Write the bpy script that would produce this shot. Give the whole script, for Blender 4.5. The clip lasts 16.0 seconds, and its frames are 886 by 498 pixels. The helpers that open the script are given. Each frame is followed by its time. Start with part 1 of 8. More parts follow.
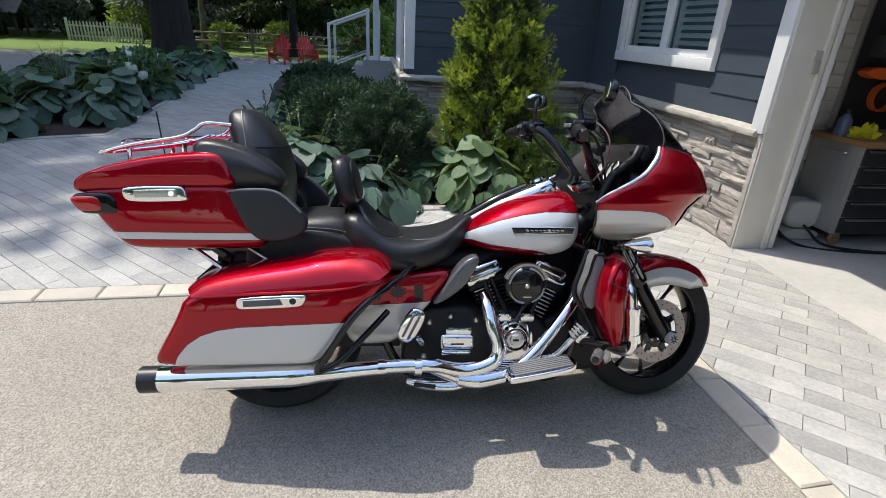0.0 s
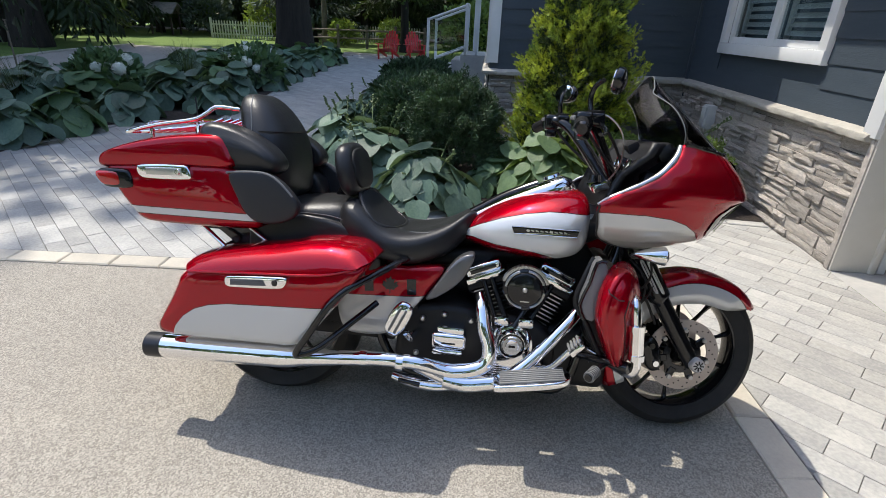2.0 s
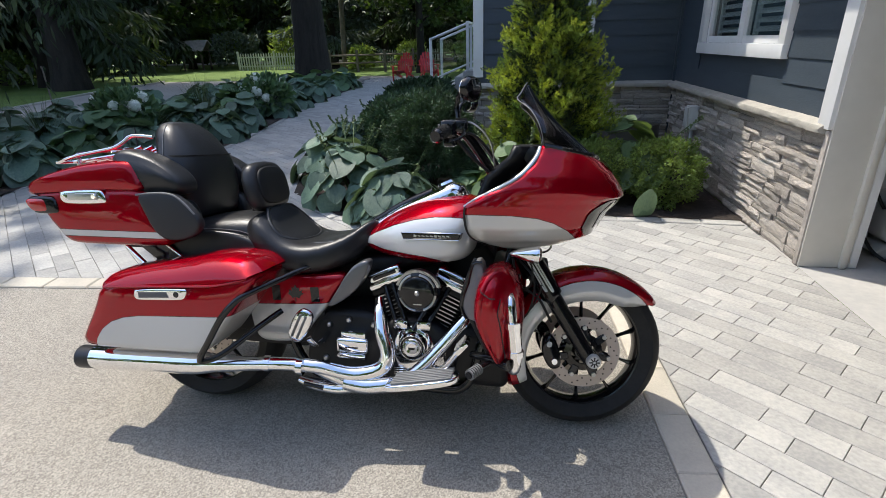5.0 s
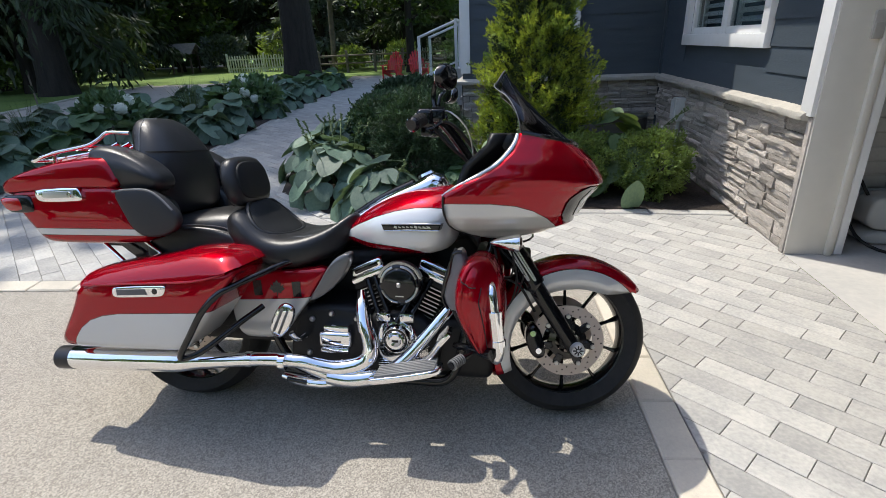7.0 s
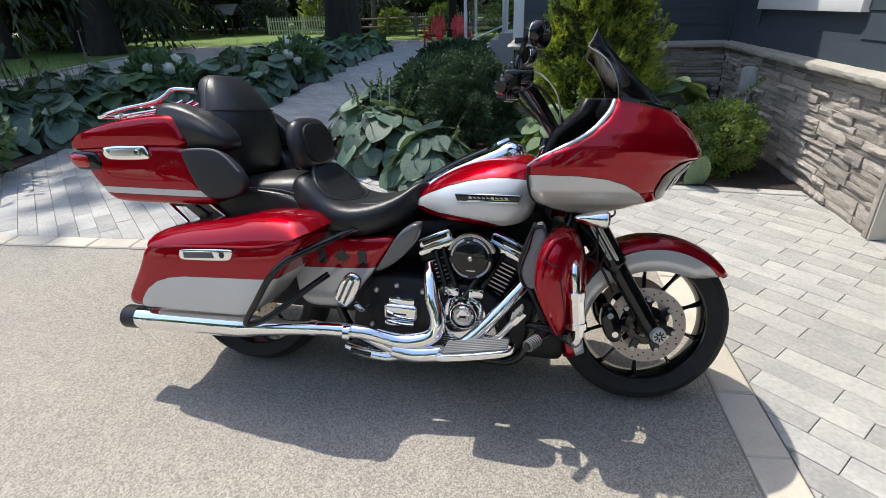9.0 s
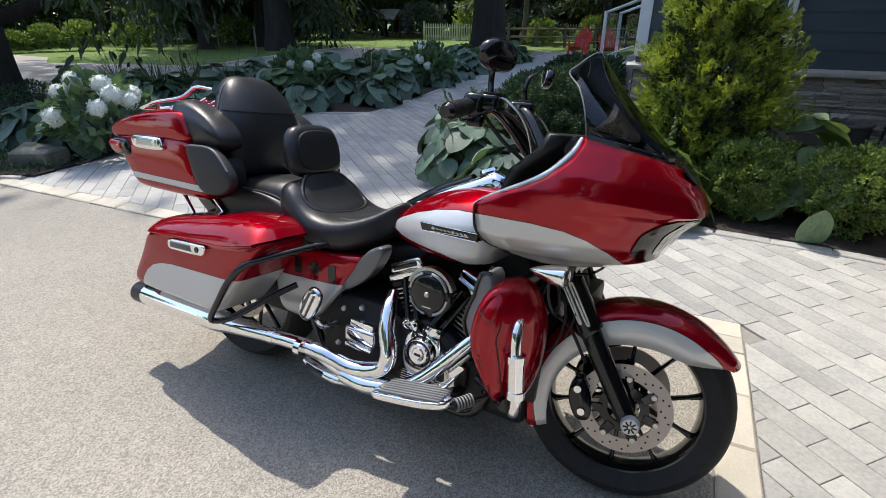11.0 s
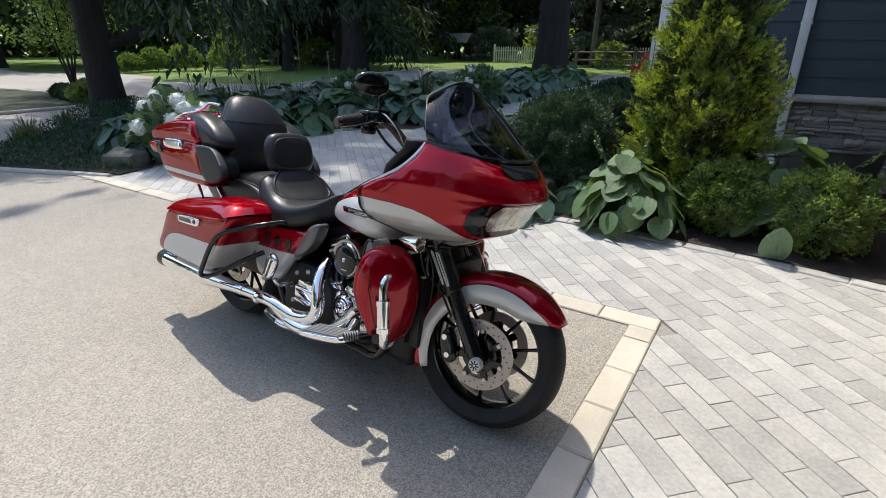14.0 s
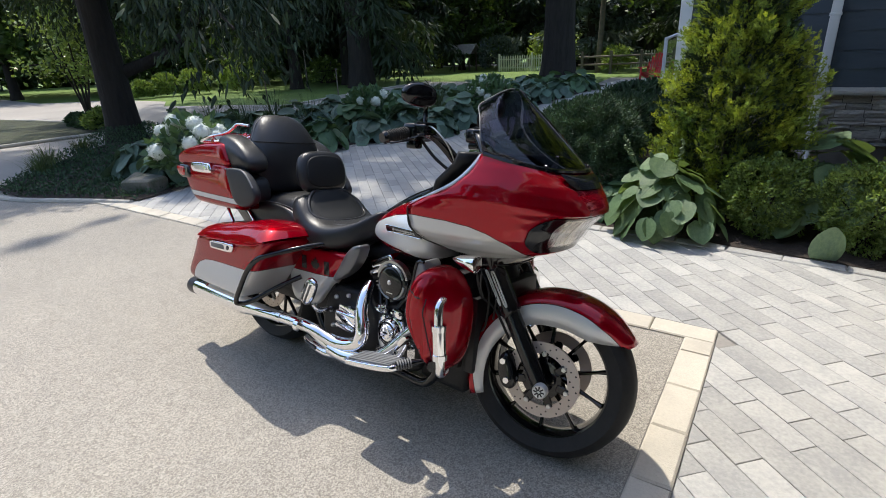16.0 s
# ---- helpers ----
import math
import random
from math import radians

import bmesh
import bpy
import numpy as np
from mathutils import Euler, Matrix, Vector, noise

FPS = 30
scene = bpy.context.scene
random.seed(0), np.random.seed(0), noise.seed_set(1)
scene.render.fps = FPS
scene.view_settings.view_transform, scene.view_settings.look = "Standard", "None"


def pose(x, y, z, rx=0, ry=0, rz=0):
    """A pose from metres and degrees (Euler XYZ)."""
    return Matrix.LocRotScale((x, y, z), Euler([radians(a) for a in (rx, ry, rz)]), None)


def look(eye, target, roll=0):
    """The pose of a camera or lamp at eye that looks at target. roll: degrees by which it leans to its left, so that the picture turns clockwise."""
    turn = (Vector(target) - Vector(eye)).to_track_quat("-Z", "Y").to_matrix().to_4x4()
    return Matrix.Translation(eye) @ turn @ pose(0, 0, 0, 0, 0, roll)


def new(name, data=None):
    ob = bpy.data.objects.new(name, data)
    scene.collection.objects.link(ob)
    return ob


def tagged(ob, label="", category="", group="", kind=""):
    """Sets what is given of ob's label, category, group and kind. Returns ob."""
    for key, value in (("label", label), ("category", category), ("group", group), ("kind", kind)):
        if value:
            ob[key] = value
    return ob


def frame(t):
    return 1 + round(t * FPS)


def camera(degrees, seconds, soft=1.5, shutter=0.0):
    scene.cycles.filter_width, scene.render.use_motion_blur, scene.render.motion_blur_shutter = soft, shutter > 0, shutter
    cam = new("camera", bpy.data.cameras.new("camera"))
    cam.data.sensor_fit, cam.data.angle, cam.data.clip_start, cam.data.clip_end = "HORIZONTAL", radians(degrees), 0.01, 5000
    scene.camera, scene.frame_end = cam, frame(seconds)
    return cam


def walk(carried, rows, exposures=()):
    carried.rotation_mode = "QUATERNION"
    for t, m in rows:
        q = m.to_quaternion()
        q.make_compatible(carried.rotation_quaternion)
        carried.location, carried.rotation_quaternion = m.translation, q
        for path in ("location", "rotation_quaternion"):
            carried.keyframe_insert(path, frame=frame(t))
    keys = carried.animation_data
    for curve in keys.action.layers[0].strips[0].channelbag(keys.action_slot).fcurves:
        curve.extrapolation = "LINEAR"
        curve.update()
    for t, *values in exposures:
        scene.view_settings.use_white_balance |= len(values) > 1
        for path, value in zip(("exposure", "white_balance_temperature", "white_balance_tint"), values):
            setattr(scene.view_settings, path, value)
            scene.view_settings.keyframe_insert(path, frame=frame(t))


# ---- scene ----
from mathutils.bvhtree import BVHTree

cam = camera(82.3, 16.0, 0.5)
PATH = [
    (0, (-1.64, -2.939, 1.458), (-1.377, -1.12, 0.67), 3.1),
    (0.5, (-1.618, -2.793, 1.446), (-1.442, -0.976, 0.627), 3.2),
    (1, (-1.513, -2.707, 1.438), (-1.464, -0.888, 0.608), 3.1),
    (1.5, (-1.333, -2.748, 1.431), (-1.397, -0.929, 0.603), 3.1),
    (2, (-1.257, -2.883, 1.44), (-1.385, -1.062, 0.623), 2.5),
    (2.5, (-1.187, -2.985, 1.451), (-1.337, -1.16, 0.645), 1.7),
    (3, (-1.084, -3.001, 1.464), (-1.243, -1.171, 0.674), 0.8),
    (3.5, (-0.902, -2.945, 1.447), (-1.097, -1.11, 0.675), -0.1),
    (4, (-0.789, -2.901, 1.448), (-1.041, -1.068, 0.688), -0.8),
    (4.2, (-0.778, -2.903, 1.45), (-1.054, -1.072, 0.693), -1.1),
    (6.5, (-0.679, -2.932, 1.414), (-0.913, -1.1, 0.647), -2.6),
    (7, (-0.689, -2.913, 1.408), (-0.934, -1.08, 0.646), -2.5),
    (7.5, (-0.701, -2.892, 1.404), (-0.994, -1.068, 0.638), -2.4),
    (8, (-0.716, -2.889, 1.403), (-1.056, -1.081, 0.618), -2.4),
    (8.5, (-0.764, -2.886, 1.404), (-1.118, -1.097, 0.582), -2.3),
    (9, (-0.852, -2.84, 1.382), (-1.214, -1.074, 0.516), -1.9),
    (9.5, (-0.888, -2.761, 1.369), (-1.295, -1.019, 0.475), -1.3),
    (10, (-0.786, -2.597, 1.347), (-1.303, -0.883, 0.456), -0.8),
    (10.2, (-0.722, -2.527, 1.355), (-1.297, -0.827, 0.473), -0.5),
    (12.3, (0.129, -2.504, 1.419), (-0.966, -1.018, 0.647), 0.5),
    (12.5, (0.184, -2.532, 1.425), (-0.918, -1.052, 0.654), 0.5),
    (13, (0.313, -2.637, 1.411), (-0.8, -1.163, 0.644), 0.6),
    (13.5, (0.369, -2.661, 1.437), (-0.719, -1.167, 0.671), 0.6),
    (14, (0.383, -2.632, 1.442), (-0.689, -1.126, 0.678), 0.1),
    (14.5, (0.367, -2.61, 1.416), (-0.704, -1.099, 0.662), -0.7),
    (15, (0.34, -2.635, 1.4), (-0.753, -1.132, 0.66), -1.7),
    (15.5, (0.312, -2.677, 1.441), (-0.808, -1.185, 0.721), -2.4),
    (16, (0.185, -2.621, 1.427), (-0.93, -1.126, 0.703), -2.7),
]
walk(cam, [(t, look(eye, target, roll)) for t, eye, target, roll in PATH])
# world, sun and exposure
SUN = Vector((-0.42, 0.285, 1.0)).normalized()
world = bpy.data.worlds.new("sky")
scene.world = world
world.use_nodes = True
_n = world.node_tree.nodes
_sky = _n.new("ShaderNodeTexSky")
_sky.sky_type, _sky.sun_disc = "NISHITA", False
_sky.sun_elevation = math.asin(SUN.z)
_sky.sun_rotation = math.atan2(SUN.x, SUN.y)
_sky.air_density, _sky.dust_density = 1.0, 1.5
world.node_tree.links.new(_sky.outputs[0], _n["Background"].inputs[0])
_n["Background"].inputs[1].default_value = 0.15
sun = new("sun", bpy.data.lights.new("sun", "SUN"))
sun.data.energy, sun.data.angle, sun.data.color = 2.1, radians(0.55), (1.0, 0.95, 0.86)
scene.view_settings.exposure = 1.24
sun.matrix_world = look(SUN * 30, (0, 0, 0))


# ---- materials ----
def surface(name, base, rough=0.6, metal=0.0, second=None, scale=8.0, fine=60.0, mix=0.5, bump=0.0, bump_scale=None,
            coat=0.0, vary=0.0, spec=0.5, rough_vary=0.0, stretch=(1, 1, 1), sub=0.0, island=False, thin=0.0):
    """A Principled material whose colour wanders between two tones at two scales, with fine relief and per-piece variation."""
    m = bpy.data.materials.new(name)
    m.use_nodes = True
    n, l = m.node_tree.nodes, m.node_tree.links
    b = n["Principled BSDF"]
    b.inputs["Roughness"].default_value, b.inputs["Metallic"].default_value = rough, metal
    b.inputs["Specular IOR Level"].default_value = spec
    b.inputs["Coat Weight"].default_value, b.inputs["Coat Roughness"].default_value = coat, 0.03
    b.inputs["Subsurface Weight"].default_value = sub
    b.inputs["Base Color"].default_value = (*base, 1)
    tc = n.new("ShaderNodeTexCoord")
    info = n.new("ShaderNodeObjectInfo")
    add = n.new("ShaderNodeVectorMath")
    add.operation = "MULTIPLY_ADD"
    l.new(tc.outputs["Object"], add.inputs[0])
    add.inputs[1].default_value = stretch
    rv = n.new("ShaderNodeVectorMath")
    rv.operation = "SCALE"
    rv.inputs[0].default_value = (37.0, 19.0, 53.0)
    l.new(info.outputs["Random"], rv.inputs["Scale"])
    l.new(rv.outputs[0], add.inputs[2])
    big = n.new("ShaderNodeTexNoise")
    big.inputs["Scale"].default_value, big.inputs["Detail"].default_value = scale, 4
    small = n.new("ShaderNodeTexNoise")
    small.inputs["Scale"].default_value, small.inputs["Detail"].default_value = fine, 3
    for t in (big, small):
        l.new(add.outputs[0], t.inputs["Vector"])
    out = None
    if second:
        f = n.new("ShaderNodeMath")
        f.operation = "MULTIPLY_ADD"
        l.new(small.outputs[0], f.inputs[0])
        f.inputs[1].default_value = mix
        l.new(big.outputs[0], f.inputs[2])
        r = n.new("ShaderNodeMapRange")
        r.inputs[1].default_value, r.inputs[2].default_value = 0.35 + mix * 0.4, 0.65 + mix * 0.6
        l.new(f.outputs[0], r.inputs[0])
        mx = n.new("ShaderNodeMix")
        mx.data_type = "RGBA"
        mx.inputs[6].default_value, mx.inputs[7].default_value = (*base, 1), (*second, 1)
        l.new(r.outputs[0], mx.inputs[0])
        out = mx.outputs[2]
    if vary:
        hsv = n.new("ShaderNodeHueSaturation")
        if out:
            l.new(out, hsv.inputs["Color"])
        else:
            hsv.inputs["Color"].default_value = (*base, 1)
        v = n.new("ShaderNodeMapRange")
        v.inputs[3].default_value, v.inputs[4].default_value = 1 - vary, 1 + vary
        if island:
            g = n.new("ShaderNodeNewGeometry")
            l.new(g.outputs["Random Per Island"], v.inputs[0])
        else:
            l.new(info.outputs["Random"], v.inputs[0])
        l.new(v.outputs[0], hsv.inputs["Value"])
        out = hsv.outputs[0]
    if out:
        l.new(out, b.inputs["Base Color"])
    if rough_vary:
        rr = n.new("ShaderNodeMapRange")
        rr.inputs[3].default_value, rr.inputs[4].default_value = rough - rough_vary, rough + rough_vary
        l.new(big.outputs[0], rr.inputs[0])
        l.new(rr.outputs[0], b.inputs["Roughness"])
    if bump:
        bp = n.new("ShaderNodeBump")
        bp.inputs["Strength"].default_value, bp.inputs["Distance"].default_value = 1.0, bump
        src = small
        if bump_scale:
            src = n.new("ShaderNodeTexNoise")
            src.inputs["Scale"].default_value, src.inputs["Detail"].default_value = bump_scale, 4
            l.new(add.outputs[0], src.inputs["Vector"])
        l.new(src.outputs[0], bp.inputs["Height"])
        l.new(bp.outputs[0], b.inputs["Normal"])
    if thin:
        tl = n.new("ShaderNodeBsdfTranslucent")
        glow = n.new("ShaderNodeMix")
        glow.data_type, glow.blend_type = "RGBA", "MULTIPLY"
        glow.inputs[0].default_value = 1.0
        glow.inputs[7].default_value = (1.25, 1.15, 0.55, 1)
        l.new(out, glow.inputs[6])
        l.new(glow.outputs[2], tl.inputs[0])
        ms = n.new("ShaderNodeMixShader")
        ms.inputs[0].default_value = thin
        l.new(b.outputs[0], ms.inputs[1])
        l.new(tl.outputs[0], ms.inputs[2])
        l.new(ms.outputs[0], n["Material Output"].inputs[0])
    return m


def asphalt_material():
    m = surface("asphalt", (0.325, 0.297, 0.250), 0.9, second=(0.281, 0.258, 0.221), scale=0.7, fine=9, bump=0.002, bump_scale=190, spec=0.3)
    n, l = m.node_tree.nodes, m.node_tree.links
    b = n["Principled BSDF"]
    old = b.inputs["Base Color"].links[0].from_socket
    tc = n.new("ShaderNodeTexCoord")
    vo = n.new("ShaderNodeTexVoronoi")
    vo.inputs["Scale"].default_value = 210
    l.new(tc.outputs["Object"], vo.inputs["Vector"])
    bw = n.new("ShaderNodeRGBToBW")
    l.new(vo.outputs["Color"], bw.inputs[0])
    mr = n.new("ShaderNodeMapRange")
    mr.inputs[1].default_value, mr.inputs[2].default_value, mr.inputs[3].default_value, mr.inputs[4].default_value = 0.2, 0.85, 0.66, 1.36
    l.new(bw.outputs[0], mr.inputs[0])
    hsv = n.new("ShaderNodeHueSaturation")
    l.new(old, hsv.inputs["Color"])
    l.new(mr.outputs[0], hsv.inputs["Value"])
    l.new(hsv.outputs[0], b.inputs["Base Color"])
    return m


def glass_material(name, tint, gloss=0.02, ior=1.5):
    """Clear or tinted pane: see-through with mirror gloss by Fresnel."""
    m = bpy.data.materials.new(name)
    m.use_nodes = True
    n, l = m.node_tree.nodes, m.node_tree.links
    n.remove(n["Principled BSDF"])
    tr, gl, fr, mx = n.new("ShaderNodeBsdfTransparent"), n.new("ShaderNodeBsdfGlossy"), n.new("ShaderNodeLayerWeight"), n.new("ShaderNodeMixShader")
    tr.inputs[0].default_value = (*tint, 1)
    gl.inputs["Roughness"].default_value = gloss
    f0 = ((ior - 1) / (ior + 1)) ** 2
    fr.inputs[0].default_value = 0.5
    pw, ma = n.new("ShaderNodeMath"), n.new("ShaderNodeMath")
    pw.operation, ma.operation = "POWER", "MULTIPLY_ADD"
    l.new(fr.outputs["Facing"], pw.inputs[0])
    pw.inputs[1].default_value = 5.0
    l.new(pw.outputs[0], ma.inputs[0])
    ma.inputs[1].default_value, ma.inputs[2].default_value = 1 - f0, f0
    l.new(ma.outputs[0], mx.inputs[0])
    l.new(tr.outputs[0], mx.inputs[1])
    l.new(gl.outputs[0], mx.inputs[2])
    l.new(mx.outputs[0], n["Material Output"].inputs[0])
    return m


ASPHALT = asphalt_material()
PAVER = surface("paver_concrete", (0.43, 0.415, 0.38), 0.85, second=(0.30, 0.295, 0.28), scale=4, fine=60, mix=0.8, bump=0.0015, bump_scale=120, vary=0.13)
KERB = surface("kerb_concrete", (0.54, 0.49, 0.40), 0.85, second=(0.45, 0.41, 0.34), scale=6, fine=80, bump=0.002, bump_scale=150, vary=0.08)
JOINT = surface("joint_sand", (0.30, 0.28, 0.25), 0.95, second=(0.21, 0.195, 0.175), scale=4, fine=40, bump=0.002)
CONCRETE = surface("floor_concrete", (0.50, 0.48, 0.44), 0.8, second=(0.40, 0.39, 0.37), scale=1.5, fine=25, bump=0.001)
# Dull dark tone puts tree shade into the island's colour.
ISLAND_SHADE = surface("shaded_island_ground", (0.055, 0.065, 0.03), 0.95, second=(0.03, 0.032, 0.018), scale=3, fine=60, bump=0.02, bump_scale=40)
SOIL = surface("mulch", (0.045, 0.032, 0.024), 0.95, second=(0.02, 0.015, 0.012), scale=14, fine=90, bump=0.02, bump_scale=50)
LAWN = surface("lawn", (0.12, 0.19, 0.028), 0.9, second=(0.085, 0.145, 0.022), scale=0.8, fine=18, bump=0.012, bump_scale=60)
ROAD = surface("far_road", (0.34, 0.31, 0.27), 0.9, second=(0.28, 0.26, 0.235), scale=0.5, fine=12, bump=0.003)
SIDING = surface("grey_blue_siding", (0.056, 0.073, 0.091), 0.62, second=(0.047, 0.063, 0.080), scale=3, fine=26, stretch=(1, 1, 7), bump=0.0012, bump_scale=30, vary=0.04)
STONE = surface("ledge_stone", (0.52, 0.465, 0.405), 0.9, second=(0.33, 0.30, 0.27), scale=7, fine=38, mix=0.6, bump=0.008, bump_scale=26, vary=0.28)
# Mortar tone kept dark to deepen the shade between stones.
MORTAR = surface("mortar", (0.07, 0.064, 0.058), 0.95, second=(0.045, 0.042, 0.039), scale=20, bump=0.004)
SILL = surface("cast_sill", (0.46, 0.43, 0.37), 0.9, second=(0.37, 0.345, 0.30), scale=9, fine=60, bump=0.006, bump_scale=34)
TRIM = surface("white_trim", (0.78, 0.78, 0.77), 0.5, second=(0.72, 0.72, 0.70), scale=2, fine=14, bump=0.0004)
CREAM = surface("cream_jamb", (0.66, 0.63, 0.56), 0.5, second=(0.60, 0.575, 0.51), scale=1.5, fine=10, bump=0.0006)
BLACK = surface("unlit_black", (0.02, 0.02, 0.02), 0.9)
INNER = surface("garage_wall", (0.52, 0.51, 0.48), 0.85, second=(0.44, 0.43, 0.41), scale=4, fine=30, bump=0.002)
GLASS = glass_material("window_glass", (0.75, 0.8, 0.8))
HOSTA = surface("hosta_leaf", (0.11, 0.185, 0.085), 0.5, second=(0.075, 0.14, 0.07), scale=9, fine=40, bump=0.002, bump_scale=60, vary=0.35, sub=0.0, thin=0.30)
HOSTA_BLUE = surface("blue_hosta_leaf", (0.125, 0.195, 0.135), 0.5, second=(0.085, 0.145, 0.105), scale=9, fine=40, bump=0.002, bump_scale=60, vary=0.3, thin=0.20)
HOSTA_EDGE = surface("lime_hosta_leaf", (0.165, 0.25, 0.115), 0.5, second=(0.11, 0.185, 0.085), scale=7, fine=30, bump=0.002, bump_scale=60, vary=0.25, thin=0.35)
# Wide tone spread lends the sprays the contrast of lit tips and dark gaps.
CYPRESS = surface("golden_cypress", (0.40, 0.48, 0.055), 0.65, second=(0.09, 0.165, 0.028), scale=3.2, fine=14, vary=0.5, island=True, thin=0.30)
# Darker copy of the cypress tone, standing for shade inside the crown.
CYPRESS_SHADE = surface("shaded_inner_cypress", (0.040, 0.070, 0.016), 0.8, second=(0.022, 0.040, 0.011), scale=4, fine=14, vary=0.4, island=True)
BOX = surface("boxwood", (0.21, 0.30, 0.075), 0.55, second=(0.12, 0.19, 0.05), scale=6, fine=20, vary=0.4, island=True, thin=0.35)
YEW = surface("yew_needles", (0.052, 0.105, 0.045), 0.65, second=(0.026, 0.055, 0.026), scale=4, fine=20, vary=0.4, island=True, thin=0.15)
LEAF = surface("tree_leaf", (0.07, 0.12, 0.028), 0.55, second=(0.04, 0.08, 0.02), scale=0.6, fine=5, vary=0.45, island=True, thin=0.40)
SPRUCE = surface("spruce_needles", (0.042, 0.070, 0.032), 0.7, second=(0.025, 0.042, 0.022), scale=0.8, fine=6, vary=0.4, island=True, thin=0.28)
BLUESPRUCE = surface("blue_spruce_needles", (0.10, 0.14, 0.12), 0.7, second=(0.06, 0.09, 0.08), scale=0.8, fine=6, vary=0.35, island=True, thin=0.20)
BARK = surface("bark", (0.030, 0.024, 0.019), 0.95, second=(0.014, 0.011, 0.009), scale=6, fine=30, stretch=(1, 1, 0.15), bump=0.03, bump_scale=14)
STEM = surface("green_stem", (0.10, 0.15, 0.05), 0.6, second=(0.08, 0.12, 0.04))
BLADE = surface("grass_blade", (0.09, 0.13, 0.05), 0.6, second=(0.06, 0.09, 0.035), scale=3, vary=0.3, island=True, thin=0.30)
BLOOM = surface("white_bloom", (0.75, 0.76, 0.70), 0.7, second=(0.62, 0.66, 0.55), scale=20, fine=80, bump=0.004, bump_scale=90)
PICKET = surface("picket_paint", (0.70, 0.70, 0.66), 0.6, second=(0.6, 0.6, 0.56))
WOODRAIL = surface("weathered_rail", (0.17, 0.14, 0.11), 0.85, second=(0.11, 0.09, 0.075), stretch=(0.2, 1, 1), bump=0.004)
REDWOOD = surface("red_chair_plastic", (0.55, 0.018, 0.02), 0.4, second=(0.47, 0.015, 0.018), scale=4)


def veined(m):
    """Adds the sunk parallel veins of a hosta blade along its length."""
    n, l = m.node_tree.nodes, m.node_tree.links
    b = n["Principled BSDF"]
    tc, wv, bp = n.new("ShaderNodeTexCoord"), n.new("ShaderNodeTexWave"), n.new("ShaderNodeBump")
    wv.wave_type, wv.bands_direction = "BANDS", "Y"
    wv.inputs["Scale"].default_value, wv.inputs["Distortion"].default_value = 3.2, 0.6
    bp.inputs["Strength"].default_value, bp.inputs["Distance"].default_value = 0.35, 0.0015
    l.new(tc.outputs["Object"], wv.inputs["Vector"])
    l.new(wv.outputs["Fac"], bp.inputs["Height"])
    l.new(b.inputs["Normal"].links[0].from_socket, bp.inputs["Normal"])
    l.new(bp.outputs[0], b.inputs["Normal"])


for _m in (HOSTA, HOSTA_BLUE, HOSTA_EDGE):
    veined(_m)


# ---- mesh helpers ----
def link_mesh(name, bm, material, parent=None, label="", smooth=True):
    me = bpy.data.meshes.new(name)
    bm.normal_update()
    bm.to_mesh(me)
    bm.free()
    for m in material if isinstance(material, (list, tuple)) else [material]:
        me.materials.append(m)
    if smooth:
        for p in me.polygons:
            p.use_smooth = True
        me.set_sharp_from_angle(angle=radians(38))
    ob = new(name, me)
    if parent:
        ob.parent = parent
    if label:
        ob["label"] = label
    return ob


def part(name, bm, material, parent, label="", smooth=True):
    return link_mesh(name, bm, material, parent, label, smooth)


def thing(name, label, category, group="", kind="", at=None):
    e = new(name)
    e.empty_display_size = 0.1
    if at is not None:
        e.matrix_world = at
    return tagged(e, label, category, group, kind)


def box(cx, cy, cz, sx, sy, sz, bevel=0.0, seg=2, m=None, bm=None):
    own = bmesh.new()
    bmesh.ops.create_cube(own, size=1.0)
    bmesh.ops.scale(own, vec=(sx, sy, sz), verts=own.verts)
    if bevel:
        bmesh.ops.bevel(own, geom=own.edges[:], offset=bevel, segments=seg, affect="EDGES", profile=0.6)
    t = Matrix.Translation((cx, cy, cz))
    bmesh.ops.transform(own, matrix=(m @ t) if m else t, verts=own.verts)
    return merge(bm, own)


def merge(bm, own):
    """Adds own to bm (or returns own when there is none)."""
    if bm is None:
        return own
    me = bpy.data.meshes.new("tmp")
    own.to_mesh(me)
    own.free()
    bm.from_mesh(me)
    bpy.data.meshes.remove(me)
    return bm


def smooth_path(pts, per=6):
    """Catmull-Rom resampling of a list of points."""
    p = [Vector(q) for q in pts]
    if len(p) < 3:
        return p
    p = [p[0] * 2 - p[1]] + p + [p[-1] * 2 - p[-2]]
    out = []
    for i in range(1, len(p) - 2):
        for k in range(per):
            t = k / per
            a, b, c, d = p[i - 1], p[i], p[i + 1], p[i + 2]
            out.append(0.5 * ((2 * b) + (c - a) * t + (2 * a - 5 * b + 4 * c - d) * t * t + (3 * b - a - 3 * c + d) * t ** 3))
    out.append(p[-2])
    return out


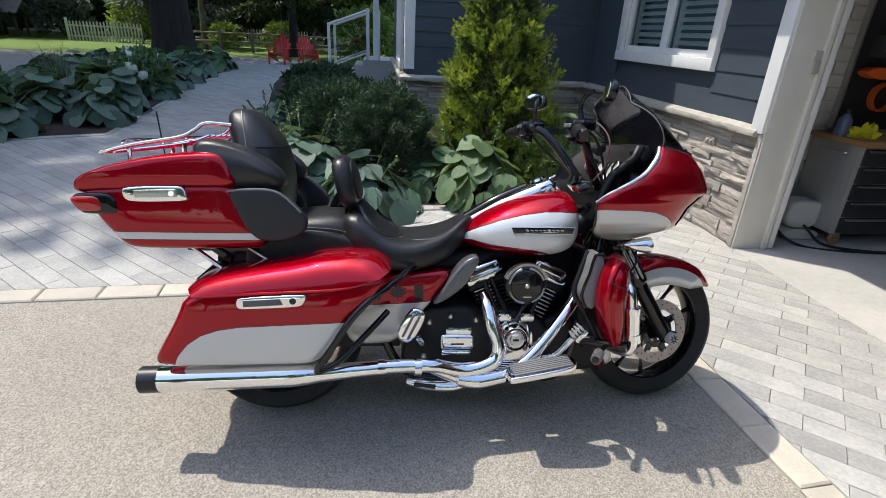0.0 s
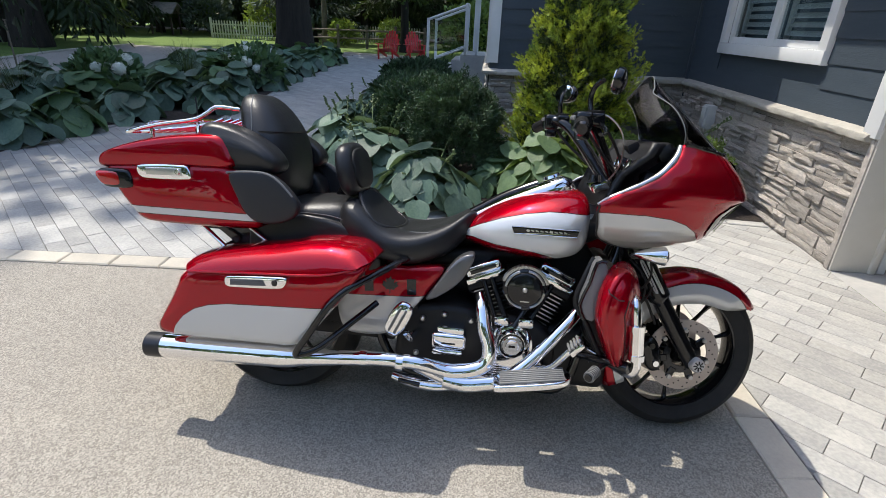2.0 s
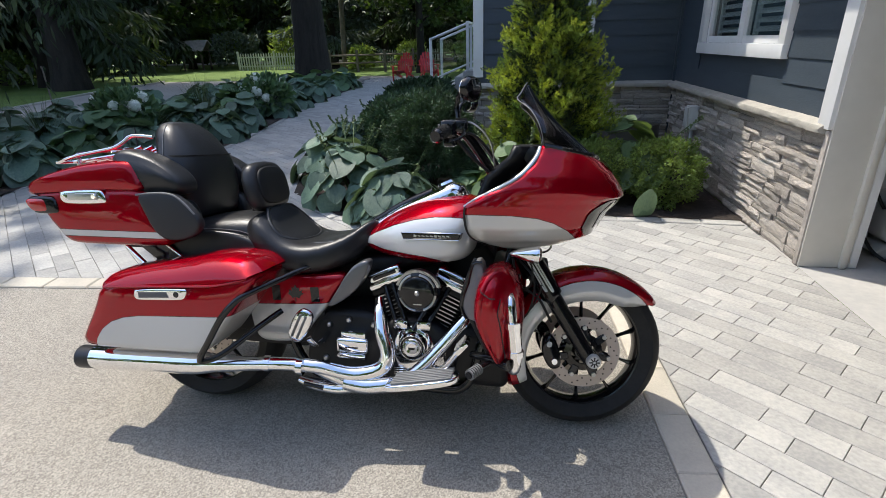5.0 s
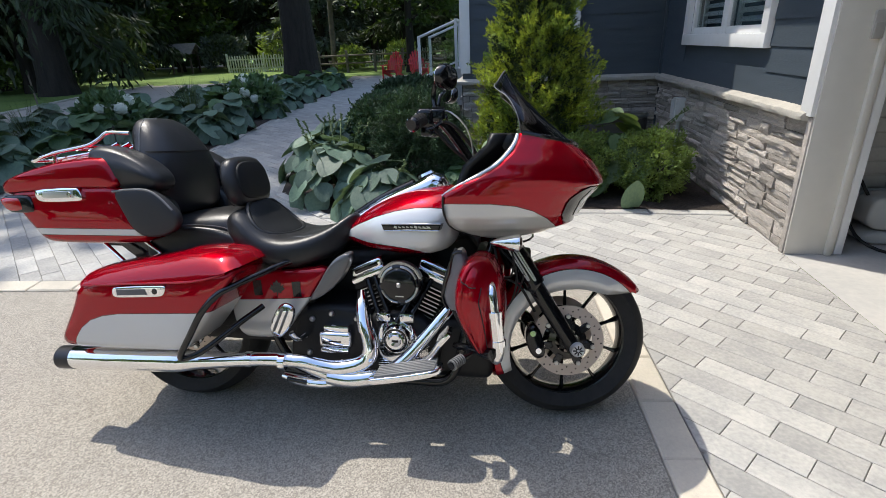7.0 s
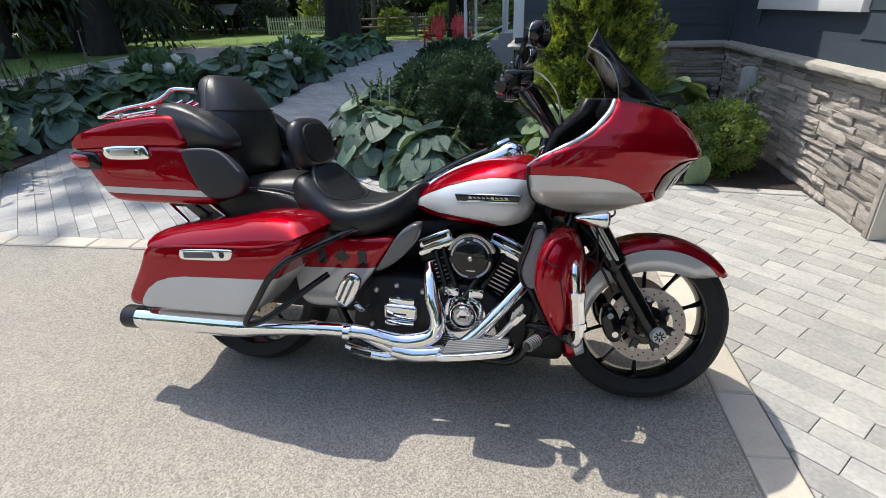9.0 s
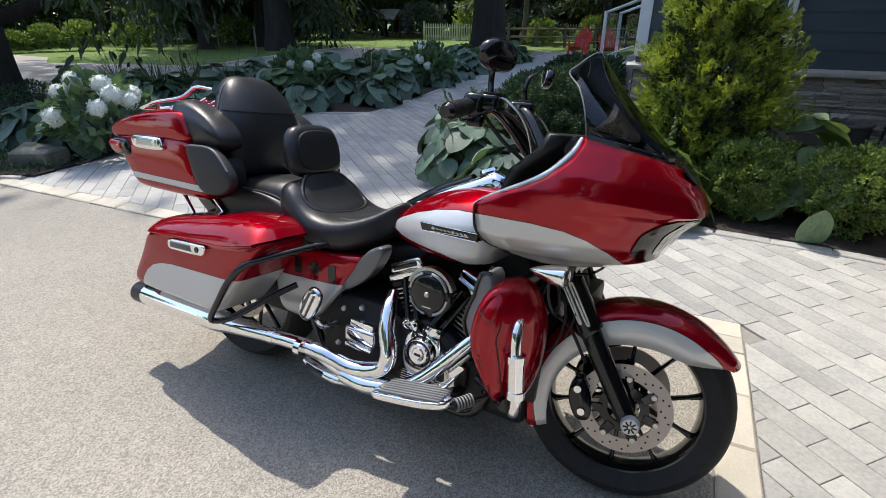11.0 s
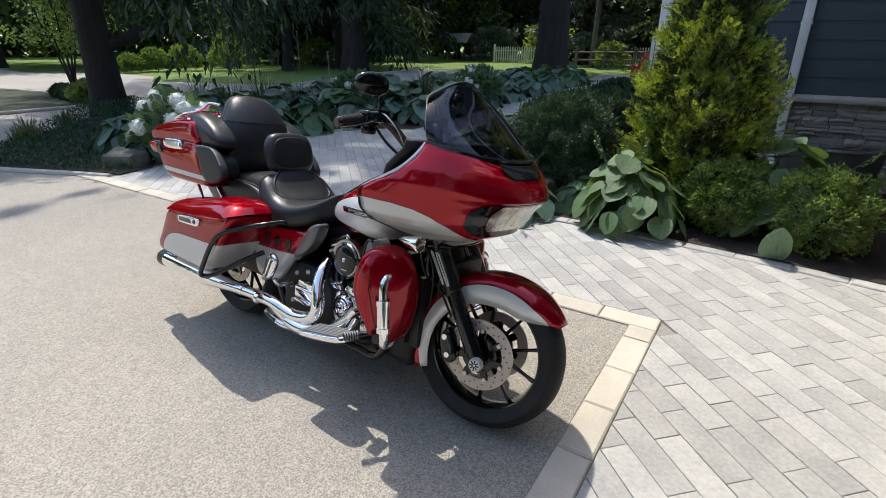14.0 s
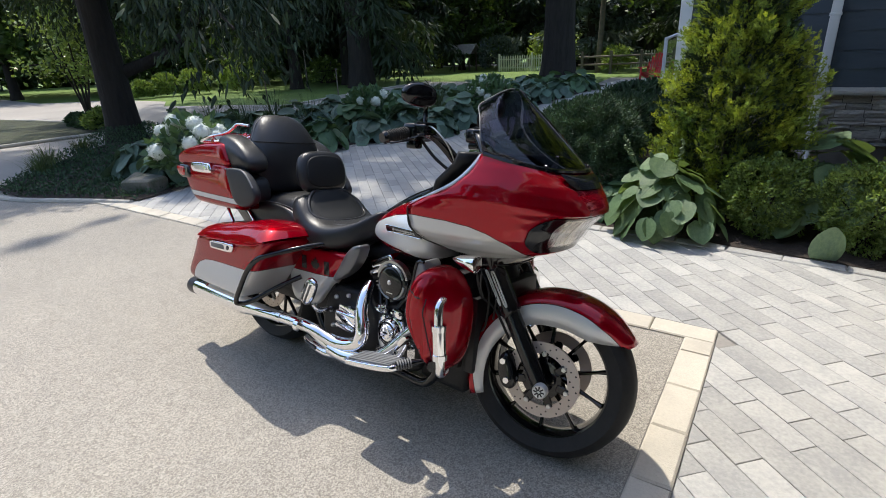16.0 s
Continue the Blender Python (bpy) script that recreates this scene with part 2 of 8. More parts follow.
def tube(pts, r, seg=12, per=6, caps=True, bm=None, flat=1.0):
    """A round bar along a smoothed path; r is a number or a list, one for each given point."""
    path = smooth_path(pts, per)
    rs = r if isinstance(r, (list, tuple)) else [r] * len(pts)
    own = bmesh.new()
    rings = []
    up = Vector((0, 0, 1))
    n = len(path)
    nrm = None
    for i, q in enumerate(path):
        d = (path[min(i + 1, n - 1)] - path[max(i - 1, 0)]).normalized()
        if nrm is None:
            nrm = d.cross(up if abs(d.z) < 0.95 else Vector((1, 0, 0))).normalized()
        nrm = (nrm - d * nrm.dot(d)).normalized()
        bi = d.cross(nrm)
        f = i / max(n - 1, 1) * (len(rs) - 1)
        k = min(int(f), len(rs) - 2) if len(rs) > 1 else 0
        rad = rs[k] + (rs[min(k + 1, len(rs) - 1)] - rs[k]) * (f - k)
        rings.append([own.verts.new(q + (nrm * math.cos(a) + bi * math.sin(a) * flat) * rad)
                      for a in (2 * math.pi * j / seg for j in range(seg))])
    for a, b in zip(rings, rings[1:]):
        for j in range(seg):
            own.faces.new((a[j], a[(j + 1) % seg], b[(j + 1) % seg], b[j]))
    if caps:
        own.faces.new(rings[0][::-1])
        own.faces.new(rings[-1])
    bmesh.ops.recalc_face_normals(own, faces=own.faces)
    return merge(bm, own)


def loft(rings, closed=True, caps=True, bm=None):
    own = bmesh.new()
    vs = [[own.verts.new(p) for p in r] for r in rings]
    n = len(rings[0])
    for a, b in zip(vs, vs[1:]):
        for j in range(n if closed else n - 1):
            own.faces.new((a[j], a[(j + 1) % n], b[(j + 1) % n], b[j]))
    if caps and closed:
        own.faces.new(vs[0][::-1])
        own.faces.new(vs[-1])
    bmesh.ops.remove_doubles(own, verts=own.verts, dist=1e-5)
    bmesh.ops.recalc_face_normals(own, faces=own.faces)
    return merge(bm, own)


def lathe(profile, seg=40, m=None, bm=None, close=False):
    """Revolves (radius, height) points round the local z axis."""
    rings = [[Vector((r * math.cos(a), r * math.sin(a), h)) for a in (2 * math.pi * j / seg for j in range(seg))] for r, h in profile]
    if close:
        rings.append(rings[0])
    own = loft(rings, caps=False)
    if m:
        bmesh.ops.transform(own, matrix=m, verts=own.verts)
        bmesh.ops.recalc_face_normals(own, faces=own.faces)
    return merge(bm, own)


def chaikin(outline, times=2):
    """Rounds the corners of a closed 2D outline by cutting them."""
    p = [Vector(q) for q in outline]
    for _ in range(times):
        p = [q for i in range(len(p)) for q in (p[i].lerp(p[i - 1], 0.25), p[i].lerp(p[(i + 1) % len(p)], 0.25))]
    return p


def pillow(outline, y0, y1, edge=0.02, bulge=0.0, smooth_per=2, steps=4, back_edge=None, bm=None, plane="xz"):
    """A padded panel: a side outline given thickness from y0 to y1, with rounded rims and an outward bulge on the y1 side."""
    poly = chaikin(outline, min(smooth_per, 2)) if smooth_per else [Vector(q) for q in outline]
    n = len(poly)
    area = abs(sum(poly[i - 1].x * poly[i].y - poly[i].x * poly[i - 1].y for i in range(n))) / 2
    thin = 2 * area / sum((poly[i] - poly[i - 1]).length for i in range(n))
    s = 1 if y1 > y0 else -1
    be = edge if back_edge is None else back_edge
    iw, ib = min(edge, 0.28 * thin), min(be, 0.28 * thin)
    rings = []

    def ring(q, y):
        if plane == "xz":
            return [Vector((p.x, y, p.y)) for p in q]
        if plane == "xy":
            return [Vector((p.x, p.y, y)) for p in q]
        return [Vector((y, p.x, p.y)) for p in q]
    xs, zs = [q.x for q in poly], [q.y for q in poly]
    mid = Vector(((min(xs) + max(xs)) / 2, (min(zs) + max(zs)) / 2))
    hx, hz = (max(xs) - min(xs)) / 2, (max(zs) - min(zs)) / 2

    def shrink(d):
        kx, kz = max(0.05, 1 - d / hx), max(0.05, 1 - d / hz)
        return [mid + Vector(((q.x - mid.x) * kx, (q.y - mid.y) * kz)) for q in poly]
    for k in range(steps + 1):
        a = math.pi / 2 * k / steps
        rings.append(ring(shrink(ib * (1 - math.sin(a))), y0 + s * be * (1 - math.cos(a))))
    for k in range(steps + 1):
        a = math.pi / 2 * k / steps
        rings.append(ring(shrink(iw * (1 - math.cos(a))), y1 - s * edge * (1 - math.sin(a))))
    if bulge:
        rings.append(ring(shrink(iw + 0.15 * thin), y1 + s * bulge * 0.6))
        rings.append(ring(shrink(iw + 0.40 * thin), y1 + s * bulge))
    return loft(rings, bm=bm)


def scatter(name, verts, faces, mats, material, parent=None, label=""):
    """One joined mesh of many placed copies of a small template."""
    v = np.array(verts, dtype=float)
    k = len(v)
    M = np.array([[list(r) for r in m] for m in mats])
    allv = np.einsum("nij,kj->nki", M[:, :3, :3], v) + M[:, None, :3, 3]
    allv = allv.reshape(-1, 3)
    f = np.array(faces)
    allf = (f[None] + (np.arange(len(M)) * k)[:, None, None]).reshape(-1, f.shape[1])
    me = bpy.data.meshes.new(name)
    me.vertices.add(len(allv))
    me.vertices.foreach_set("co", allv.ravel())
    me.loops.add(allf.size)
    me.loops.foreach_set("vertex_index", allf.ravel())
    me.polygons.add(len(allf))
    me.polygons.foreach_set("loop_start", np.arange(0, allf.size, f.shape[1]))
    me.update(calc_edges=True)
    me.materials.append(material)
    ob = new(name, me)
    if parent:
        ob.parent = parent
    if label:
        ob["label"] = label
    return ob


def turned(rng, loc, size, tilt=None, direction=None):
    """A random pose of a leaf at loc that points about along direction."""
    if direction is not None:
        q = Vector(direction).to_track_quat("X", "Z")
        e = Euler((rng.uniform(-3.1, 3.1), rng.uniform(-0.5, 0.5), rng.uniform(-0.5, 0.5)))
        r = q.to_matrix() @ e.to_matrix()
    else:
        r = Euler((rng.uniform(-1.5, 1.5), rng.uniform(-1.5, 1.5), rng.uniform(0, 6.3))).to_matrix()
    m = r.to_4x4() @ Matrix.Diagonal((size, size, size, 1))
    m.translation = loc
    return m
# ---- ground ----
def sheet(name, outline, z, material, label, category, cell=0.0):
    bm = bmesh.new()
    bm.faces.new([bm.verts.new((x, y, z)) for x, y in outline])
    bmesh.ops.triangulate(bm, faces=bm.faces[:])
    bmesh.ops.recalc_face_normals(bm, faces=bm.faces)
    if bm.faces[0].normal.z < 0:
        bmesh.ops.reverse_faces(bm, faces=bm.faces[:])
    return tagged(link_mesh(name, bm, material, smooth=False), label, category, kind="structure")


sheet("ground", [(-400, -400), (400, -400), (400, 500), (-400, 500)], -0.06, LAWN, "green mown lawn reaching into the distance", "ground")


def kerb_y(x):
    """Outer edge of the kerb along the back of the driveway."""
    return 0.0786 + 0.0586 * x


def kerb_x(y):
    """Outer edge of the kerb along the pavers."""
    return -0.0438 - 0.0415 * y


sheet("driveway", [(0.18, -40), (0.18, -9), (kerb_x(0) - 0.145, -0.07), (-6.6, kerb_y(-6.6) - 0.14), (-9.5, -0.9), (-14, -0.3), (-30, 1.0), (-60, 1), (-60, -40)], -0.010, ASPHALT,
      "pale grey exposed-aggregate asphalt driveway", "driveway")
sheet("garage_floor", [(1.15, -9), (7.5, -9), (7.5, 0.95), (1.15, 0.95)], -0.003, CONCRETE, "pale concrete garage floor and apron", "floor")
sheet("paver_bed", [(0.17, -9), (1.149, -9), (1.149, 1.6), (-1.0, 1.6), (-3.4, 2.6), (-3.6, 7), (-4.6, 15), (-4.2, 21), (-8, 22), (-6.5, 14), (-6.0, 9), (-5.4, 6),
                    (-5.2, 4.3), (-6.3, 3.7), (-6.5, kerb_y(-6.5) - 0.13), (-0.19, -0.07)], -0.014, JOINT, "dark jointing sand between pavers", "paving base")
sheet("side_road", [(-12.4, 3.1), (-13.3, 3.2), (-15.0, 3.55), (-17.3, 3.15), (-20.3, 2.7), (-30, 1.6), (-60, 1.5), (-60, 9), (-30, 6.4), (-26.8, 8.6), (-22.5, 8.6), (-19.9, 7.2), (-17, 8.3), (-14.4, 8.9), (-13.0, 6.0)], -0.02, ROAD, "sunlit pale asphalt road beyond the trees", "road")
sheet("lane", [(-8.0, -0.9), (-14, -0.6), (-13.3, 0.2), (-13.3, 3.19), (-12.4, 3.09), (-11.9, 2.4)], -0.018, ROAD, "shaded asphalt lane beside the tree island", "road")
# Island ground is darkened in place of the shade that falls on it.
sheet("island_ground", [(-13.35, 0.2), (-13.35, 3.1), (-15.0, 3.5), (-17.3, 3.1), (-20.3, 2.65), (-30, 1.55), (-30, 1.02), (-14.2, -0.28)], 0.03, ISLAND_SHADE, "kerbed island ground, darkened in colour for tree shade", "ground cover")
LANE_EDGE = [(-13.0, 6.0), (-14.1, 8.2), (-15.0, 11.0), (-16.2, 15.0), (-17.0, 20.0)]
sheet("garden_lane", [(-12.4, 3.1)] + LANE_EDGE + [(-12.8, 20.0), (-9.7, 18.0), (-9.35, 12), (-9.15, 7), (-9.75, 3.75), (-11.2, 3.05)], -0.022, ROAD, "shaded asphalt lane behind the hosta bed", "road")
sheet("far_street", [(-60, 44), (40, 38), (40, 44), (-60, 50)], -0.02, ROAD, "sunlit street far behind the garden", "road")


def bed(name, outline, label, height=0.012):
    """A mulched planting bed with a slightly raised uneven surface."""
    bm = bmesh.new()
    f = bm.faces.new([bm.verts.new((x, y, 0.004)) for x, y in outline])
    r = bmesh.ops.inset_region(bm, faces=[f], thickness=0.10, depth=0.0)
    bm.faces.ensure_lookup_table()
    bmesh.ops.translate(bm, vec=(0, 0, height), verts=f.verts[:])
    bmesh.ops.triangulate(bm, faces=bm.faces[:])
    for _ in range(2):
        bmesh.ops.subdivide_edges(bm, edges=[e for e in bm.edges if e.calc_length() > 0.3], cuts=1, use_grid_fill=True)
    for v in bm.verts:
        if v.co.z > 0:
            v.co.z += noise.noise(v.co * 2.3) * 0.025
    bmesh.ops.recalc_face_normals(bm, faces=bm.faces)
    return tagged(link_mesh(name, bm, SOIL), label, "soil", kind="structure")


RIGHT_BED = [(1.16, 1.31), (0.5, 1.36), (-0.2, 1.38), (-0.9, 1.40), (-1.35, 1.36), (-1.75, 1.10), (-2.3, 1.25), (-3.0, 1.95), (-3.3, 3.0), (-3.45, 5.0), (-3.7, 7.6), (-4.2, 11),
             (-4.4, 14), (-2.5, 14), (-1.26, 10), (-1.26, 3.92), (1.16, 3.92)]
LEFT_BED = [(-5.92, -0.16), (-6.12, 1.2), (-6.33, 2.2), (-6.3, 3.2), (-6.15, 3.75), (-5.15, 4.25), (-5.35, 6.0), (-5.8, 9.1), (-6.25, 14.5), (-6.5, 17), (-9.5, 18), (-9.2, 12), (-9.0, 7),
            (-9.6, 3.6), (-11.2, 2.9), (-11.95, 2.55), (-11.6, 1.95), (-10.1, 0.55), (-8.95, -0.40), (-8.3, -0.83), (-7.5, -0.84), (-6.5, -0.40)]
bed("planting_bed_1", RIGHT_BED, "dark mulched planting bed along the house")
bed("planting_bed_2", LEFT_BED, "dark mulched planting bed beside the driveway")
for _pts in (((-5.95, -0.235, -0.005), (-6.45, -0.45, 0.0), (-7.5, -0.90, 0.0), (-8.3, -0.89, 0.0), (-9.0, -0.44, 0.0)), ((-14.2, -0.30, 0.02), (-13.35, 0.2, 0.02), (-13.3, 1.6, 0.02), (-13.35, 3.12, 0.02), (-15.0, 3.53, 0.02), (-17.3, 3.13, 0.02), (-20.3, 2.68, 0.02)), [(x, y, 0.0) for x, y in LANE_EDGE]):
    tagged(link_mesh("kerb_edging", tube(list(_pts), 0.038, 8, 6), SILL), "low pale concrete kerb edging", "kerb", kind="structure")


# ---- house ----
def wall(name, cx, cy, cz, sx, sy, sz, material, label, category="wall"):
    return tagged(link_mesh(name, box(cx, cy, cz, sx, sy, sz), material, smooth=False), label, category, kind="structure")


W1X, W2Y, CX = 1.19, 3.92, -1.25
# window wall in four pieces round the opening
WY0, WY1, WZ0, WZ1 = 1.34, 3.0, 1.36, 2.32
g = "grey-blue clapboard house wall on a stone base"
wall("wall_garage_1", W1X + 0.11, 0.70 + (WY0 - 0.70) / 2 - 0.122, 1.45, 0.22, WY0 - 0.70 + 0.244, 2.9, SIDING, g)
wall("wall_garage_2", W1X + 0.11, (WY1 + 3.92) / 2, 1.45, 0.22, 3.92 - WY1, 2.9, SIDING, g)
wall("wall_garage_3", W1X + 0.11, (WY0 + WY1) / 2, WZ0 / 2, 0.22, WY1 - WY0, WZ0, SIDING, g)
wall("wall_garage_4", W1X + 0.11, (WY0 + WY1) / 2, (WZ1 + 2.9) / 2, 0.22, WY1 - WY0, 2.9 - WZ1, SIDING, g)
wall("wall_garage_header", W1X + 0.11, -2.4, 2.6, 0.22, 5.7, 0.6, SIDING, "grey-blue wall above the garage opening")
wall("wall_garage_pier", W1X + 0.11, -7.0, 1.45, 0.22, 3.5, 2.9, SIDING, g)
wall("wall_house", (CX + W1X + 0.22) / 2, W2Y + 0.11, 2.8, W1X + 0.22 - CX, 0.22, 5.6, SIDING, g)
wall("wall_porch", CX + 0.11, W2Y + 0.22 + 2.2, 2.8, 0.22, 4.4, 5.6, SIDING, "grey-blue side wall towards the porch")
wall("wall_back", 4.0, 8.5, 2.8, 10.5, 0.2, 5.6, SIDING, "plain back wall closing the house")
wall("wall_garage_inner", 4.4, 1.06, 1.45, 6.0, 0.2, 2.9, INNER, "plain painted garage side wall")
wall("wall_garage_back", 7.5, -4.0, 1.45, 0.2, 10, 2.9, INNER, "plain garage back wall")
wall("wall_garage_south", 4.4, -8.9, 1.45, 6.0, 0.2, 2.9, INNER, "plain garage side wall")
# Wall coloured black in place of the darkness of an unlit room.
wall("wall_room_back", 2.9, 2.5, 1.45, 0.1, 2.7, 2.9, BLACK, "black wall standing for the unlit room behind the shutters")
wall("ceiling", 4.4, -3.0, 2.95, 6.6, 14, 0.1, INNER, "plain garage ceiling", "ceiling")
# Soffit, gutter and roof are out of view, placed for the shade they cast.
wall("soffit", 0.98, -2.8, 2.62, 0.46, 13.4, 0.06, TRIM, "white soffit below the garage eave", "soffit")
wall("gutter", 0.72, -2.8, 2.68, 0.10, 13.4, 0.12, TRIM, "white gutter along the garage eave", "gutter")
wall("roof_house", 1.45, 5.8, 5.66, 5.9, 5.4, 0.12, surface("shingle", (0.06, 0.06, 0.065), 0.9, second=(0.04, 0.04, 0.045), fine=30, bump=0.006),
     "dark shingled roof, out of view, set to shade the house wall", "roof")
wall("trim_corner_1", CX + 0.045, W2Y - 0.012, 3.2, 0.11, 0.024, 4.4, TRIM, "white corner board", "trim")
wall("trim_corner_2", CX - 0.012, W2Y + 0.07, 3.2, 0.024, 0.164, 4.4, TRIM, "white corner board", "trim")
wall("trim_inner_corner", W1X - 0.02, W2Y - 0.02, 1.9, 0.04, 0.04, 2.0, SIDING, "grey-blue inside corner board", "trim")
wall("wall_footing", 1.10, 1.02, -0.020, 0.20, 1.05, 0.03, JOINT, "sandy joint along the wall foot", "joint")
# garage jamb: cream reveal, stop and face casing
jamb = thing("garage_jamb", "cream-painted garage door jamb with white casing", "door jamb", kind="structure")
part("reveal", box(1.30, 0.447, 1.15, 0.30, 0.03, 2.3, 0.003), CREAM, jamb)
part("door_stop", box(1.405, 0.418, 1.15, 0.035, 0.03, 2.3, 0.006), CREAM, jamb)
part("track_cover", box(1.475, 0.445, 1.15, 0.05, 0.04, 2.3, 0.006), TRIM, jamb)
part("casing", box(1.138, 0.505, 1.595, 0.028, 0.125, 1.41, 0.003), TRIM, jamb, "white face casing")
part("base_casing", box(1.150, 0.468, 0.44, 0.02, 0.045, 0.88, 0.003), STONE, jamb)
sens = thing("keypad", "small beige keypad box on the garage jamb", "keypad")
part("housing", box(1.36, 0.424, 1.39, 0.062, 0.022, 0.15, 0.008), surface("beige_plastic", (0.42, 0.40, 0.36), 0.5), sens)
part("cover", box(1.36, 0.410, 1.36, 0.05, 0.01, 0.085, 0.004), surface("beige_cover", (0.36, 0.345, 0.31), 0.45), sens)
eb = thing("electrical_box", "grey weatherproof electrical box on the stone wall", "electrical box")
GREYBOX = surface("grey_box", (0.60, 0.61, 0.60), 0.5, second=(0.52, 0.53, 0.52), scale=9)
part("housing", box(W1X - 0.075, 2.86, 0.63, 0.10, 0.13, 0.24, 0.01), GREYBOX, eb)
part("cover", box(W1X - 0.133, 2.86, 0.635, 0.018, 0.11, 0.20, 0.008), GREYBOX, eb)
part("conduit", tube([(W1X - 0.06, 2.86, 0.52), (W1X - 0.06, 2.86, 0.0)], 0.02), GREYBOX, eb, "grey plastic conduit")


def window_unit(name, x, y0, y1, z0, z1, sashes, label, shutters=True):
    """A white casement window in a wall that faces -x."""
    w = thing(name, label, "window", kind="structure")
    c = 0.10
    part("casing", box(x - 0.02, (y0 + y1) / 2, z1 + c / 2, 0.05, y1 - y0 + 2 * c, c, 0.004), TRIM, w)
    part("window_sill", box(x - 0.022, (y0 + y1) / 2, z0 - c / 2, 0.055, y1 - y0 + 2 * c, c, 0.005), TRIM, w)
    for y in (y0 - c / 2, y1 + c / 2):
        part("casing", box(x - 0.02, y, (z0 + z1) / 2, 0.05, c, z1 - z0, 0.004), TRIM, w)
    n, gap = sashes, (y1 - y0) / sashes
    for i in range(n):
        a, b = y0 + i * gap, y0 + (i + 1) * gap
        f = part("sash", box(x + 0.03, a + 0.03, (z0 + z1) / 2, 0.05, 0.06, z1 - z0, 0.004), TRIM, w)
        for q in ((b - 0.03, (z0 + z1) / 2, 0.06, z1 - z0), ):
            part("sash", box(x + 0.03, q[0], q[1], 0.05, q[2], q[3], 0.004), TRIM, w)
        for zz in (z0 + 0.03, z1 - 0.03):
            part("sash", box(x + 0.031, (a + b) / 2, zz, 0.05, gap - 0.12, 0.06, 0.004), TRIM, w)
        p = part("pane", box(x + 0.035, (a + b) / 2, (z0 + z1) / 2, 0.006, gap - 0.12, z1 - z0 - 0.12), GLASS, w)
        p.visible_shadow = False
        if shutters:
            k = int((z1 - z0 - 0.16) / 0.068)
            slat = None
            for j in range(k):
                m = pose(x + 0.095, (a + b) / 2, z0 + 0.11 + j * 0.068, 0, -40, 0)
                if slat is None:
                    slat = part("slat", box(0, 0, 0, 0.062, gap - 0.2, 0.010, 0.003, 1), TRIM, w)
                    slat.matrix_local = m
                else:
                    o = new("slat", slat.data)
                    o.parent, o.matrix_local = w, m
            for yy in (a + 0.08, b - 0.08):
                part("stile", box(x + 0.095, yy, (z0 + z1) / 2, 0.03, 0.05, z1 - z0 - 0.12, 0.003), TRIM, w)
    return w


window_unit("window_1", W1X - 0.01, WY0, WY1, WZ0, WZ1, 2, "white double casement window with plantation shutters")
window_unit("window_2", CX - 0.01, 4.55, 5.75, 1.05, 2.4, 2, "white casement window on the porch side", shutters=False)


# ---- siding boards, stone base, sills ----
def siding(owner, axis, at, a, b, z0, z1, skip=None, seed=1):
    """Lapped boards on a wall face; axis 'y': the face looks to -x at x=at, 'x': it looks to -y at y=at."""
    rng = random.Random(seed)
    step, k, cache = 0.172, 0, {}
    z = z0
    while z < z1:
        spans = [(a, b)]
        if skip and z + step > skip[2] and z < skip[3]:
            spans = [(a, skip[0]), (skip[1], b)]
        for s, e in spans:
            cuts = [s, e]
            if e - s > 2.6:
                cuts = [s, rng.uniform(s + 0.8, e - 0.8), e]
            for c0, c1 in zip(cuts, cuts[1:]):
                ln = c1 - c0 - 0.002
                key = round(ln, 2)
                if key not in cache:
                    bm = bmesh.new()
                    prof = [(0.0, 0.0), (-0.013, 0.0), (-0.003, step + 0.02), (0.0, step + 0.02)]
                    va = [bm.verts.new((p[0], -ln / 2, p[1])) for p in prof]
                    vb = [bm.verts.new((p[0], ln / 2, p[1])) for p in prof]
                    for i in range(4):
                        bm.faces.new((va[i], va[(i + 1) % 4], vb[(i + 1) % 4], vb[i]))
                    bm.faces.new(va[::-1])
                    bm.faces.new(vb)
                    bmesh.ops.recalc_face_normals(bm, faces=bm.faces)
                    me = bpy.data.meshes.new("plank")
                    bm.to_mesh(me)
                    bm.free()
                    me.materials.append(SIDING)
                    cache[key] = me
                o = new("plank", cache[key])
                o.parent = owner
                mid = (c0 + c1) / 2
                o.matrix_world = pose(at - 0.002, mid, z) if axis == "y" else pose(mid, at - 0.002, z, 0, 0, 90)
        z += step
        k += 1


sd1 = thing("siding_1", "grey-blue lapped fibre-cement boards with wood grain", "siding", kind="structure")
siding(sd1, "y", W1X, 0.57, 3.90, 0.93, 2.55, (WY0 - 0.10, WY1 + 0.10, WZ0 - 0.10, WZ1 + 0.10), 3)
sd2 = thing("siding_2", "grey-blue lapped fibre-cement boards in shade", "siding", kind="structure")
siding(sd2, "x", W2Y, CX + 0.10, W1X - 0.04, 0.93, 3.6, None, 5)
sd3 = thing("siding_3", "grey-blue lapped boards beside the porch window", "siding", kind="structure")
siding(sd3, "y", CX, 4.08, 8.3, 0.93, 3.2, (4.45, 5.85, 0.95, 2.5), 7)


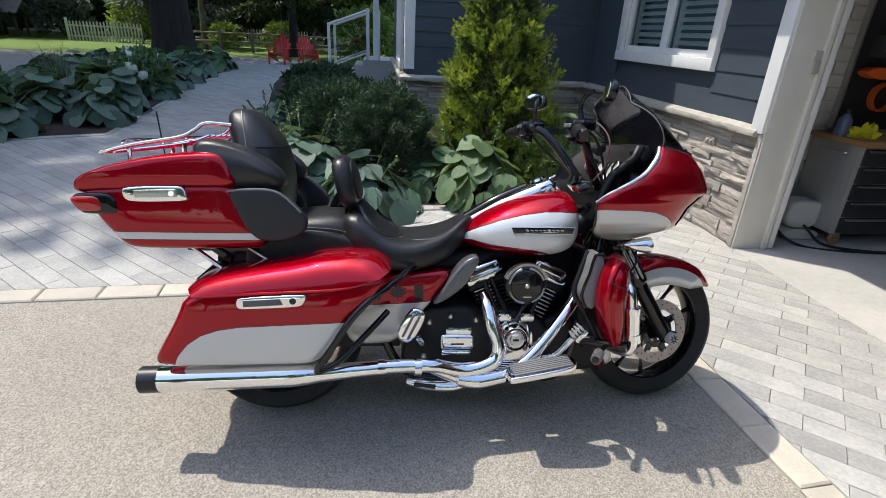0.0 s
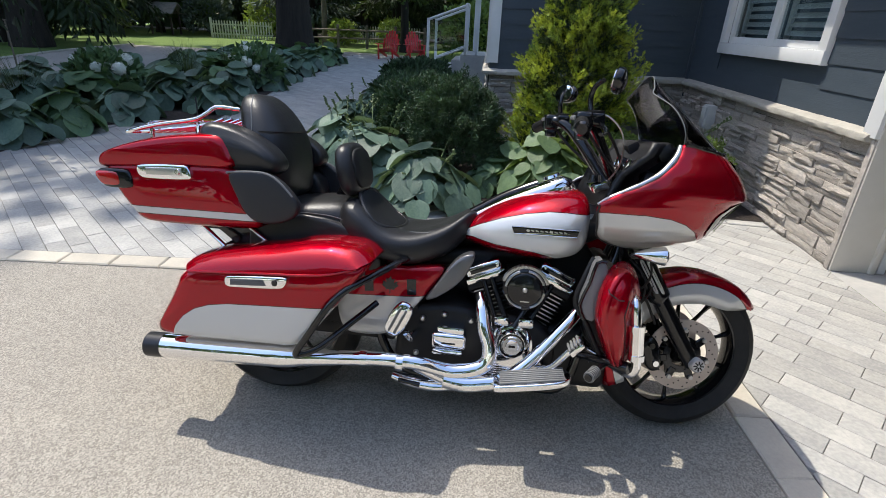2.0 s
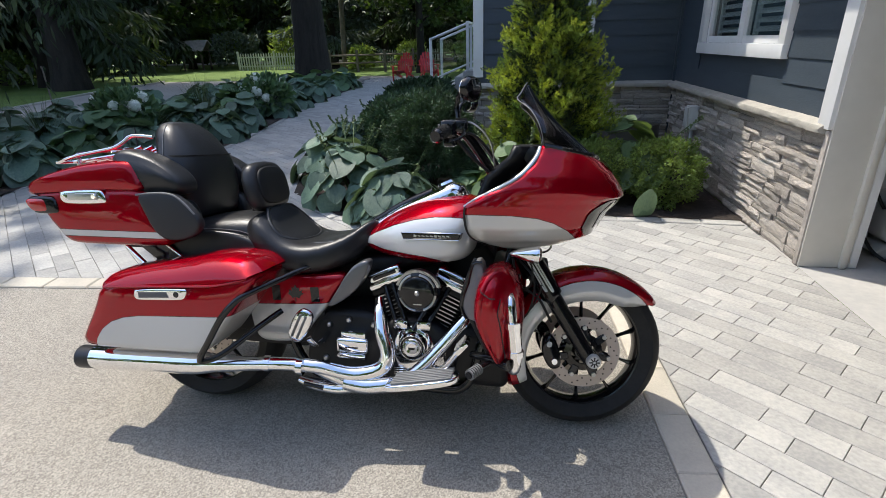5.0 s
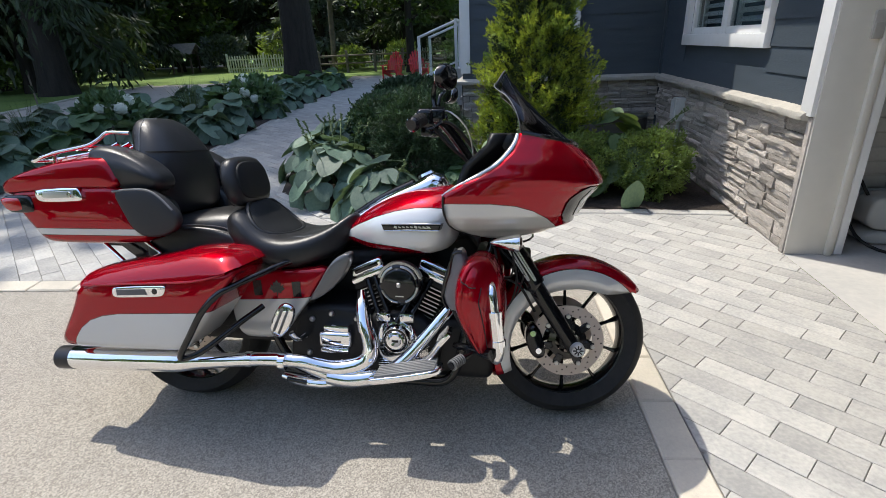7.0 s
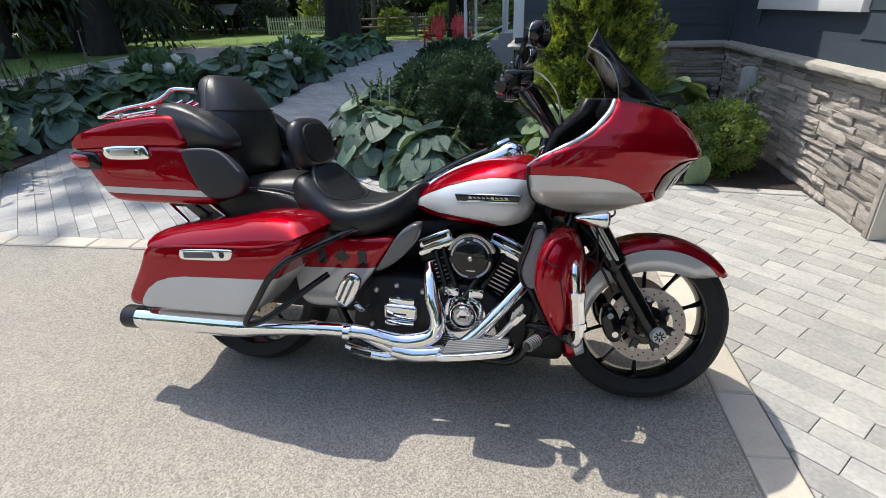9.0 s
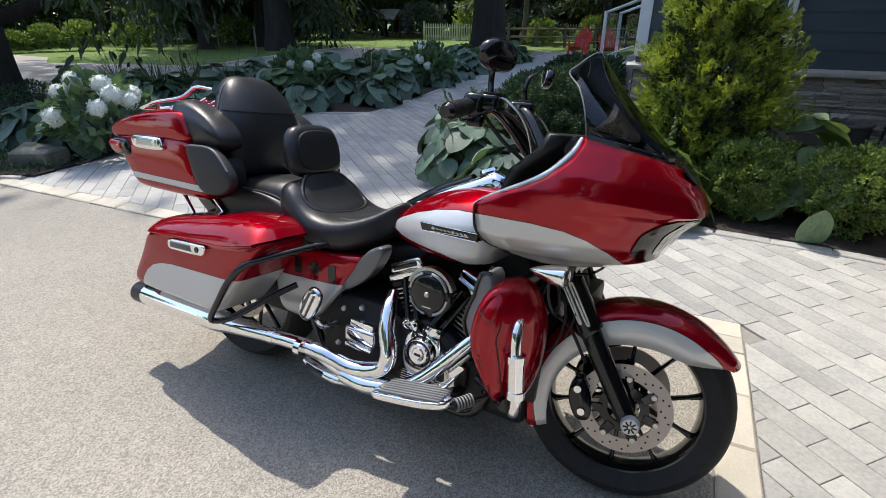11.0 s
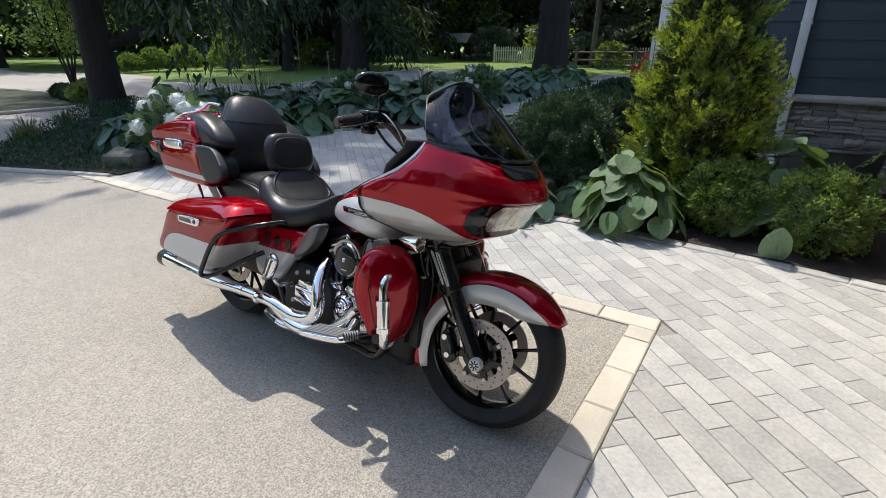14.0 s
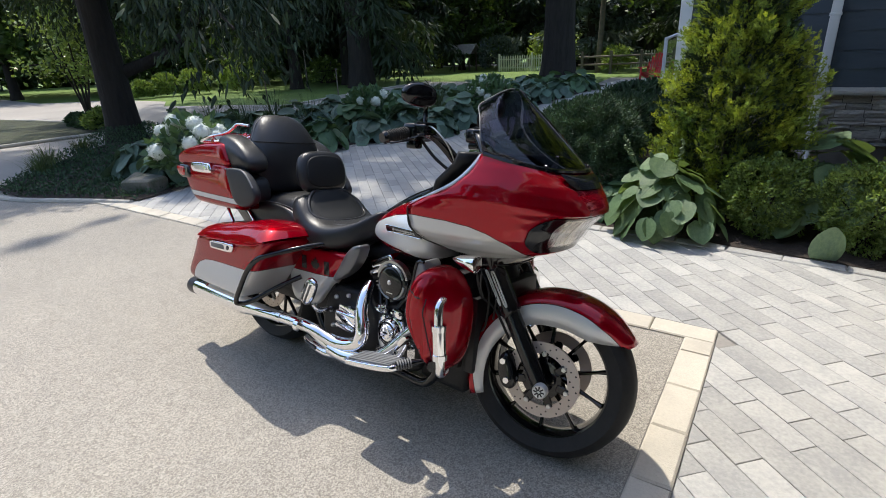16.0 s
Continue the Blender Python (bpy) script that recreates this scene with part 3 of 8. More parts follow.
def stone_mesh(rng):
    """A rough-split ledge stone of unit size that sticks out along -x."""
    bm = bmesh.new()
    bmesh.ops.create_grid(bm, x_segments=4, y_segments=2, size=0.5)
    for v in bm.verts:
        y, z = v.co.x, v.co.y
        rim = max(abs(y), abs(z)) > 0.49
        v.co = Vector((-(0.72 if rim else 1.0) * rng.uniform(0.70, 1.0), y * (0.99 if rim else 1), z * rng.uniform(0.93, 1.0)))
    rim = [e for e in bm.edges if e.is_boundary]
    r = bmesh.ops.extrude_edge_only(bm, edges=rim)
    for v in r["geom"]:
        if isinstance(v, bmesh.types.BMVert):
            v.co.x = 0.0
    bmesh.ops.recalc_face_normals(bm, faces=bm.faces)
    me = bpy.data.meshes.new("stone")
    bm.to_mesh(me)
    bm.free()
    me.materials.append(STONE)
    return me


_rng = random.Random(11)
STONES = [stone_mesh(_rng) for _ in range(16)]


def stone_wall(name, axis, at, a, b, z1, label, seed):
    rng = random.Random(seed)
    w = thing(name, label, "stone wall", kind="structure")
    ln = b - a
    bm = box(at + 0.006, (a + b) / 2, z1 / 2, 0.03, ln, z1) if axis == "y" else box((a + b) / 2, at + 0.006, z1 / 2, ln, 0.03, z1)
    part("mortar", bm, MORTAR, w, smooth=False)
    # courses of varied height, with some stones split into two thin ones
    z = 0.0
    while z < z1 - 0.02:
        h = min(rng.choice((0.045, 0.06, 0.075, 0.095)), z1 - z)
        if z1 - z - h < 0.04:
            h = z1 - z
        s = a + rng.uniform(-0.12, 0)
        while s < b - 0.01:
            e = min(s + rng.uniform(0.13, 0.42), b)
            if b - e < 0.07:
                e = b
            s0 = max(s, a)
            halves = [(z, h)] if h < 0.07 or rng.random() < 0.45 else [(z, h * 0.45), (z + h * 0.45, h * 0.55)]
            for zz, hh in halves:
                o = new("stone", rng.choice(STONES))
                o.parent = w
                mid = (s0 + e) / 2
                m = pose(at, mid, zz + hh / 2) if axis == "y" else pose(mid, at, zz + hh / 2, 0, 0, 90)
                o.matrix_world = m @ Matrix.Diagonal((rng.uniform(0.016, 0.066), (e - s0 - 0.003) * (1 if rng.random() < 0.5 else -1), (hh - 0.002), 1))
            s = e
        z += h
    return w


stone_wall("wall_stone_1", "y", W1X, 0.49, 3.90, 0.86, "rough-split buff and grey ledge stone wall base", 21)
stone_wall("wall_stone_2", "x", W2Y, CX, W1X - 0.03, 0.86, "rough-split grey ledge stone wall base in shade", 22)
stone_wall("wall_stone_3", "y", CX, W2Y, 8.3, 0.86, "rough-split grey ledge stone base of the porch wall", 23)


def sill(name, axis, at, a, b):
    """A rock-faced cast sill on top of the stone base."""
    rng = random.Random(len(name) + int(a * 10))
    n = max(2, int((b - a) / 0.05))
    rings = []
    for i in range(n + 1):
        u = a + (b - a) * i / n
        j = lambda s: rng.uniform(-s, s)
        prof = [(0.0, 0.86), (-0.085 + j(0.006), 0.862), (-0.092 + j(0.006), 0.885), (-0.086 + j(0.006), 0.905 + j(0.004)), (-0.012, 0.932 + j(0.002)), (0.0, 0.932)]
        rings.append([Vector((at + p, u, z)) if axis == "y" else Vector((u, at + p, z)) for p, z in prof])
    return tagged(link_mesh(name, loft(rings), SILL), "pale rock-faced sill capping the stone base", "sill", kind="structure")


sill("trim_sill_1", "y", W1X, 0.49, 3.83)
sill("trim_sill_2", "x", W2Y, CX - 0.08, W1X)
sill("trim_sill_3", "y", CX, W2Y, 8.3)


# ---- kerb and pavers ----
def slab_mesh(name, poly, material, top=0.0, thick=0.05, ch=0.005, rng=None):
    """A paving unit with chamfered upper edges from a convex outline."""
    p = [Vector(q) for q in poly]
    area = sum(p[i - 1].x * p[i].y - p[i].x * p[i - 1].y for i in range(len(p)))
    if area < 0:
        p = p[::-1]
    bm = bmesh.new()
    t = [bm.verts.new((q.x, q.y, top)) for q in inset_convex(p, ch)]
    m = [bm.verts.new((q.x, q.y, top - ch)) for q in p]
    d = [bm.verts.new((q.x, q.y, top - thick)) for q in p]
    bm.faces.new(t)
    n = len(p)
    for i in range(n):
        k = (i + 1) % n
        bm.faces.new((m[i], m[k], t[k], t[i]))
        bm.faces.new((d[i], d[k], m[k], m[i]))
    me = bpy.data.meshes.new(name)
    bm.to_mesh(me)
    bm.free()
    me.materials.append(material)
    return me


def inset_convex(p, d):
    n, out = len(p), []
    c = sum(p, Vector((0, 0))) / n
    for i in range(n):
        a, b = (p[i] - p[i - 1]).normalized(), (p[(i + 1) % n] - p[i]).normalized()
        na, nb = Vector((-a.y, a.x)), Vector((-b.y, b.x))
        s = na + nb
        k = max(s.length_squared, 0.6)
        out.append(p[i] + s * (2 * d / k))
    return out


def clip(poly, nx, ny, c):
    """Keeps the part of a convex outline where nx*x + ny*y >= c."""
    out = []
    for i in range(len(poly)):
        a, b = poly[i - 1], poly[i]
        da, db = nx * a[0] + ny * a[1] - c, nx * b[0] + ny * b[1] - c
        if (da >= 0) != (db >= 0):
            t = da / (da - db)
            out.append((a[0] + (b[0] - a[0]) * t, a[1] + (b[1] - a[1]) * t))
        if db >= 0:
            out.append(b)
    return out


def inside(x, y, poly):
    r = False
    for i in range(len(poly)):
        (x1, y1), (x2, y2) = poly[i - 1], poly[i]
        if (y1 > y) != (y2 > y) and x < (x2 - x1) * (y - y1) / (y2 - y1) + x1:
            r = not r
    return r
# ---- motorcycle ----
RED_RGB, SILVER_RGB = (0.38, 0.0005, 0.010), (0.60, 0.60, 0.59)


def paint(name, low=None, high=None, radial=None, wide=None):
    """Clear-coated two-tone paint: silver between two curves over the local x axis (low, high), or inside a radius round a point; red elsewhere, with a dark pinstripe between."""
    m = bpy.data.materials.new(name)
    m.use_nodes = True
    n, l = m.node_tree.nodes, m.node_tree.links
    b = n["Principled BSDF"]
    b.inputs["Roughness"].default_value, b.inputs["Metallic"].default_value = 0.26, 0.50
    b.inputs["Specular IOR Level"].default_value = 0.0
    b.inputs["Coat Weight"].default_value, b.inputs["Coat Roughness"].default_value, b.inputs["Coat IOR"].default_value = 1.0, 0.012, 1.46
    tc = n.new("ShaderNodeTexCoord")
    fl = n.new("ShaderNodeTexNoise")
    fl.inputs["Scale"].default_value = 900
    l.new(tc.outputs["Object"], fl.inputs["Vector"])
    sep = n.new("ShaderNodeSeparateXYZ")
    l.new(tc.outputs["Object"], sep.inputs[0])

    def math_node(op, a, c):
        k = n.new("ShaderNodeMath")
        k.operation = op
        for i, v in enumerate((a, c)):
            if isinstance(v, (int, float)):
                k.inputs[i].default_value = v
            else:
                l.new(v, k.inputs[i])
        return k.outputs[0]

    def curve(pts):
        x0, x1 = pts[0][0], pts[-1][0]
        z0, z1 = min(p[1] for p in pts), max(p[1] for p in pts) + 1e-4
        mr = n.new("ShaderNodeMapRange")
        mr.inputs[1].default_value, mr.inputs[2].default_value = x0, x1
        l.new(sep.outputs[0], mr.inputs[0])
        cr = n.new("ShaderNodeValToRGB")
        e = cr.color_ramp.elements
        while len(e) < len(pts):
            e.new(0.5)
        for k, p in enumerate(pts):
            e[k].position = (p[0] - x0) / (x1 - x0)
            v = (p[1] - z0) / (z1 - z0)
            e[k].color = (v, v, v, 1)
        l.new(mr.outputs[0], cr.inputs[0])
        return math_node("ADD", math_node("MULTIPLY", cr.outputs[0], z1 - z0), z0)
    dist = None
    if high:
        dist = math_node("SUBTRACT", curve(high), sep.outputs[2])
    if low:
        d2 = math_node("SUBTRACT", sep.outputs[2], curve(low))
        dist = d2 if dist is None else math_node("MINIMUM", dist, d2)
    if radial:
        dx, dz = math_node("SUBTRACT", sep.outputs[0], radial[0]), math_node("SUBTRACT", sep.outputs[2], radial[1])
        r = math_node("SQRT", math_node("ADD", math_node("MULTIPLY", dx, dx), math_node("MULTIPLY", dz, dz)), 0)
        dist = math_node("SUBTRACT", radial[2], r)
    red = n.new("ShaderNodeMix")
    red.data_type = "RGBA"
    red.inputs[6].default_value, red.inputs[7].default_value = (*RED_RGB, 1), (RED_RGB[0] * 0.75, RED_RGB[1], RED_RGB[2] * 0.8, 1)
    l.new(fl.outputs[0], red.inputs[0])
    out = red.outputs[2]
    if dist is not None:
        sil = n.new("ShaderNodeMix")
        sil.data_type = "RGBA"
        is_silver = math_node("GREATER_THAN", dist, 0.0)
        l.new(is_silver, sil.inputs[0])
        l.new(math_node("SUBTRACT", 0.50, math_node("MULTIPLY", is_silver, 0.20)), b.inputs["Metallic"])
        l.new(out, sil.inputs[6])
        sil.inputs[7].default_value = (*SILVER_RGB, 1)
        pin = n.new("ShaderNodeMix")
        pin.data_type = "RGBA"
        l.new(math_node("LESS_THAN", math_node("ABSOLUTE", dist, 0), 0.0013), pin.inputs[0])
        l.new(sil.outputs[2], pin.inputs[6])
        pin.inputs[7].default_value = (0.06, 0.02, 0.02, 1)
        out = pin.outputs[2]
    l.new(out, b.inputs["Base Color"])
    l.new(out, b.inputs["Specular Tint"])
    return m


RED = paint("red_paint")
CHROME = surface("chrome", (0.88, 0.88, 0.89), 0.05, 1.0, rough_vary=0.02, scale=3)
SATIN = surface("satin_metal", (0.55, 0.55, 0.55), 0.3, 1.0)
GLOSSBLACK = surface("gloss_black", (0.006, 0.006, 0.007), 0.12, coat=0.25, spec=0.4)
ENGINE = surface("wrinkle_black", (0.008, 0.008, 0.009), 0.5, bump=0.0006, bump_scale=400, spec=0.35)
FIN = surface("fin_edge", (0.42, 0.42, 0.42), 0.3, 1.0)
PLASTIC = surface("black_plastic", (0.012, 0.012, 0.013), 0.42, spec=0.35, bump=0.0003, bump_scale=500)
RUBBER = surface("tyre_rubber", (0.011, 0.011, 0.011), 0.65, spec=0.35, second=(0.020, 0.019, 0.018), scale=10, fine=60, bump=0.0006)
LEATHER = surface("black_leather", (0.019, 0.019, 0.020), 0.34, bump=0.0008, bump_scale=300, spec=0.42, rough_vary=0.10, scale=9)
SUEDE = surface("black_insert", (0.010, 0.011, 0.012), 0.6, spec=0.25, bump=0.0006, bump_scale=420)
GREYPANEL = surface("grey_vinyl", (0.024, 0.024, 0.026), 0.45, spec=0.4, bump=0.0005, bump_scale=380)
PIPING = surface("grey_piping", (0.15, 0.15, 0.15), 0.5)
ROTOR = surface("brake_steel", (0.52, 0.44, 0.38), 0.42, 0.45, rough_vary=0.08, scale=30)
SILVERP = surface("silver_paint", SILVER_RGB, 0.3, 0.45, coat=1.0)
GREYP = surface("grey_deflector", (0.11, 0.11, 0.115), 0.3, 0.3, coat=0.6)
LENS = surface("red_lens", (0.42, 0.006, 0.008), 0.08, coat=1.0)
TINT = glass_material("tinted_screen", (0.38, 0.36, 0.43), ior=1.55)
HEADLENS = glass_material("headlamp_lens", (0.9, 0.9, 0.9))
RIBBED = surface("ribbed_rubber", (0.16, 0.16, 0.155), 0.5)

bike = thing("motorcycle", "red and silver touring motorcycle leaning on its stand", "motorcycle",
             at=pose(-2.05, -1.145, 0, -10.5, 0, -2.5))


def bp(name, bm, material, label="", parent=None, smooth=True):
    return part(name, bm, material, parent or bike, label, smooth)


def flip(bm):
    """Mirrors a bmesh to the other side of the machine."""
    bmesh.ops.scale(bm, vec=(1, -1, 1), verts=bm.verts)
    bmesh.ops.reverse_faces(bm, faces=bm.faces[:])
    return bm


def at_x(bm, m):
    bmesh.ops.transform(bm, matrix=m, verts=bm.verts)
    return bm


SIDE = Matrix.Rotation(radians(90), 4, "X")      # local z becomes -y: faces the right side


def disc(x, y, z, profile, seg=36, bm=None):
    """Turned part with its axis across the machine; heights count outwards on the right side from y."""
    return lathe(profile, seg, Matrix.Translation((x, y, z)) @ SIDE, bm)


# wheels
def wheel(name, m, radius, half, rim, spokes, both):
    tyre_prof = [(rim - 0.012, -half * 0.72), (rim + 0.012, -half * 0.86), (rim + (radius - rim) * 0.45, -half), (radius - 0.022, -half * 0.86), (radius - 0.007, -half * 0.55), (radius, 0),
                 (radius - 0.007, half * 0.55), (radius - 0.022, half * 0.86), (rim + (radius - rim) * 0.45, half), (rim + 0.012, half * 0.86), (rim - 0.012, half * 0.72)]
    w = bp(name, lathe(tyre_prof, 64, m @ SIDE, close=True), RUBBER, "black road tyre")
    rp = [(rim, -half * 0.74), (rim - 0.018, -half * 0.68), (rim - 0.026, -half * 0.3), (rim - 0.026, half * 0.3), (rim - 0.018, half * 0.68), (rim, half * 0.74), (rim + 0.006, half * 0.6), (rim + 0.006, -half * 0.6)]
    r = part("rim", lathe(rp, 64, m @ SIDE, close=True), GLOSSBLACK, w, "gloss black cast rim")
    lip = None
    for s in (-1, 1):
        lip = lathe([(rim + 0.001, s * half * 0.75), (rim - 0.006, s * half * 0.745), (rim - 0.006, s * half * 0.715), (rim + 0.001, s * half * 0.72)], 64, m @ SIDE, lip, close=True)
    part("lip", lip, SATIN, w, "bright machined rim lip")
    part("hub", lathe([(0.0, -0.085), (0.032, -0.085), (0.045, -0.06), (0.045, 0.06), (0.032, 0.085), (0.0, 0.085)], 28, m @ SIDE), GLOSSBLACK, w)
    for k in range(spokes):
        a = 2 * math.pi * k / spokes
        rings = []
        for f, wd, th, y in ((0.0, 0.012, 0.012, 0.026), (0.35, 0.0062, 0.010, 0.016), (0.8, 0.0050, 0.009, 0.008), (1.0, 0.0085, 0.012, 0.004)):
            rr = 0.04 + (rim - 0.022 - 0.04) * f
            yy = y * (1 if k % 2 else -1)
            rings.append([Vector((wd * c, yy + th * s, rr)) for c, s in ((-1, -0.6), (-0.4, -1), (0.4, -1), (1, -0.6), (1, 0.6), (0.4, 1), (-0.4, 1), (-1, 0.6))])
        part("spoke", at_x(loft(rings), m @ Matrix.Rotation(a, 4, "Y")), GLOSSBLACK, w)
    for s in ((-1, 1) if both else (-1,)):
        d = lathe([(0.094, s * 0.080), (0.137, s * 0.080), (0.137, s * 0.086), (0.094, s * 0.086)], 64, m @ Matrix.Rotation(radians(-90), 4, "X") , close=True)
        bp("brake_disc", d, ROTOR, "drilled steel brake disc", w)
        # Flat black discs stand for the shaded drill holes; nothing is cut.
        holes = None
        for k in range(42):
            a = 2 * math.pi * k / 42
            q = 0.103 + 0.012 * (k % 3)
            own = bmesh.new()
            bmesh.ops.create_circle(own, cap_ends=True, radius=0.0034, segments=8)
            at_x(own, m @ Matrix.Rotation(a, 4, "Y") @ Matrix.Translation((0, s * 0.0866, q)) @ Matrix.Rotation(radians(-90 * s), 4, "X"))
            holes = merge(holes, own)
        tagged(part("brake_hole", holes, BLACK, w), kind="stuff")
        part("carrier_ring", lathe([(0.046, s * 0.078), (0.070, s * 0.078), (0.072, s * 0.085), (0.046, s * 0.087)], 40, m @ Matrix.Rotation(radians(-90), 4, "X"), close=True), GLOSSBLACK, w)
        for k in range(7):
            a = 2 * math.pi * k / 7
            arm = box(0, s * 0.084, 0.080, 0.030, 0.009, 0.046, 0.004, 1)
            part("carrier", at_x(arm, m @ Matrix.Rotation(a, 4, "Y")), GLOSSBLACK, w)
            bolt = lathe([(0.0, 0.012), (0.008, 0.012), (0.009, 0.0)], 10, m @ Matrix.Rotation(a, 4, "Y") @ Matrix.Translation((0, s * 0.084, 0.096)) @ Matrix.Rotation(radians(-90 * s), 4, "X"))
            part("bolt", bolt, SATIN, w)
    return w


REAR = Matrix.Translation((0.03, -0.035, 0.322))
wheel("rear_wheel", REAR, 0.330, 0.088, 0.262, 10, False)
FC = Vector((1.588, 0.018, 0.316))
RAKE = Vector((-0.53, 0, 0.848)).normalized()
STEER = Matrix.Translation(FC) @ Matrix.Rotation(radians(9), 4, RAKE) @ Matrix.Translation(-FC)
FRONT = STEER @ Matrix.Translation(FC)
wheel("front_wheel", FRONT, 0.311, 0.063, 0.238, 10, True)

# front fender
FEND = paint("fender_paint", radial=(0.0, 0.0, 0.288))
rings = []
for k in range(41):
    th = radians(34 + (201 - 34) * k / 40)
    d = math.degrees(th)
    knots = [(34, 0.318), (38, 0.292), (42, 0.268), (47, 0.245), (56, 0.222), (65, 0.214), (90, 0.210), (120, 0.218), (150, 0.230), (180, 0.242), (200, 0.254), (208, 0.272)]
    rin = next(a[1] + (b[1] - a[1]) * (d - a[0]) / (b[0] - a[0]) for a, b in zip(knots, knots[1:]) if a[0] <= d <= b[0] + 1e-6)
    out = 0.323 + (0.010 if d > 190 else 0) * (d - 190) / 18
    wd = 0.088 * (0.45 + 0.55 * min(1, (d - 33) / 22))
    prof = [(-wd * 0.98, rin), (-wd, (rin + 0.292) / 2), (-wd, min(out - 0.02, max(rin, 0.292))), (-wd * 0.93, out - 0.016), (-wd * 0.7, out - 0.004), (-wd * 0.35, out + 0.001), (0, out + 0.003)]
    prof = prof + [(-y, r) for y, r in prof[-2::-1]]
    rings.append([Vector((r * math.cos(th), y, r * math.sin(th))) for y, r in prof])
fender = bp("front_fender", loft(rings, closed=False), FEND, "red fender with a silver lower band")
fender.data.transform(Matrix.Identity(4))
TIP = FRONT @ pose(0.023, 0, -0.010) @ Matrix.Rotation(radians(-3.5), 4, "Y")
fender.matrix_local = TIP
so = fender.modifiers.new("thick", "SOLIDIFY")
so.thickness, so.offset = 0.005, 1

for d in (80, 88, 148, 156):
    for s in (-1, 1):
        a = radians(d)
        rv = lathe([(0.0, 0.003), (0.004, 0.002), (0.005, 0.0)], 8, TIP @ Matrix.Translation((0.262 * math.cos(a), s * 0.0885, 0.262 * math.sin(a))) @ Matrix.Rotation(radians(-90 * s), 4, "X"))
        bp("fender_rivet", rv, SILVERP)

# forks
for s in (-1, 1):
    def fk(t, dx=0.0, dy=0.0):
        return STEER @ (FC + Vector((0.006 + dx, s * 0.122 + dy, 0.0)) + RAKE * t)
    bp("fork_slider", tube([fk(-0.03), fk(0.02), fk(0.26)], [0.026, 0.030, 0.031], 20), GLOSSBLACK, "gloss black fork slider")
    bp("fork_tube", tube([fk(0.25), fk(0.58)], 0.027, 20), GLOSSBLACK)
    cv = bp("fork_cover", tube([fk(0.265), fk(0.28), fk(0.43), fk(0.445)], [0.037, 0.041, 0.041, 0.037], 24), GLOSSBLACK, "slotted fork cover")
    for k in range(7):
        a = radians(-150 + 38 * k)
        loop = []
        for f, w in ((0.292, 0.0), (0.298, 0.10), (0.35, 0.13), (0.415, 0.13), (0.424, 0.0), (0.415, -0.13), (0.35, -0.13), (0.298, -0.10), (0.292, 0.0)):
            loop.append(fk(f, 0.0415 * math.cos(a + w) * 0.85, 0.0415 * math.sin(a + w)))
        part("slot_rim", tube(loop, 0.0034, 6, 2), SILVERP, cv)
    bp("axle_cap", lathe([(0.0, 0.012), (0.022, 0.012), (0.026, 0.006), (0.027, -0.012)], 28, STEER @ Matrix.Translation(FC + Vector((0.022, s * 0.158, -0.012))) @ Matrix.Rotation(radians(-90 * s), 4, "X")),
       SILVERP, "bright axle cap with star slots")
    for k in range(8):
        m = STEER @ Matrix.Translation(FC + Vector((0.022, s * 0.1695, -0.012))) @ Matrix.Rotation(2 * math.pi * k / 8, 4, "Y")
        bp("axle_slot", at_x(box(0, 0, 0.012, 0.0045, 0.004, 0.014), m), BLACK)
    cal = pillow([(-0.145, -0.02), (-0.155, 0.05), (-0.135, 0.10), (-0.10, 0.115), (-0.085, 0.07), (-0.09, 0.0), (-0.105, -0.03)], s * 0.055, s * 0.118, 0.014, 0.004)
    c = bp("brake_caliper", at_x(cal, STEER @ Matrix.Translation(FC) @ Matrix.Rotation(radians(-18), 4, "Y")), GLOSSBLACK, "black brake caliper")
    for q in (0.01, 0.08):
        part("bolt", at_x(lathe([(0.0, 0.010), (0.011, 0.010), (0.013, 0.0)], 14, Matrix.Translation((-0.118, s * 0.120, q)) @ Matrix.Rotation(radians(-90 * s), 4, "X")),
             STEER @ Matrix.Translation(FC) @ Matrix.Rotation(radians(-18), 4, "Y")), CHROME, c)
bp("brake_hose", tube([STEER @ (FC + Vector(q)) for q in ((-0.13, -0.11, 0.12), (-0.19, -0.13, 0.22), (-0.26, -0.12, 0.27), (-0.29, -0.06, 0.42))], 0.005, 8), RUBBER)
bp("triple_tree", box(1.36, 0.0, 0.735, 0.10, 0.30, 0.09, 0.02), GLOSSBLACK)
bp("steering_head", tube([(1.30, 0, 0.86), (1.40, 0, 0.60)], 0.045, 20), ENGINE)
bp("cross_brace", box(1.43, 0.0, 0.60, 0.05, 0.22, 0.10, 0.015), ENGINE)
bp("fork_trim", tube([(1.37, -0.16, 0.71), (1.44, -0.10, 0.716), (1.46, 0.0, 0.718), (1.44, 0.10, 0.716)], 0.004, 8), GLOSSBLACK)

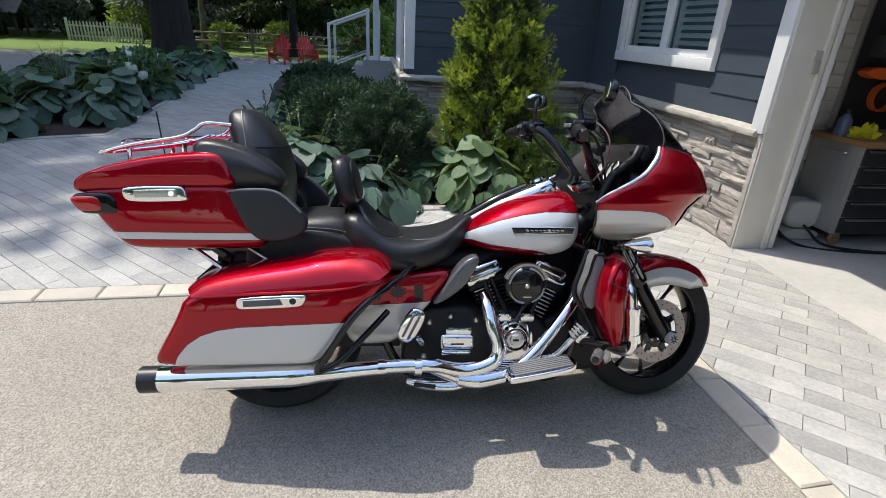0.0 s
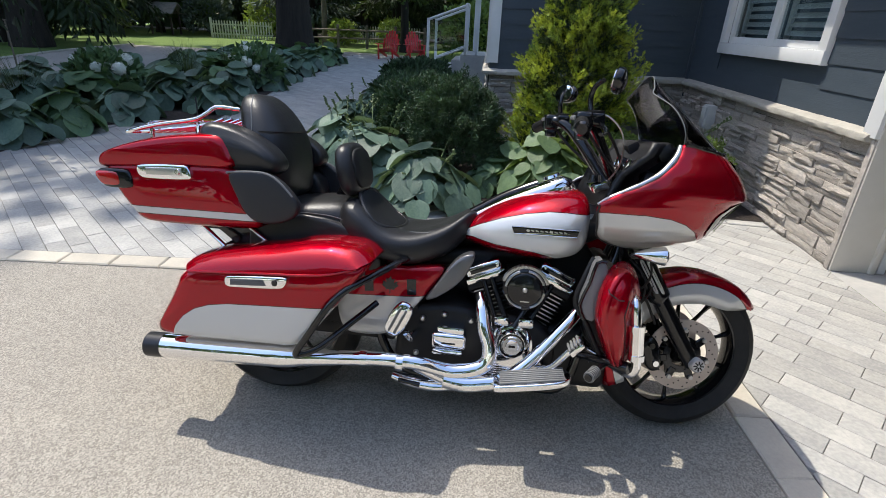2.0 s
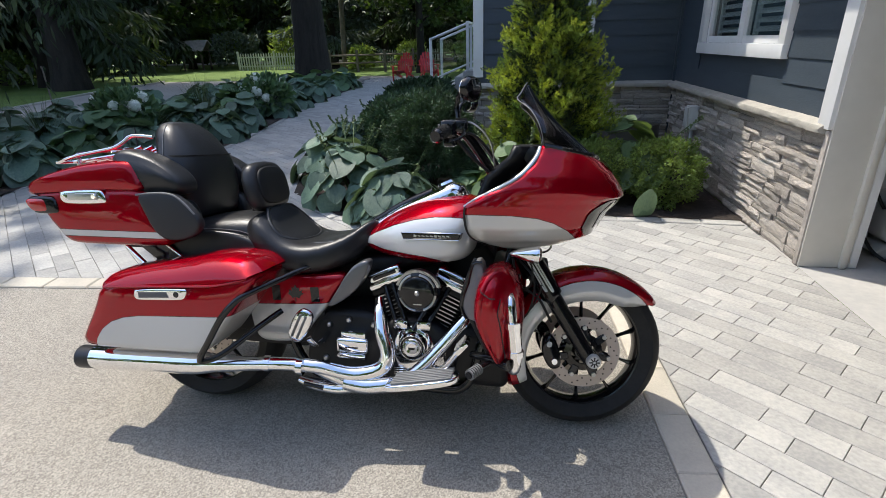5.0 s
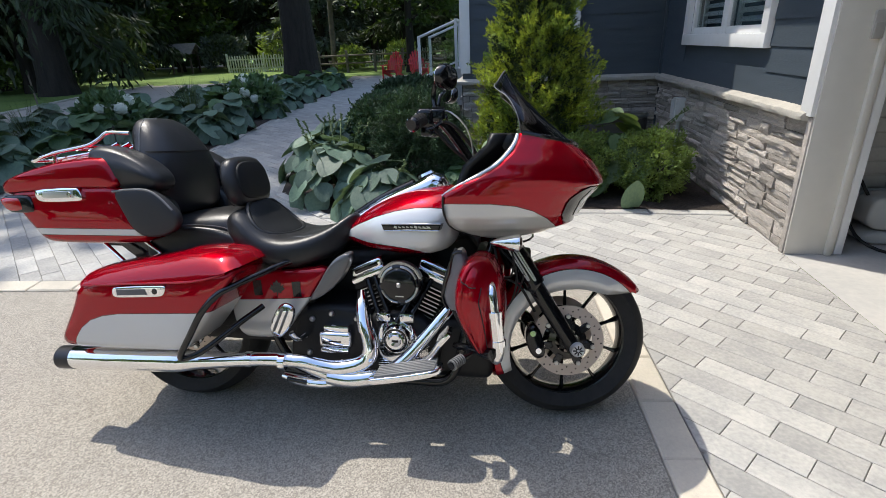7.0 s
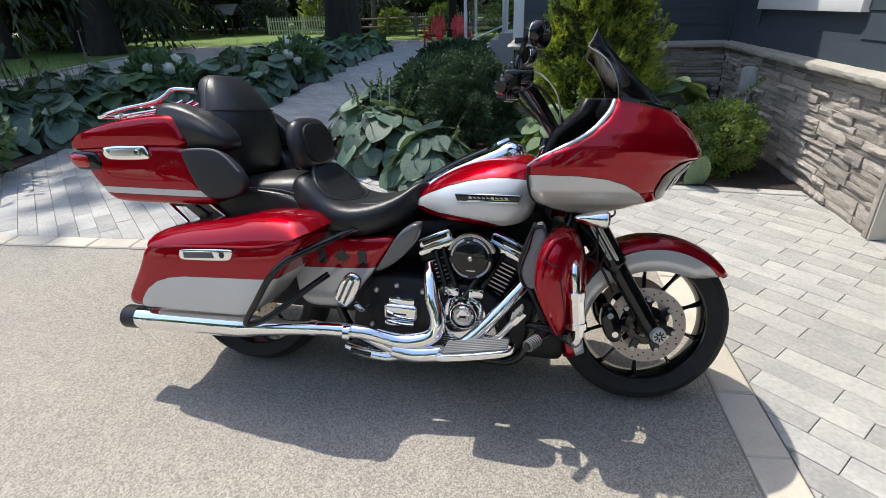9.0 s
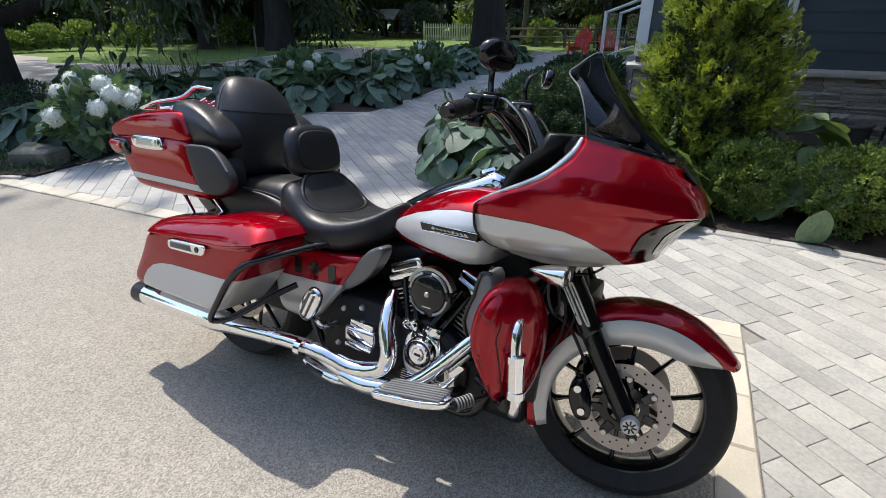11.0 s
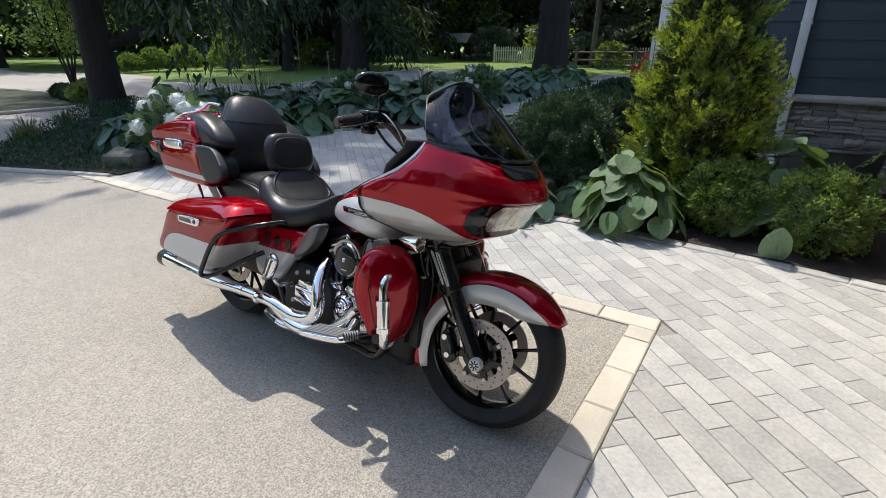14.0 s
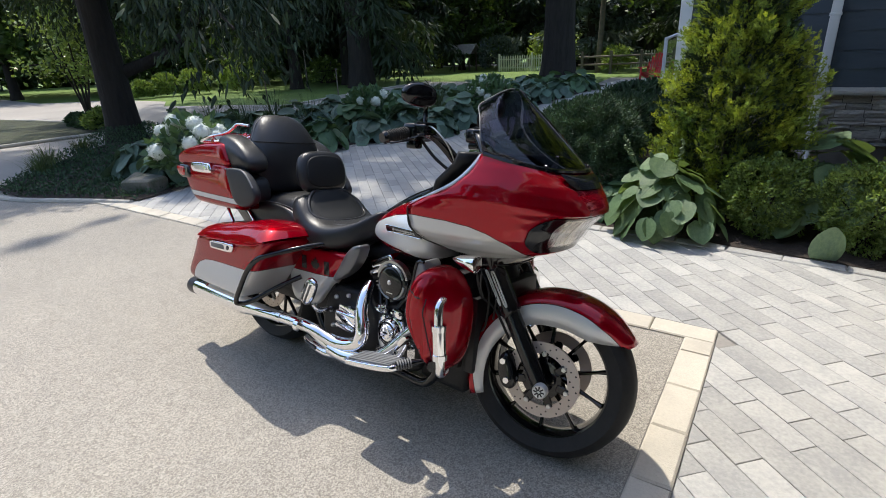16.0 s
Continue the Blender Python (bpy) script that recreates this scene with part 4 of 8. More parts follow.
# frame and dark mass behind the engine
bp("frame_backbone", tube([(1.30, 0, 0.80), (1.0, 0, 0.66), (0.6, 0, 0.60), (0.35, 0, 0.58), (-0.2, 0, 0.60)], 0.04, 14), ENGINE)
for s in (-1, 1):
    bp("frame_tube", tube([(1.32, s * 0.05, 0.72), (1.22, s * 0.12, 0.38), (1.16, s * 0.14, 0.18), (1.0, s * 0.14, 0.155), (0.62, s * 0.14, 0.16), (0.48, s * 0.14, 0.25), (0.40, s * 0.14, 0.52)], 0.018, 12), GLOSSBLACK)
bp("engine_backing", pillow([(0.56, 0.60), (0.72, 0.70), (0.95, 0.73), (1.18, 0.74), (1.27, 0.62), (1.24, 0.36), (1.10, 0.22), (0.62, 0.22), (0.52, 0.34)], 0.12, 0.03, 0.015, 0.0, 1), ENGINE, "black engine and frame mass")
# Cover on the unseen side, added to block sun passing through the frame.
bp("primary_cover", pillow([(0.54, 0.24), (0.56, 0.38), (0.70, 0.43), (1.02, 0.44), (1.13, 0.40), (1.15, 0.28), (1.08, 0.20), (0.66, 0.19)], 0.11, 0.235, 0.03, 0.008, 2), GLOSSBLACK, "black primary drive cover, added to close the bike's shadow")
bp("radiator", box(1.27, 0, 0.47, 0.05, 0.30, 0.38, 0.01), ENGINE)
bp("swingarm", box(0.25, -0.12, 0.32, 0.52, 0.03, 0.07, 0.01), ENGINE)
bp("swingarm", box(0.25, 0.12, 0.32, 0.52, 0.03, 0.07, 0.01), ENGINE)
# Black filler added so the gap by the rear wheel reads dark.
bp("rear_inner_panel", pillow([(0.08, 0.37), (0.30, 0.34), (0.56, 0.30), (0.62, 0.42), (0.52, 0.60), (0.20, 0.60), (0.10, 0.50)], -0.138, -0.160, 0.006, 0, 1), ENGINE, "black filler darkening the gap beside the rear wheel")
bp("battery_box", box(0.47, 0, 0.45, 0.30, 0.26, 0.30, 0.02), ENGINE)
bp("gearbox", pillow([(0.50, 0.22), (0.55, 0.44), (0.70, 0.47), (0.86, 0.44), (0.90, 0.28), (0.84, 0.18), (0.56, 0.17)], 0.15, -0.165, 0.03, 0.0), ENGINE, "black gearbox case")
bp("crankcase", pillow([(0.80, 0.20), (0.80, 0.38), (0.88, 0.44), (1.02, 0.44), (1.12, 0.36), (1.12, 0.20), (1.02, 0.17), (0.88, 0.17)], 0.13, -0.15, 0.025, 0.0), ENGINE, "black crankcase")
for k, (x, z) in enumerate(((0.62, 0.40), (0.70, 0.425), (0.80, 0.41), (0.60, 0.26), (0.585, 0.33))):
    bp("case_bolt", disc(x, -0.166, z, [(0.0, 0.012), (0.006, 0.012), (0.010, 0.008), (0.012, 0.0)], 14), SATIN)

# cylinders with fins and chrome rocker covers
for name, sgn in (("rear", -1), ("front", 1)):
    ax = Matrix.Translation((0.965 + sgn * 0.012, -0.01, 0.315)) @ Matrix.Rotation(radians(sgn * 24), 4, "Y")
    cyl = bp("cylinder", at_x(box(0, 0, 0.15, 0.115, 0.135, 0.22, 0.03), ax), ENGINE, "black finned cylinder")
    for k in range(11):
        f = box(0, 0, 0.085 + k * 0.0165, 0.150, 0.185, 0.006, 0.0025, 1)
        part("fin", at_x(f, ax), ENGINE, cyl)
        e = box(sgn * 0.030, -0.0925, 0.085 + k * 0.0165, 0.066, 0.003, 0.0046)
        part("fin_edge", at_x(e, ax), FIN, cyl)
    head = bp("rocker_cover", at_x(box(0.0, -0.012, 0.308, 0.140, 0.175, 0.042, 0.014, 3), ax), CHROME, "chrome rocker cover")
    part("rocker_base", at_x(box(0.0, -0.012, 0.278, 0.152, 0.190, 0.022, 0.007), ax), CHROME, head)
    part("head", at_x(box(0.0, 0.0, 0.253, 0.16, 0.19, 0.022, 0.005), ax), ENGINE, head)
    part("rocker_rib", at_x(box(0.0, -0.100, 0.308, 0.10, 0.006, 0.016, 0.003), ax), GLOSSBLACK, head)
    for q in (-0.028, 0.012):
        b0 = Vector((0.955 + q + sgn * 0.03, -0.165, 0.40))
        b1 = ax @ Vector((q * 0.8 - sgn * 0.01, -0.105, 0.265))
        bp("pushrod_tube", tube([b0, b0.lerp(b1, 0.2), b1], [0.014, 0.010, 0.010], 12), GLOSSBLACK)
    lf = box(0.955 + sgn * 0.045, -0.168, 0.425, 0.055, 0.03, 0.035, 0.008)
    bp("lifter_block", lf, CHROME)
    for q in (-0.018, 0.018):
        bp("lifter_bolt", disc(0.955 + sgn * 0.045 + q, -0.182, 0.43, [(0.0, 0.012), (0.005, 0.012), (0.008, 0.0)], 10), CHROME)

# air cleaner
AC = (0.982, -0.165, 0.562)
air = bp("air_cleaner", disc(*AC, [(0.0, 0.050), (0.052, 0.050), (0.060, 0.046), (0.062, 0.040), (0.072, 0.038), (0.079, 0.030), (0.080, 0.0), (0.0, 0.0)], 56), GLOSSBLACK, "round black air cleaner with bright accents")
for k in range(4):
    a0 = radians(20 + 90 * k)
    pts = [Vector((AC[0] + 0.0675 * math.cos(a0 + radians(64) * j / 9), AC[1] - 0.0415, AC[2] + 0.0675 * math.sin(a0 + radians(64) * j / 9))) for j in range(10)]
    part("accent_ring", tube(pts, 0.0050, 8, 2), FIN, air, "bright machined accent")
for k in range(46):
    a = radians(18 + 144 * k / 45)
    own = box(0.0800, 0, 0, 0.010, 0.030, 0.0030)
    part("rib", at_x(own, Matrix.Translation((AC[0], AC[1] - 0.022, AC[2])) @ Matrix.Rotation(-a, 4, "Y")), SATIN, air)
part("centre_bolt", disc(AC[0], AC[1] - 0.050, AC[2], [(0.0, 0.006), (0.006, 0.006), (0.009, 0.003), (0.010, 0.0)], 16), SATIN, air)
part("mark_bar", box(AC[0] + 0.002, AC[1] - 0.0505, AC[2] - 0.042, 0.032, 0.001, 0.004), SATIN, air)
bp("air_duct", box(0.98, -0.12, 0.56, 0.08, 0.10, 0.09, 0.02), ENGINE)

# timing cover and its surround
DC = (0.957, -0.150, 0.338)
cam_plate = bp("cam_cover", pillow([(0.875, 0.26), (0.872, 0.36), (0.91, 0.415), (0.985, 0.418), (1.035, 0.37), (1.04, 0.29), (1.0, 0.235), (0.92, 0.225)], -0.12, -0.168, 0.018, 0.004), CHROME, "chrome cam cover")
part("timer_cover", disc(DC[0], DC[1] - 0.015, DC[2], [(0.0, 0.034), (0.022, 0.034), (0.024, 0.030), (0.034, 0.031), (0.038, 0.026), (0.048, 0.026), (0.054, 0.018), (0.058, 0.0)], 44), CHROME, cam_plate)
part("timer_ring", disc(DC[0], DC[1] - 0.015, DC[2], [(0.039, 0.0272), (0.046, 0.0272), (0.046, 0.0255), (0.039, 0.0255)], 44), GLOSSBLACK, cam_plate)
part("emblem_bar", box(DC[0], DC[1] - 0.050, DC[2], 0.024, 0.001, 0.008), GLOSSBLACK, cam_plate)
for k in range(5):
    a = 2 * math.pi * k / 5 + 0.3
    part("bolt", disc(DC[0] + 0.045 * math.cos(a), DC[1] - 0.036, DC[2] + 0.045 * math.sin(a), [(0.0, 0.006), (0.004, 0.006), (0.005, 0.0)], 8), SATIN, cam_plate)
bp("oil_filter_mount", box(1.06, -0.10, 0.27, 0.08, 0.10, 0.12, 0.02), CHROME)
for k in range(7):
    bp("crankcase_fin", box(0.93 + 0.0, -0.158, 0.200 + k * 0.0085, 0.10, 0.02, 0.003, 0.001, 1), CHROME)

# gearbox side cover
tc_ = bp("gearbox_cover", box(0.725, -0.185, 0.335, 0.128, 0.06, 0.060, 0.014, 3), CHROME, "chrome gearbox side cover")
part("cover_step", box(0.730, -0.182, 0.378, 0.100, 0.055, 0.028, 0.009), CHROME, tc_)
part("cover_step", box(0.722, -0.188, 0.293, 0.115, 0.055, 0.022, 0.009), CHROME, tc_)
part("mark_bar", box(0.725, -0.2155, 0.330, 0.05, 0.001, 0.006), GLOSSBLACK, tc_)

# exhaust
bp("rear_header", tube([(0.822, -0.16, 0.512), (0.838, -0.205, 0.47), (0.855, -0.235, 0.41), (0.878, -0.250, 0.345), (0.868, -0.258, 0.290), (0.82, -0.265, 0.262), (0.75, -0.275, 0.252), (0.69, -0.288, 0.265),
                        (0.63, -0.305, 0.285), (0.55, -0.318, 0.292)], [0.020, 0.026, 0.027, 0.029, 0.029, 0.029, 0.028, 0.026, 0.026, 0.025], 18), CHROME, "chrome rear exhaust header")
bp("front_header", tube([(1.215, -0.12, 0.56), (1.19, -0.165, 0.505), (1.13, -0.20, 0.43), (1.06, -0.225, 0.345), (1.00, -0.240, 0.282), (0.94, -0.250, 0.240), (0.86, -0.258, 0.212), (0.76, -0.268, 0.212),
                         (0.69, -0.285, 0.240), (0.62, -0.303, 0.280)], 0.0235, 18), CHROME, "chrome front exhaust header")
bp("heat_shield", tube([(0.90, -0.262, 0.222), (0.80, -0.275, 0.210), (0.72, -0.284, 0.222)], [0.030, 0.032, 0.028], 18), CHROME)
cx = bp("crossover_pipe", tube([(0.76, -0.262, 0.196), (0.69, -0.272, 0.188), (0.60, -0.272, 0.196), (0.535, -0.262, 0.205)], [0.022, 0.027, 0.026, 0.018], 18, flat=0.8), CHROME)
part("opening", tube([(0.64, -0.296, 0.196), (0.56, -0.288, 0.203)], [0.009, 0.008], 12), GLOSSBLACK, cx)
bp("mid_pipe", tube([(0.60, -0.310, 0.290), (0.48, -0.328, 0.294), (0.36, -0.336, 0.287), (0.20, -0.340, 0.277)], [0.026, 0.025, 0.027, 0.036], 20), CHROME)
for x, z in ((0.44, 0.293), (0.30, 0.284), (0.57, 0.292)):
    bp("exhaust_clamp", tube([(x - 0.012, -0.332, z), (x + 0.012, -0.330, z)], 0.0295, 20), CHROME)
bp("muffler", tube([(0.22, -0.338, 0.278), (0.14, -0.336, 0.272), (-0.05, -0.328, 0.261), (-0.322, -0.314, 0.246)], [0.036, 0.045, 0.045, 0.045], 28), CHROME, "long chrome muffler")
bp("muffler_tip", tube([(-0.317, -0.3142, 0.2463), (-0.382, -0.311, 0.2425)], [0.046, 0.0465], 28), surface("tip_black", (0.03, 0.03, 0.033), 0.35, 0.5), "black muffler end cap")
bp("muffler", flip(tube([(0.45, -0.335, 0.292), (0.14, -0.336, 0.273), (-0.05, -0.328, 0.262), (-0.38, -0.311, 0.2425)], [0.028, 0.045, 0.046, 0.046], 20)), CHROME, "long chrome muffler")

# floorboards, pegs, pedal, side stand
for s in (-1, 1):
    m = Matrix.Translation((1.03, s * 0.315, 0.278)) @ Matrix.Rotation(radians(-11), 4, "Y")
    fb = bp("floorboard", at_x(pillow([(-0.135, -0.05), (-0.12, -0.06), (0.05, -0.062), (0.12, -0.045), (0.135, 0.0), (0.12, 0.045), (0.0, 0.06), (-0.13, 0.05)], -0.014, 0.010, 0.006, 0, 3, plane="xy"), m), CHROME, "chrome rider floorboard with rubber ribs")
    for k in range(7):
        part("rib", at_x(box(0.0, -0.042 + k * 0.014, 0.013, 0.22, 0.007, 0.007, 0.002, 1), m), RIBBED, fb)
    bp("footboard_bracket", tube([(1.10, s * 0.14, 0.24), (1.08, s * 0.28, 0.262)], 0.014, 10), ENGINE)
    pm = Matrix.Translation((0.548, s * 0.262, 0.425)) @ Matrix.Rotation(radians(25), 4, "Y")
    pg = bp("passenger_footrest", at_x(pillow([(-0.035, -0.06), (-0.042, 0.0), (-0.03, 0.062), (0.0, 0.072), (0.03, 0.062), (0.036, 0.0), (0.026, -0.06), (0.0, -0.075)], s * -0.012, s * 0.014, 0.010, 0.004), pm), CHROME, "folded chrome passenger footrest")
    for q in (-0.014, 0.008):
        part("pad", at_x(box(q, s * 0.019, 0.0, 0.009, 0.008, 0.10, 0.003, 1), pm), RIBBED, pg)
    part("stem", tube([(0.575, s * 0.262, 0.375), (0.59, s * 0.24, 0.345), (0.60, s * 0.18, 0.345)], 0.012, 10), CHROME, pg)
ped = bp("brake_pedal", tube([(1.02, -0.20, 0.27), (1.09, -0.26, 0.30), (1.150, -0.285, 0.383)], [0.014, 0.012, 0.011], 10), CHROME, "chrome brake pedal")
part("pad", at_x(box(0, 0, 0, 0.058, 0.078, 0.020, 0.007), Matrix.Translation((1.166, -0.295, 0.408)) @ Matrix.Rotation(radians(-50), 4, "Y")), CHROME, ped)
for k in range(4):
    part("rubber", at_x(box(-0.020 + 0.0133 * k, 0, 0.013, 0.008, 0.066, 0.007, 0.002, 1), Matrix.Translation((1.166, -0.295, 0.408)) @ Matrix.Rotation(radians(-50), 4, "Y")), RIBBED, ped)
hp = bp("highway_peg", tube([(1.265, -0.315, 0.362), (1.232, -0.345, 0.352), (1.199, -0.393, 0.343)], [0.008, 0.013, 0.013], 12), GLOSSBLACK, "short ribbed highway peg")
for k in range(6):
    a, b = (Vector((1.232, -0.345, 0.352)).lerp(Vector((1.199, -0.393, 0.343)), f) for f in (0.06 + 0.156 * k, 0.14 + 0.156 * k))
    part("rib", tube([a, b], 0.019, 14), RIBBED, hp)
bp("engine_guard", tube([(1.22, -0.10, 0.335), (1.28, -0.18, 0.332), (1.325, -0.27, 0.332), (1.345, -0.325, 0.345), (1.354, -0.343, 0.375), (1.352, -0.345, 0.42), (1.337, -0.345, 0.52), (1.328, -0.336, 0.585), (1.319, -0.30, 0.605), (1.315, -0.24, 0.60)], 0.0165, 16), CHROME, "chrome engine guard")
bp("guard_sleeve", tube([(1.353, -0.345, 0.405), (1.350, -0.345, 0.42), (1.340, -0.346, 0.51), (1.338, -0.346, 0.525)], [0.022, 0.0235, 0.0235, 0.022], 20), CHROME, "chrome peg clamp on the guard")
for z in (0.415, 0.515):
    bp("guard_clamp", tube([(1.3525 - (z - 0.41) * 0.12, -0.345, z - 0.010), (1.351 - (z - 0.41) * 0.12, -0.345, z + 0.010)], 0.0265, 20), CHROME)
bp("engine_guard", flip(tube([(1.22, -0.10, 0.335), (1.28, -0.18, 0.332), (1.325, -0.27, 0.332), (1.345, -0.325, 0.345), (1.354, -0.343, 0.375), (1.352, -0.345, 0.42), (1.337, -0.345, 0.52), (1.328, -0.336, 0.585), (1.319, -0.30, 0.605), (1.315, -0.24, 0.60)], 0.0165, 16)), CHROME)
bp("peg_bracket", tube([(1.19, -0.22, 0.345), (1.26, -0.29, 0.365), (1.315, -0.338, 0.372), (1.332, -0.352, 0.374)], [0.013, 0.015, 0.020, 0.020], 14), GLOSSBLACK)
bp("side_stand", tube([(0.80, 0.12, 0.18), (0.76, 0.20, 0.12), (0.71, 0.305, 0.058)], [0.014, 0.013, 0.011], 10), GLOSSBLACK, "black side stand")

# lower fairings
LOW = [(1.245, 0.700), (1.29, 0.712), (1.330, 0.690), (1.362, 0.62), (1.374, 0.54), (1.370, 0.46), (1.362, 0.40), (1.345, 0.345), (1.318, 0.325), (1.285, 0.350), (1.245, 0.425), (1.212, 0.505), (1.205, 0.565), (1.215, 0.64)]
for s in (-1, 1):
    bm = pillow(LOW, -0.228, -0.335, 0.075, 0.030, 2, 7, 0.02)
    for v in bm.verts:
        v.co.y += 0.75 * (v.co.x - 1.30)
    skin = BVHTree.FromBMesh(bm)
    lf = bp("lower_fairing", bm if s < 0 else flip(bm), RED, "red lower fairing pod")
    for line in (((1.222, 0.655), (1.235, 0.628), (1.262, 0.612), (1.296, 0.610)), ((1.296, 0.610), (1.288, 0.56), (1.300, 0.50), (1.312, 0.42), (1.318, 0.36))):
        pts = []
        for a, b in zip(line, line[1:]):
            for f in (0.0, 0.5):
                x, z = a[0] + (b[0] - a[0]) * f, a[1] + (b[1] - a[1]) * f
                hit = skin.ray_cast(Vector((x, -0.8, z)), Vector((0, 1, 0)))[0]
                if hit:
                    pts.append(hit)
        if len(pts) > 2:
            groove = tube(pts, 0.0022, 6, 3)
            part("seam", groove if s < 0 else flip(groove), BLACK, lf)
    vent = pillow([(1.158, 0.560), (1.182, 0.640), (1.196, 0.706), (1.226, 0.712), (1.240, 0.655), (1.226, 0.575), (1.214, 0.500), (1.178, 0.512)], -0.21, -0.306, 0.008, 0.0, 1)
    vp = bp("vent_panel", vent if s < 0 else flip(vent), surface("vent_grey", (0.16, 0.16, 0.165), 0.35, coat=0.4), "grey angular inner vent panel")
    bm = tube([(1.178, -0.306, 0.512), (1.158, -0.306, 0.560), (1.182, -0.306, 0.640), (1.196, -0.306, 0.706), (1.226, -0.306, 0.712)], 0.0055, 8, 2)
    part("panel_edge", bm if s < 0 else flip(bm), GLOSSBLACK, vp)
    rim_ = tube([(1.20, -0.225, 0.705), (1.176, -0.235, 0.64), (1.155, -0.238, 0.55), (1.19, -0.245, 0.49), (1.25, -0.26, 0.38), (1.275, -0.27, 0.345)], 0.010, 10)
    bp("lower_frame", rim_ if s < 0 else flip(rim_), PLASTIC)
    bk = pillow([(1.22, 0.36), (1.19, 0.47), (1.21, 0.62), (1.28, 0.68), (1.33, 0.55), (1.32, 0.36)], -0.05, -0.17, 0.02, 0, 4)
    bp("lower_inner", bk if s < 0 else flip(bk), PLASTIC)
# Solid block added to keep sunlit asphalt from showing below the fairings.
bp("frame_cradle", box(1.20, 0.0, 0.285, 0.24, 0.25, 0.24, 0.04, 3), ENGINE)
bp("oil_cooler", box(1.325, 0.0, 0.42, 0.045, 0.26, 0.30, 0.010), PLASTIC)

# fuel tank, console, badge
TANKP = paint("tank_paint", low=[(0.70, 0.705), (0.78, 0.716), (0.855, 0.704), (0.94, 0.699), (1.0, 0.694), (1.055, 0.682), (1.10, 0.664), (1.2, 0.655)],
              high=[(0.70, 0.70), (0.74, 0.730), (0.80, 0.765), (0.88, 0.800), (0.96, 0.825), (1.04, 0.840), (1.10, 0.842), (1.2, 0.835)])
rings = []
for x, hw, zt, zb in ((0.728, 0.030, 0.722, 0.700), (0.745, 0.070, 0.752, 0.694), (0.79, 0.118, 0.795, 0.680), (0.85, 0.152, 0.835, 0.666), (0.92, 0.178, 0.868, 0.656), (0.99, 0.197, 0.894, 0.650),
                       (1.06, 0.208, 0.908, 0.650), (1.11, 0.208, 0.912, 0.660), (1.15, 0.196, 0.908, 0.672), (1.178, 0.170, 0.895, 0.700), (1.192, 0.120, 0.870, 0.74)):
    ring = []
    for k in range(36):
        a = 2 * math.pi * k / 36
        c, s = math.cos(a), math.sin(a)
        zc = zb + (zt - zb) * 0.40
        hz = (zt - zc) if s > 0 else (zc - zb)
        ex = 2.3 if s > 0 else 2.9
        ring.append(Vector((x, hw * math.copysign(abs(c) ** (2 / ex), c), zc + hz * math.copysign(abs(s) ** (2 / ex), s))))
    rings.append(ring)
tank = bp("fuel_tank", loft(rings), TANKP, "red and silver fuel tank")
sb = tank.modifiers.new("round", "SUBSURF")
sb.levels = sb.render_levels = 1
for s in (-1, 1):
    bm = pillow([(0.925, 0.757), (0.915, 0.780), (1.146, 0.791), (1.139, 0.768)], -0.17, -0.205, 0.003, 0, 0)
    at_x(bm, Matrix.Translation((1.03, -0.19, 0.77)) @ Matrix.Rotation(radians(-11.5), 4, "Z") @ Matrix.Translation((-1.03, 0.19, -0.77)))
    bd = bp("tank_badge", bm if s < 0 else flip(bm), GLOSSBLACK, "dark tank badge with chrome trim")
    for a, b in (((0.916, -0.1825, 0.781), (1.144, -0.2285, 0.792)), ((0.926, -0.1845, 0.757), (1.137, -0.2275, 0.768))):
        t = tube([a, b], 0.0014, 8)
        part("trim", t if s < 0 else flip(t), CHROME, bd)
    t = box(0, 0, 0, 0.150, 0.002, 0.0014)
    at_x(t, Matrix.Translation((1.035, -0.2085, 0.7685)) @ Matrix.Rotation(radians(-11.5), 4, "Z") @ Matrix.Rotation(radians(-5.5), 4, "Y"))
    part("mark_bar", t if s < 0 else flip(t), CHROME, bd)
    for k in range(9):
        t = box(0, 0, 0, 0.011, 0.002, 0.0075 if k in (0, 5) else 0.0035)
        at_x(t, Matrix.Translation((0.972 + 0.0155 * k, -0.1955 - 0.0031 * k, 0.7725 + 0.0008 * k)) @ Matrix.Rotation(radians(-11.5), 4, "Z") @ Matrix.Rotation(radians(14), 4, "Y"))
        part("mark_bar", t if s < 0 else flip(t), SATIN, bd)
rings = []
for x, hw, z, h in ((0.735, 0.028, 0.770, 0.03), (0.80, 0.045, 0.815, 0.04), (0.88, 0.055, 0.863, 0.05), (0.97, 0.062, 0.905, 0.05), (1.03, 0.066, 0.930, 0.05), (1.085, 0.066, 0.955, 0.06), (1.12, 0.056, 0.945, 0.07), (1.14, 0.03, 0.915, 0.05)):
    rings.append([Vector((x, hw * math.copysign(abs(math.cos(a)) ** 0.7, math.cos(a)), z - h + h * math.copysign(abs(math.sin(a)) ** 0.7, math.sin(a)))) for a in (2 * math.pi * k / 24 for k in range(24))])
con = bp("tank_console", loft(rings), CHROME, "chrome tank console")
part("strip", tube([(0.76, 0, 0.793), (0.88, 0, 0.866), (1.0, 0, 0.921)], 0.022, 10, flat=0.5), GLOSSBLACK, con)
part("fuel_cap", lathe([(0.0, 0.012), (0.030, 0.010), (0.034, 0.0)], 24, Matrix.Translation((1.05, 0, 0.944)) @ Matrix.Rotation(radians(-24), 4, "Y")), CHROME, con)

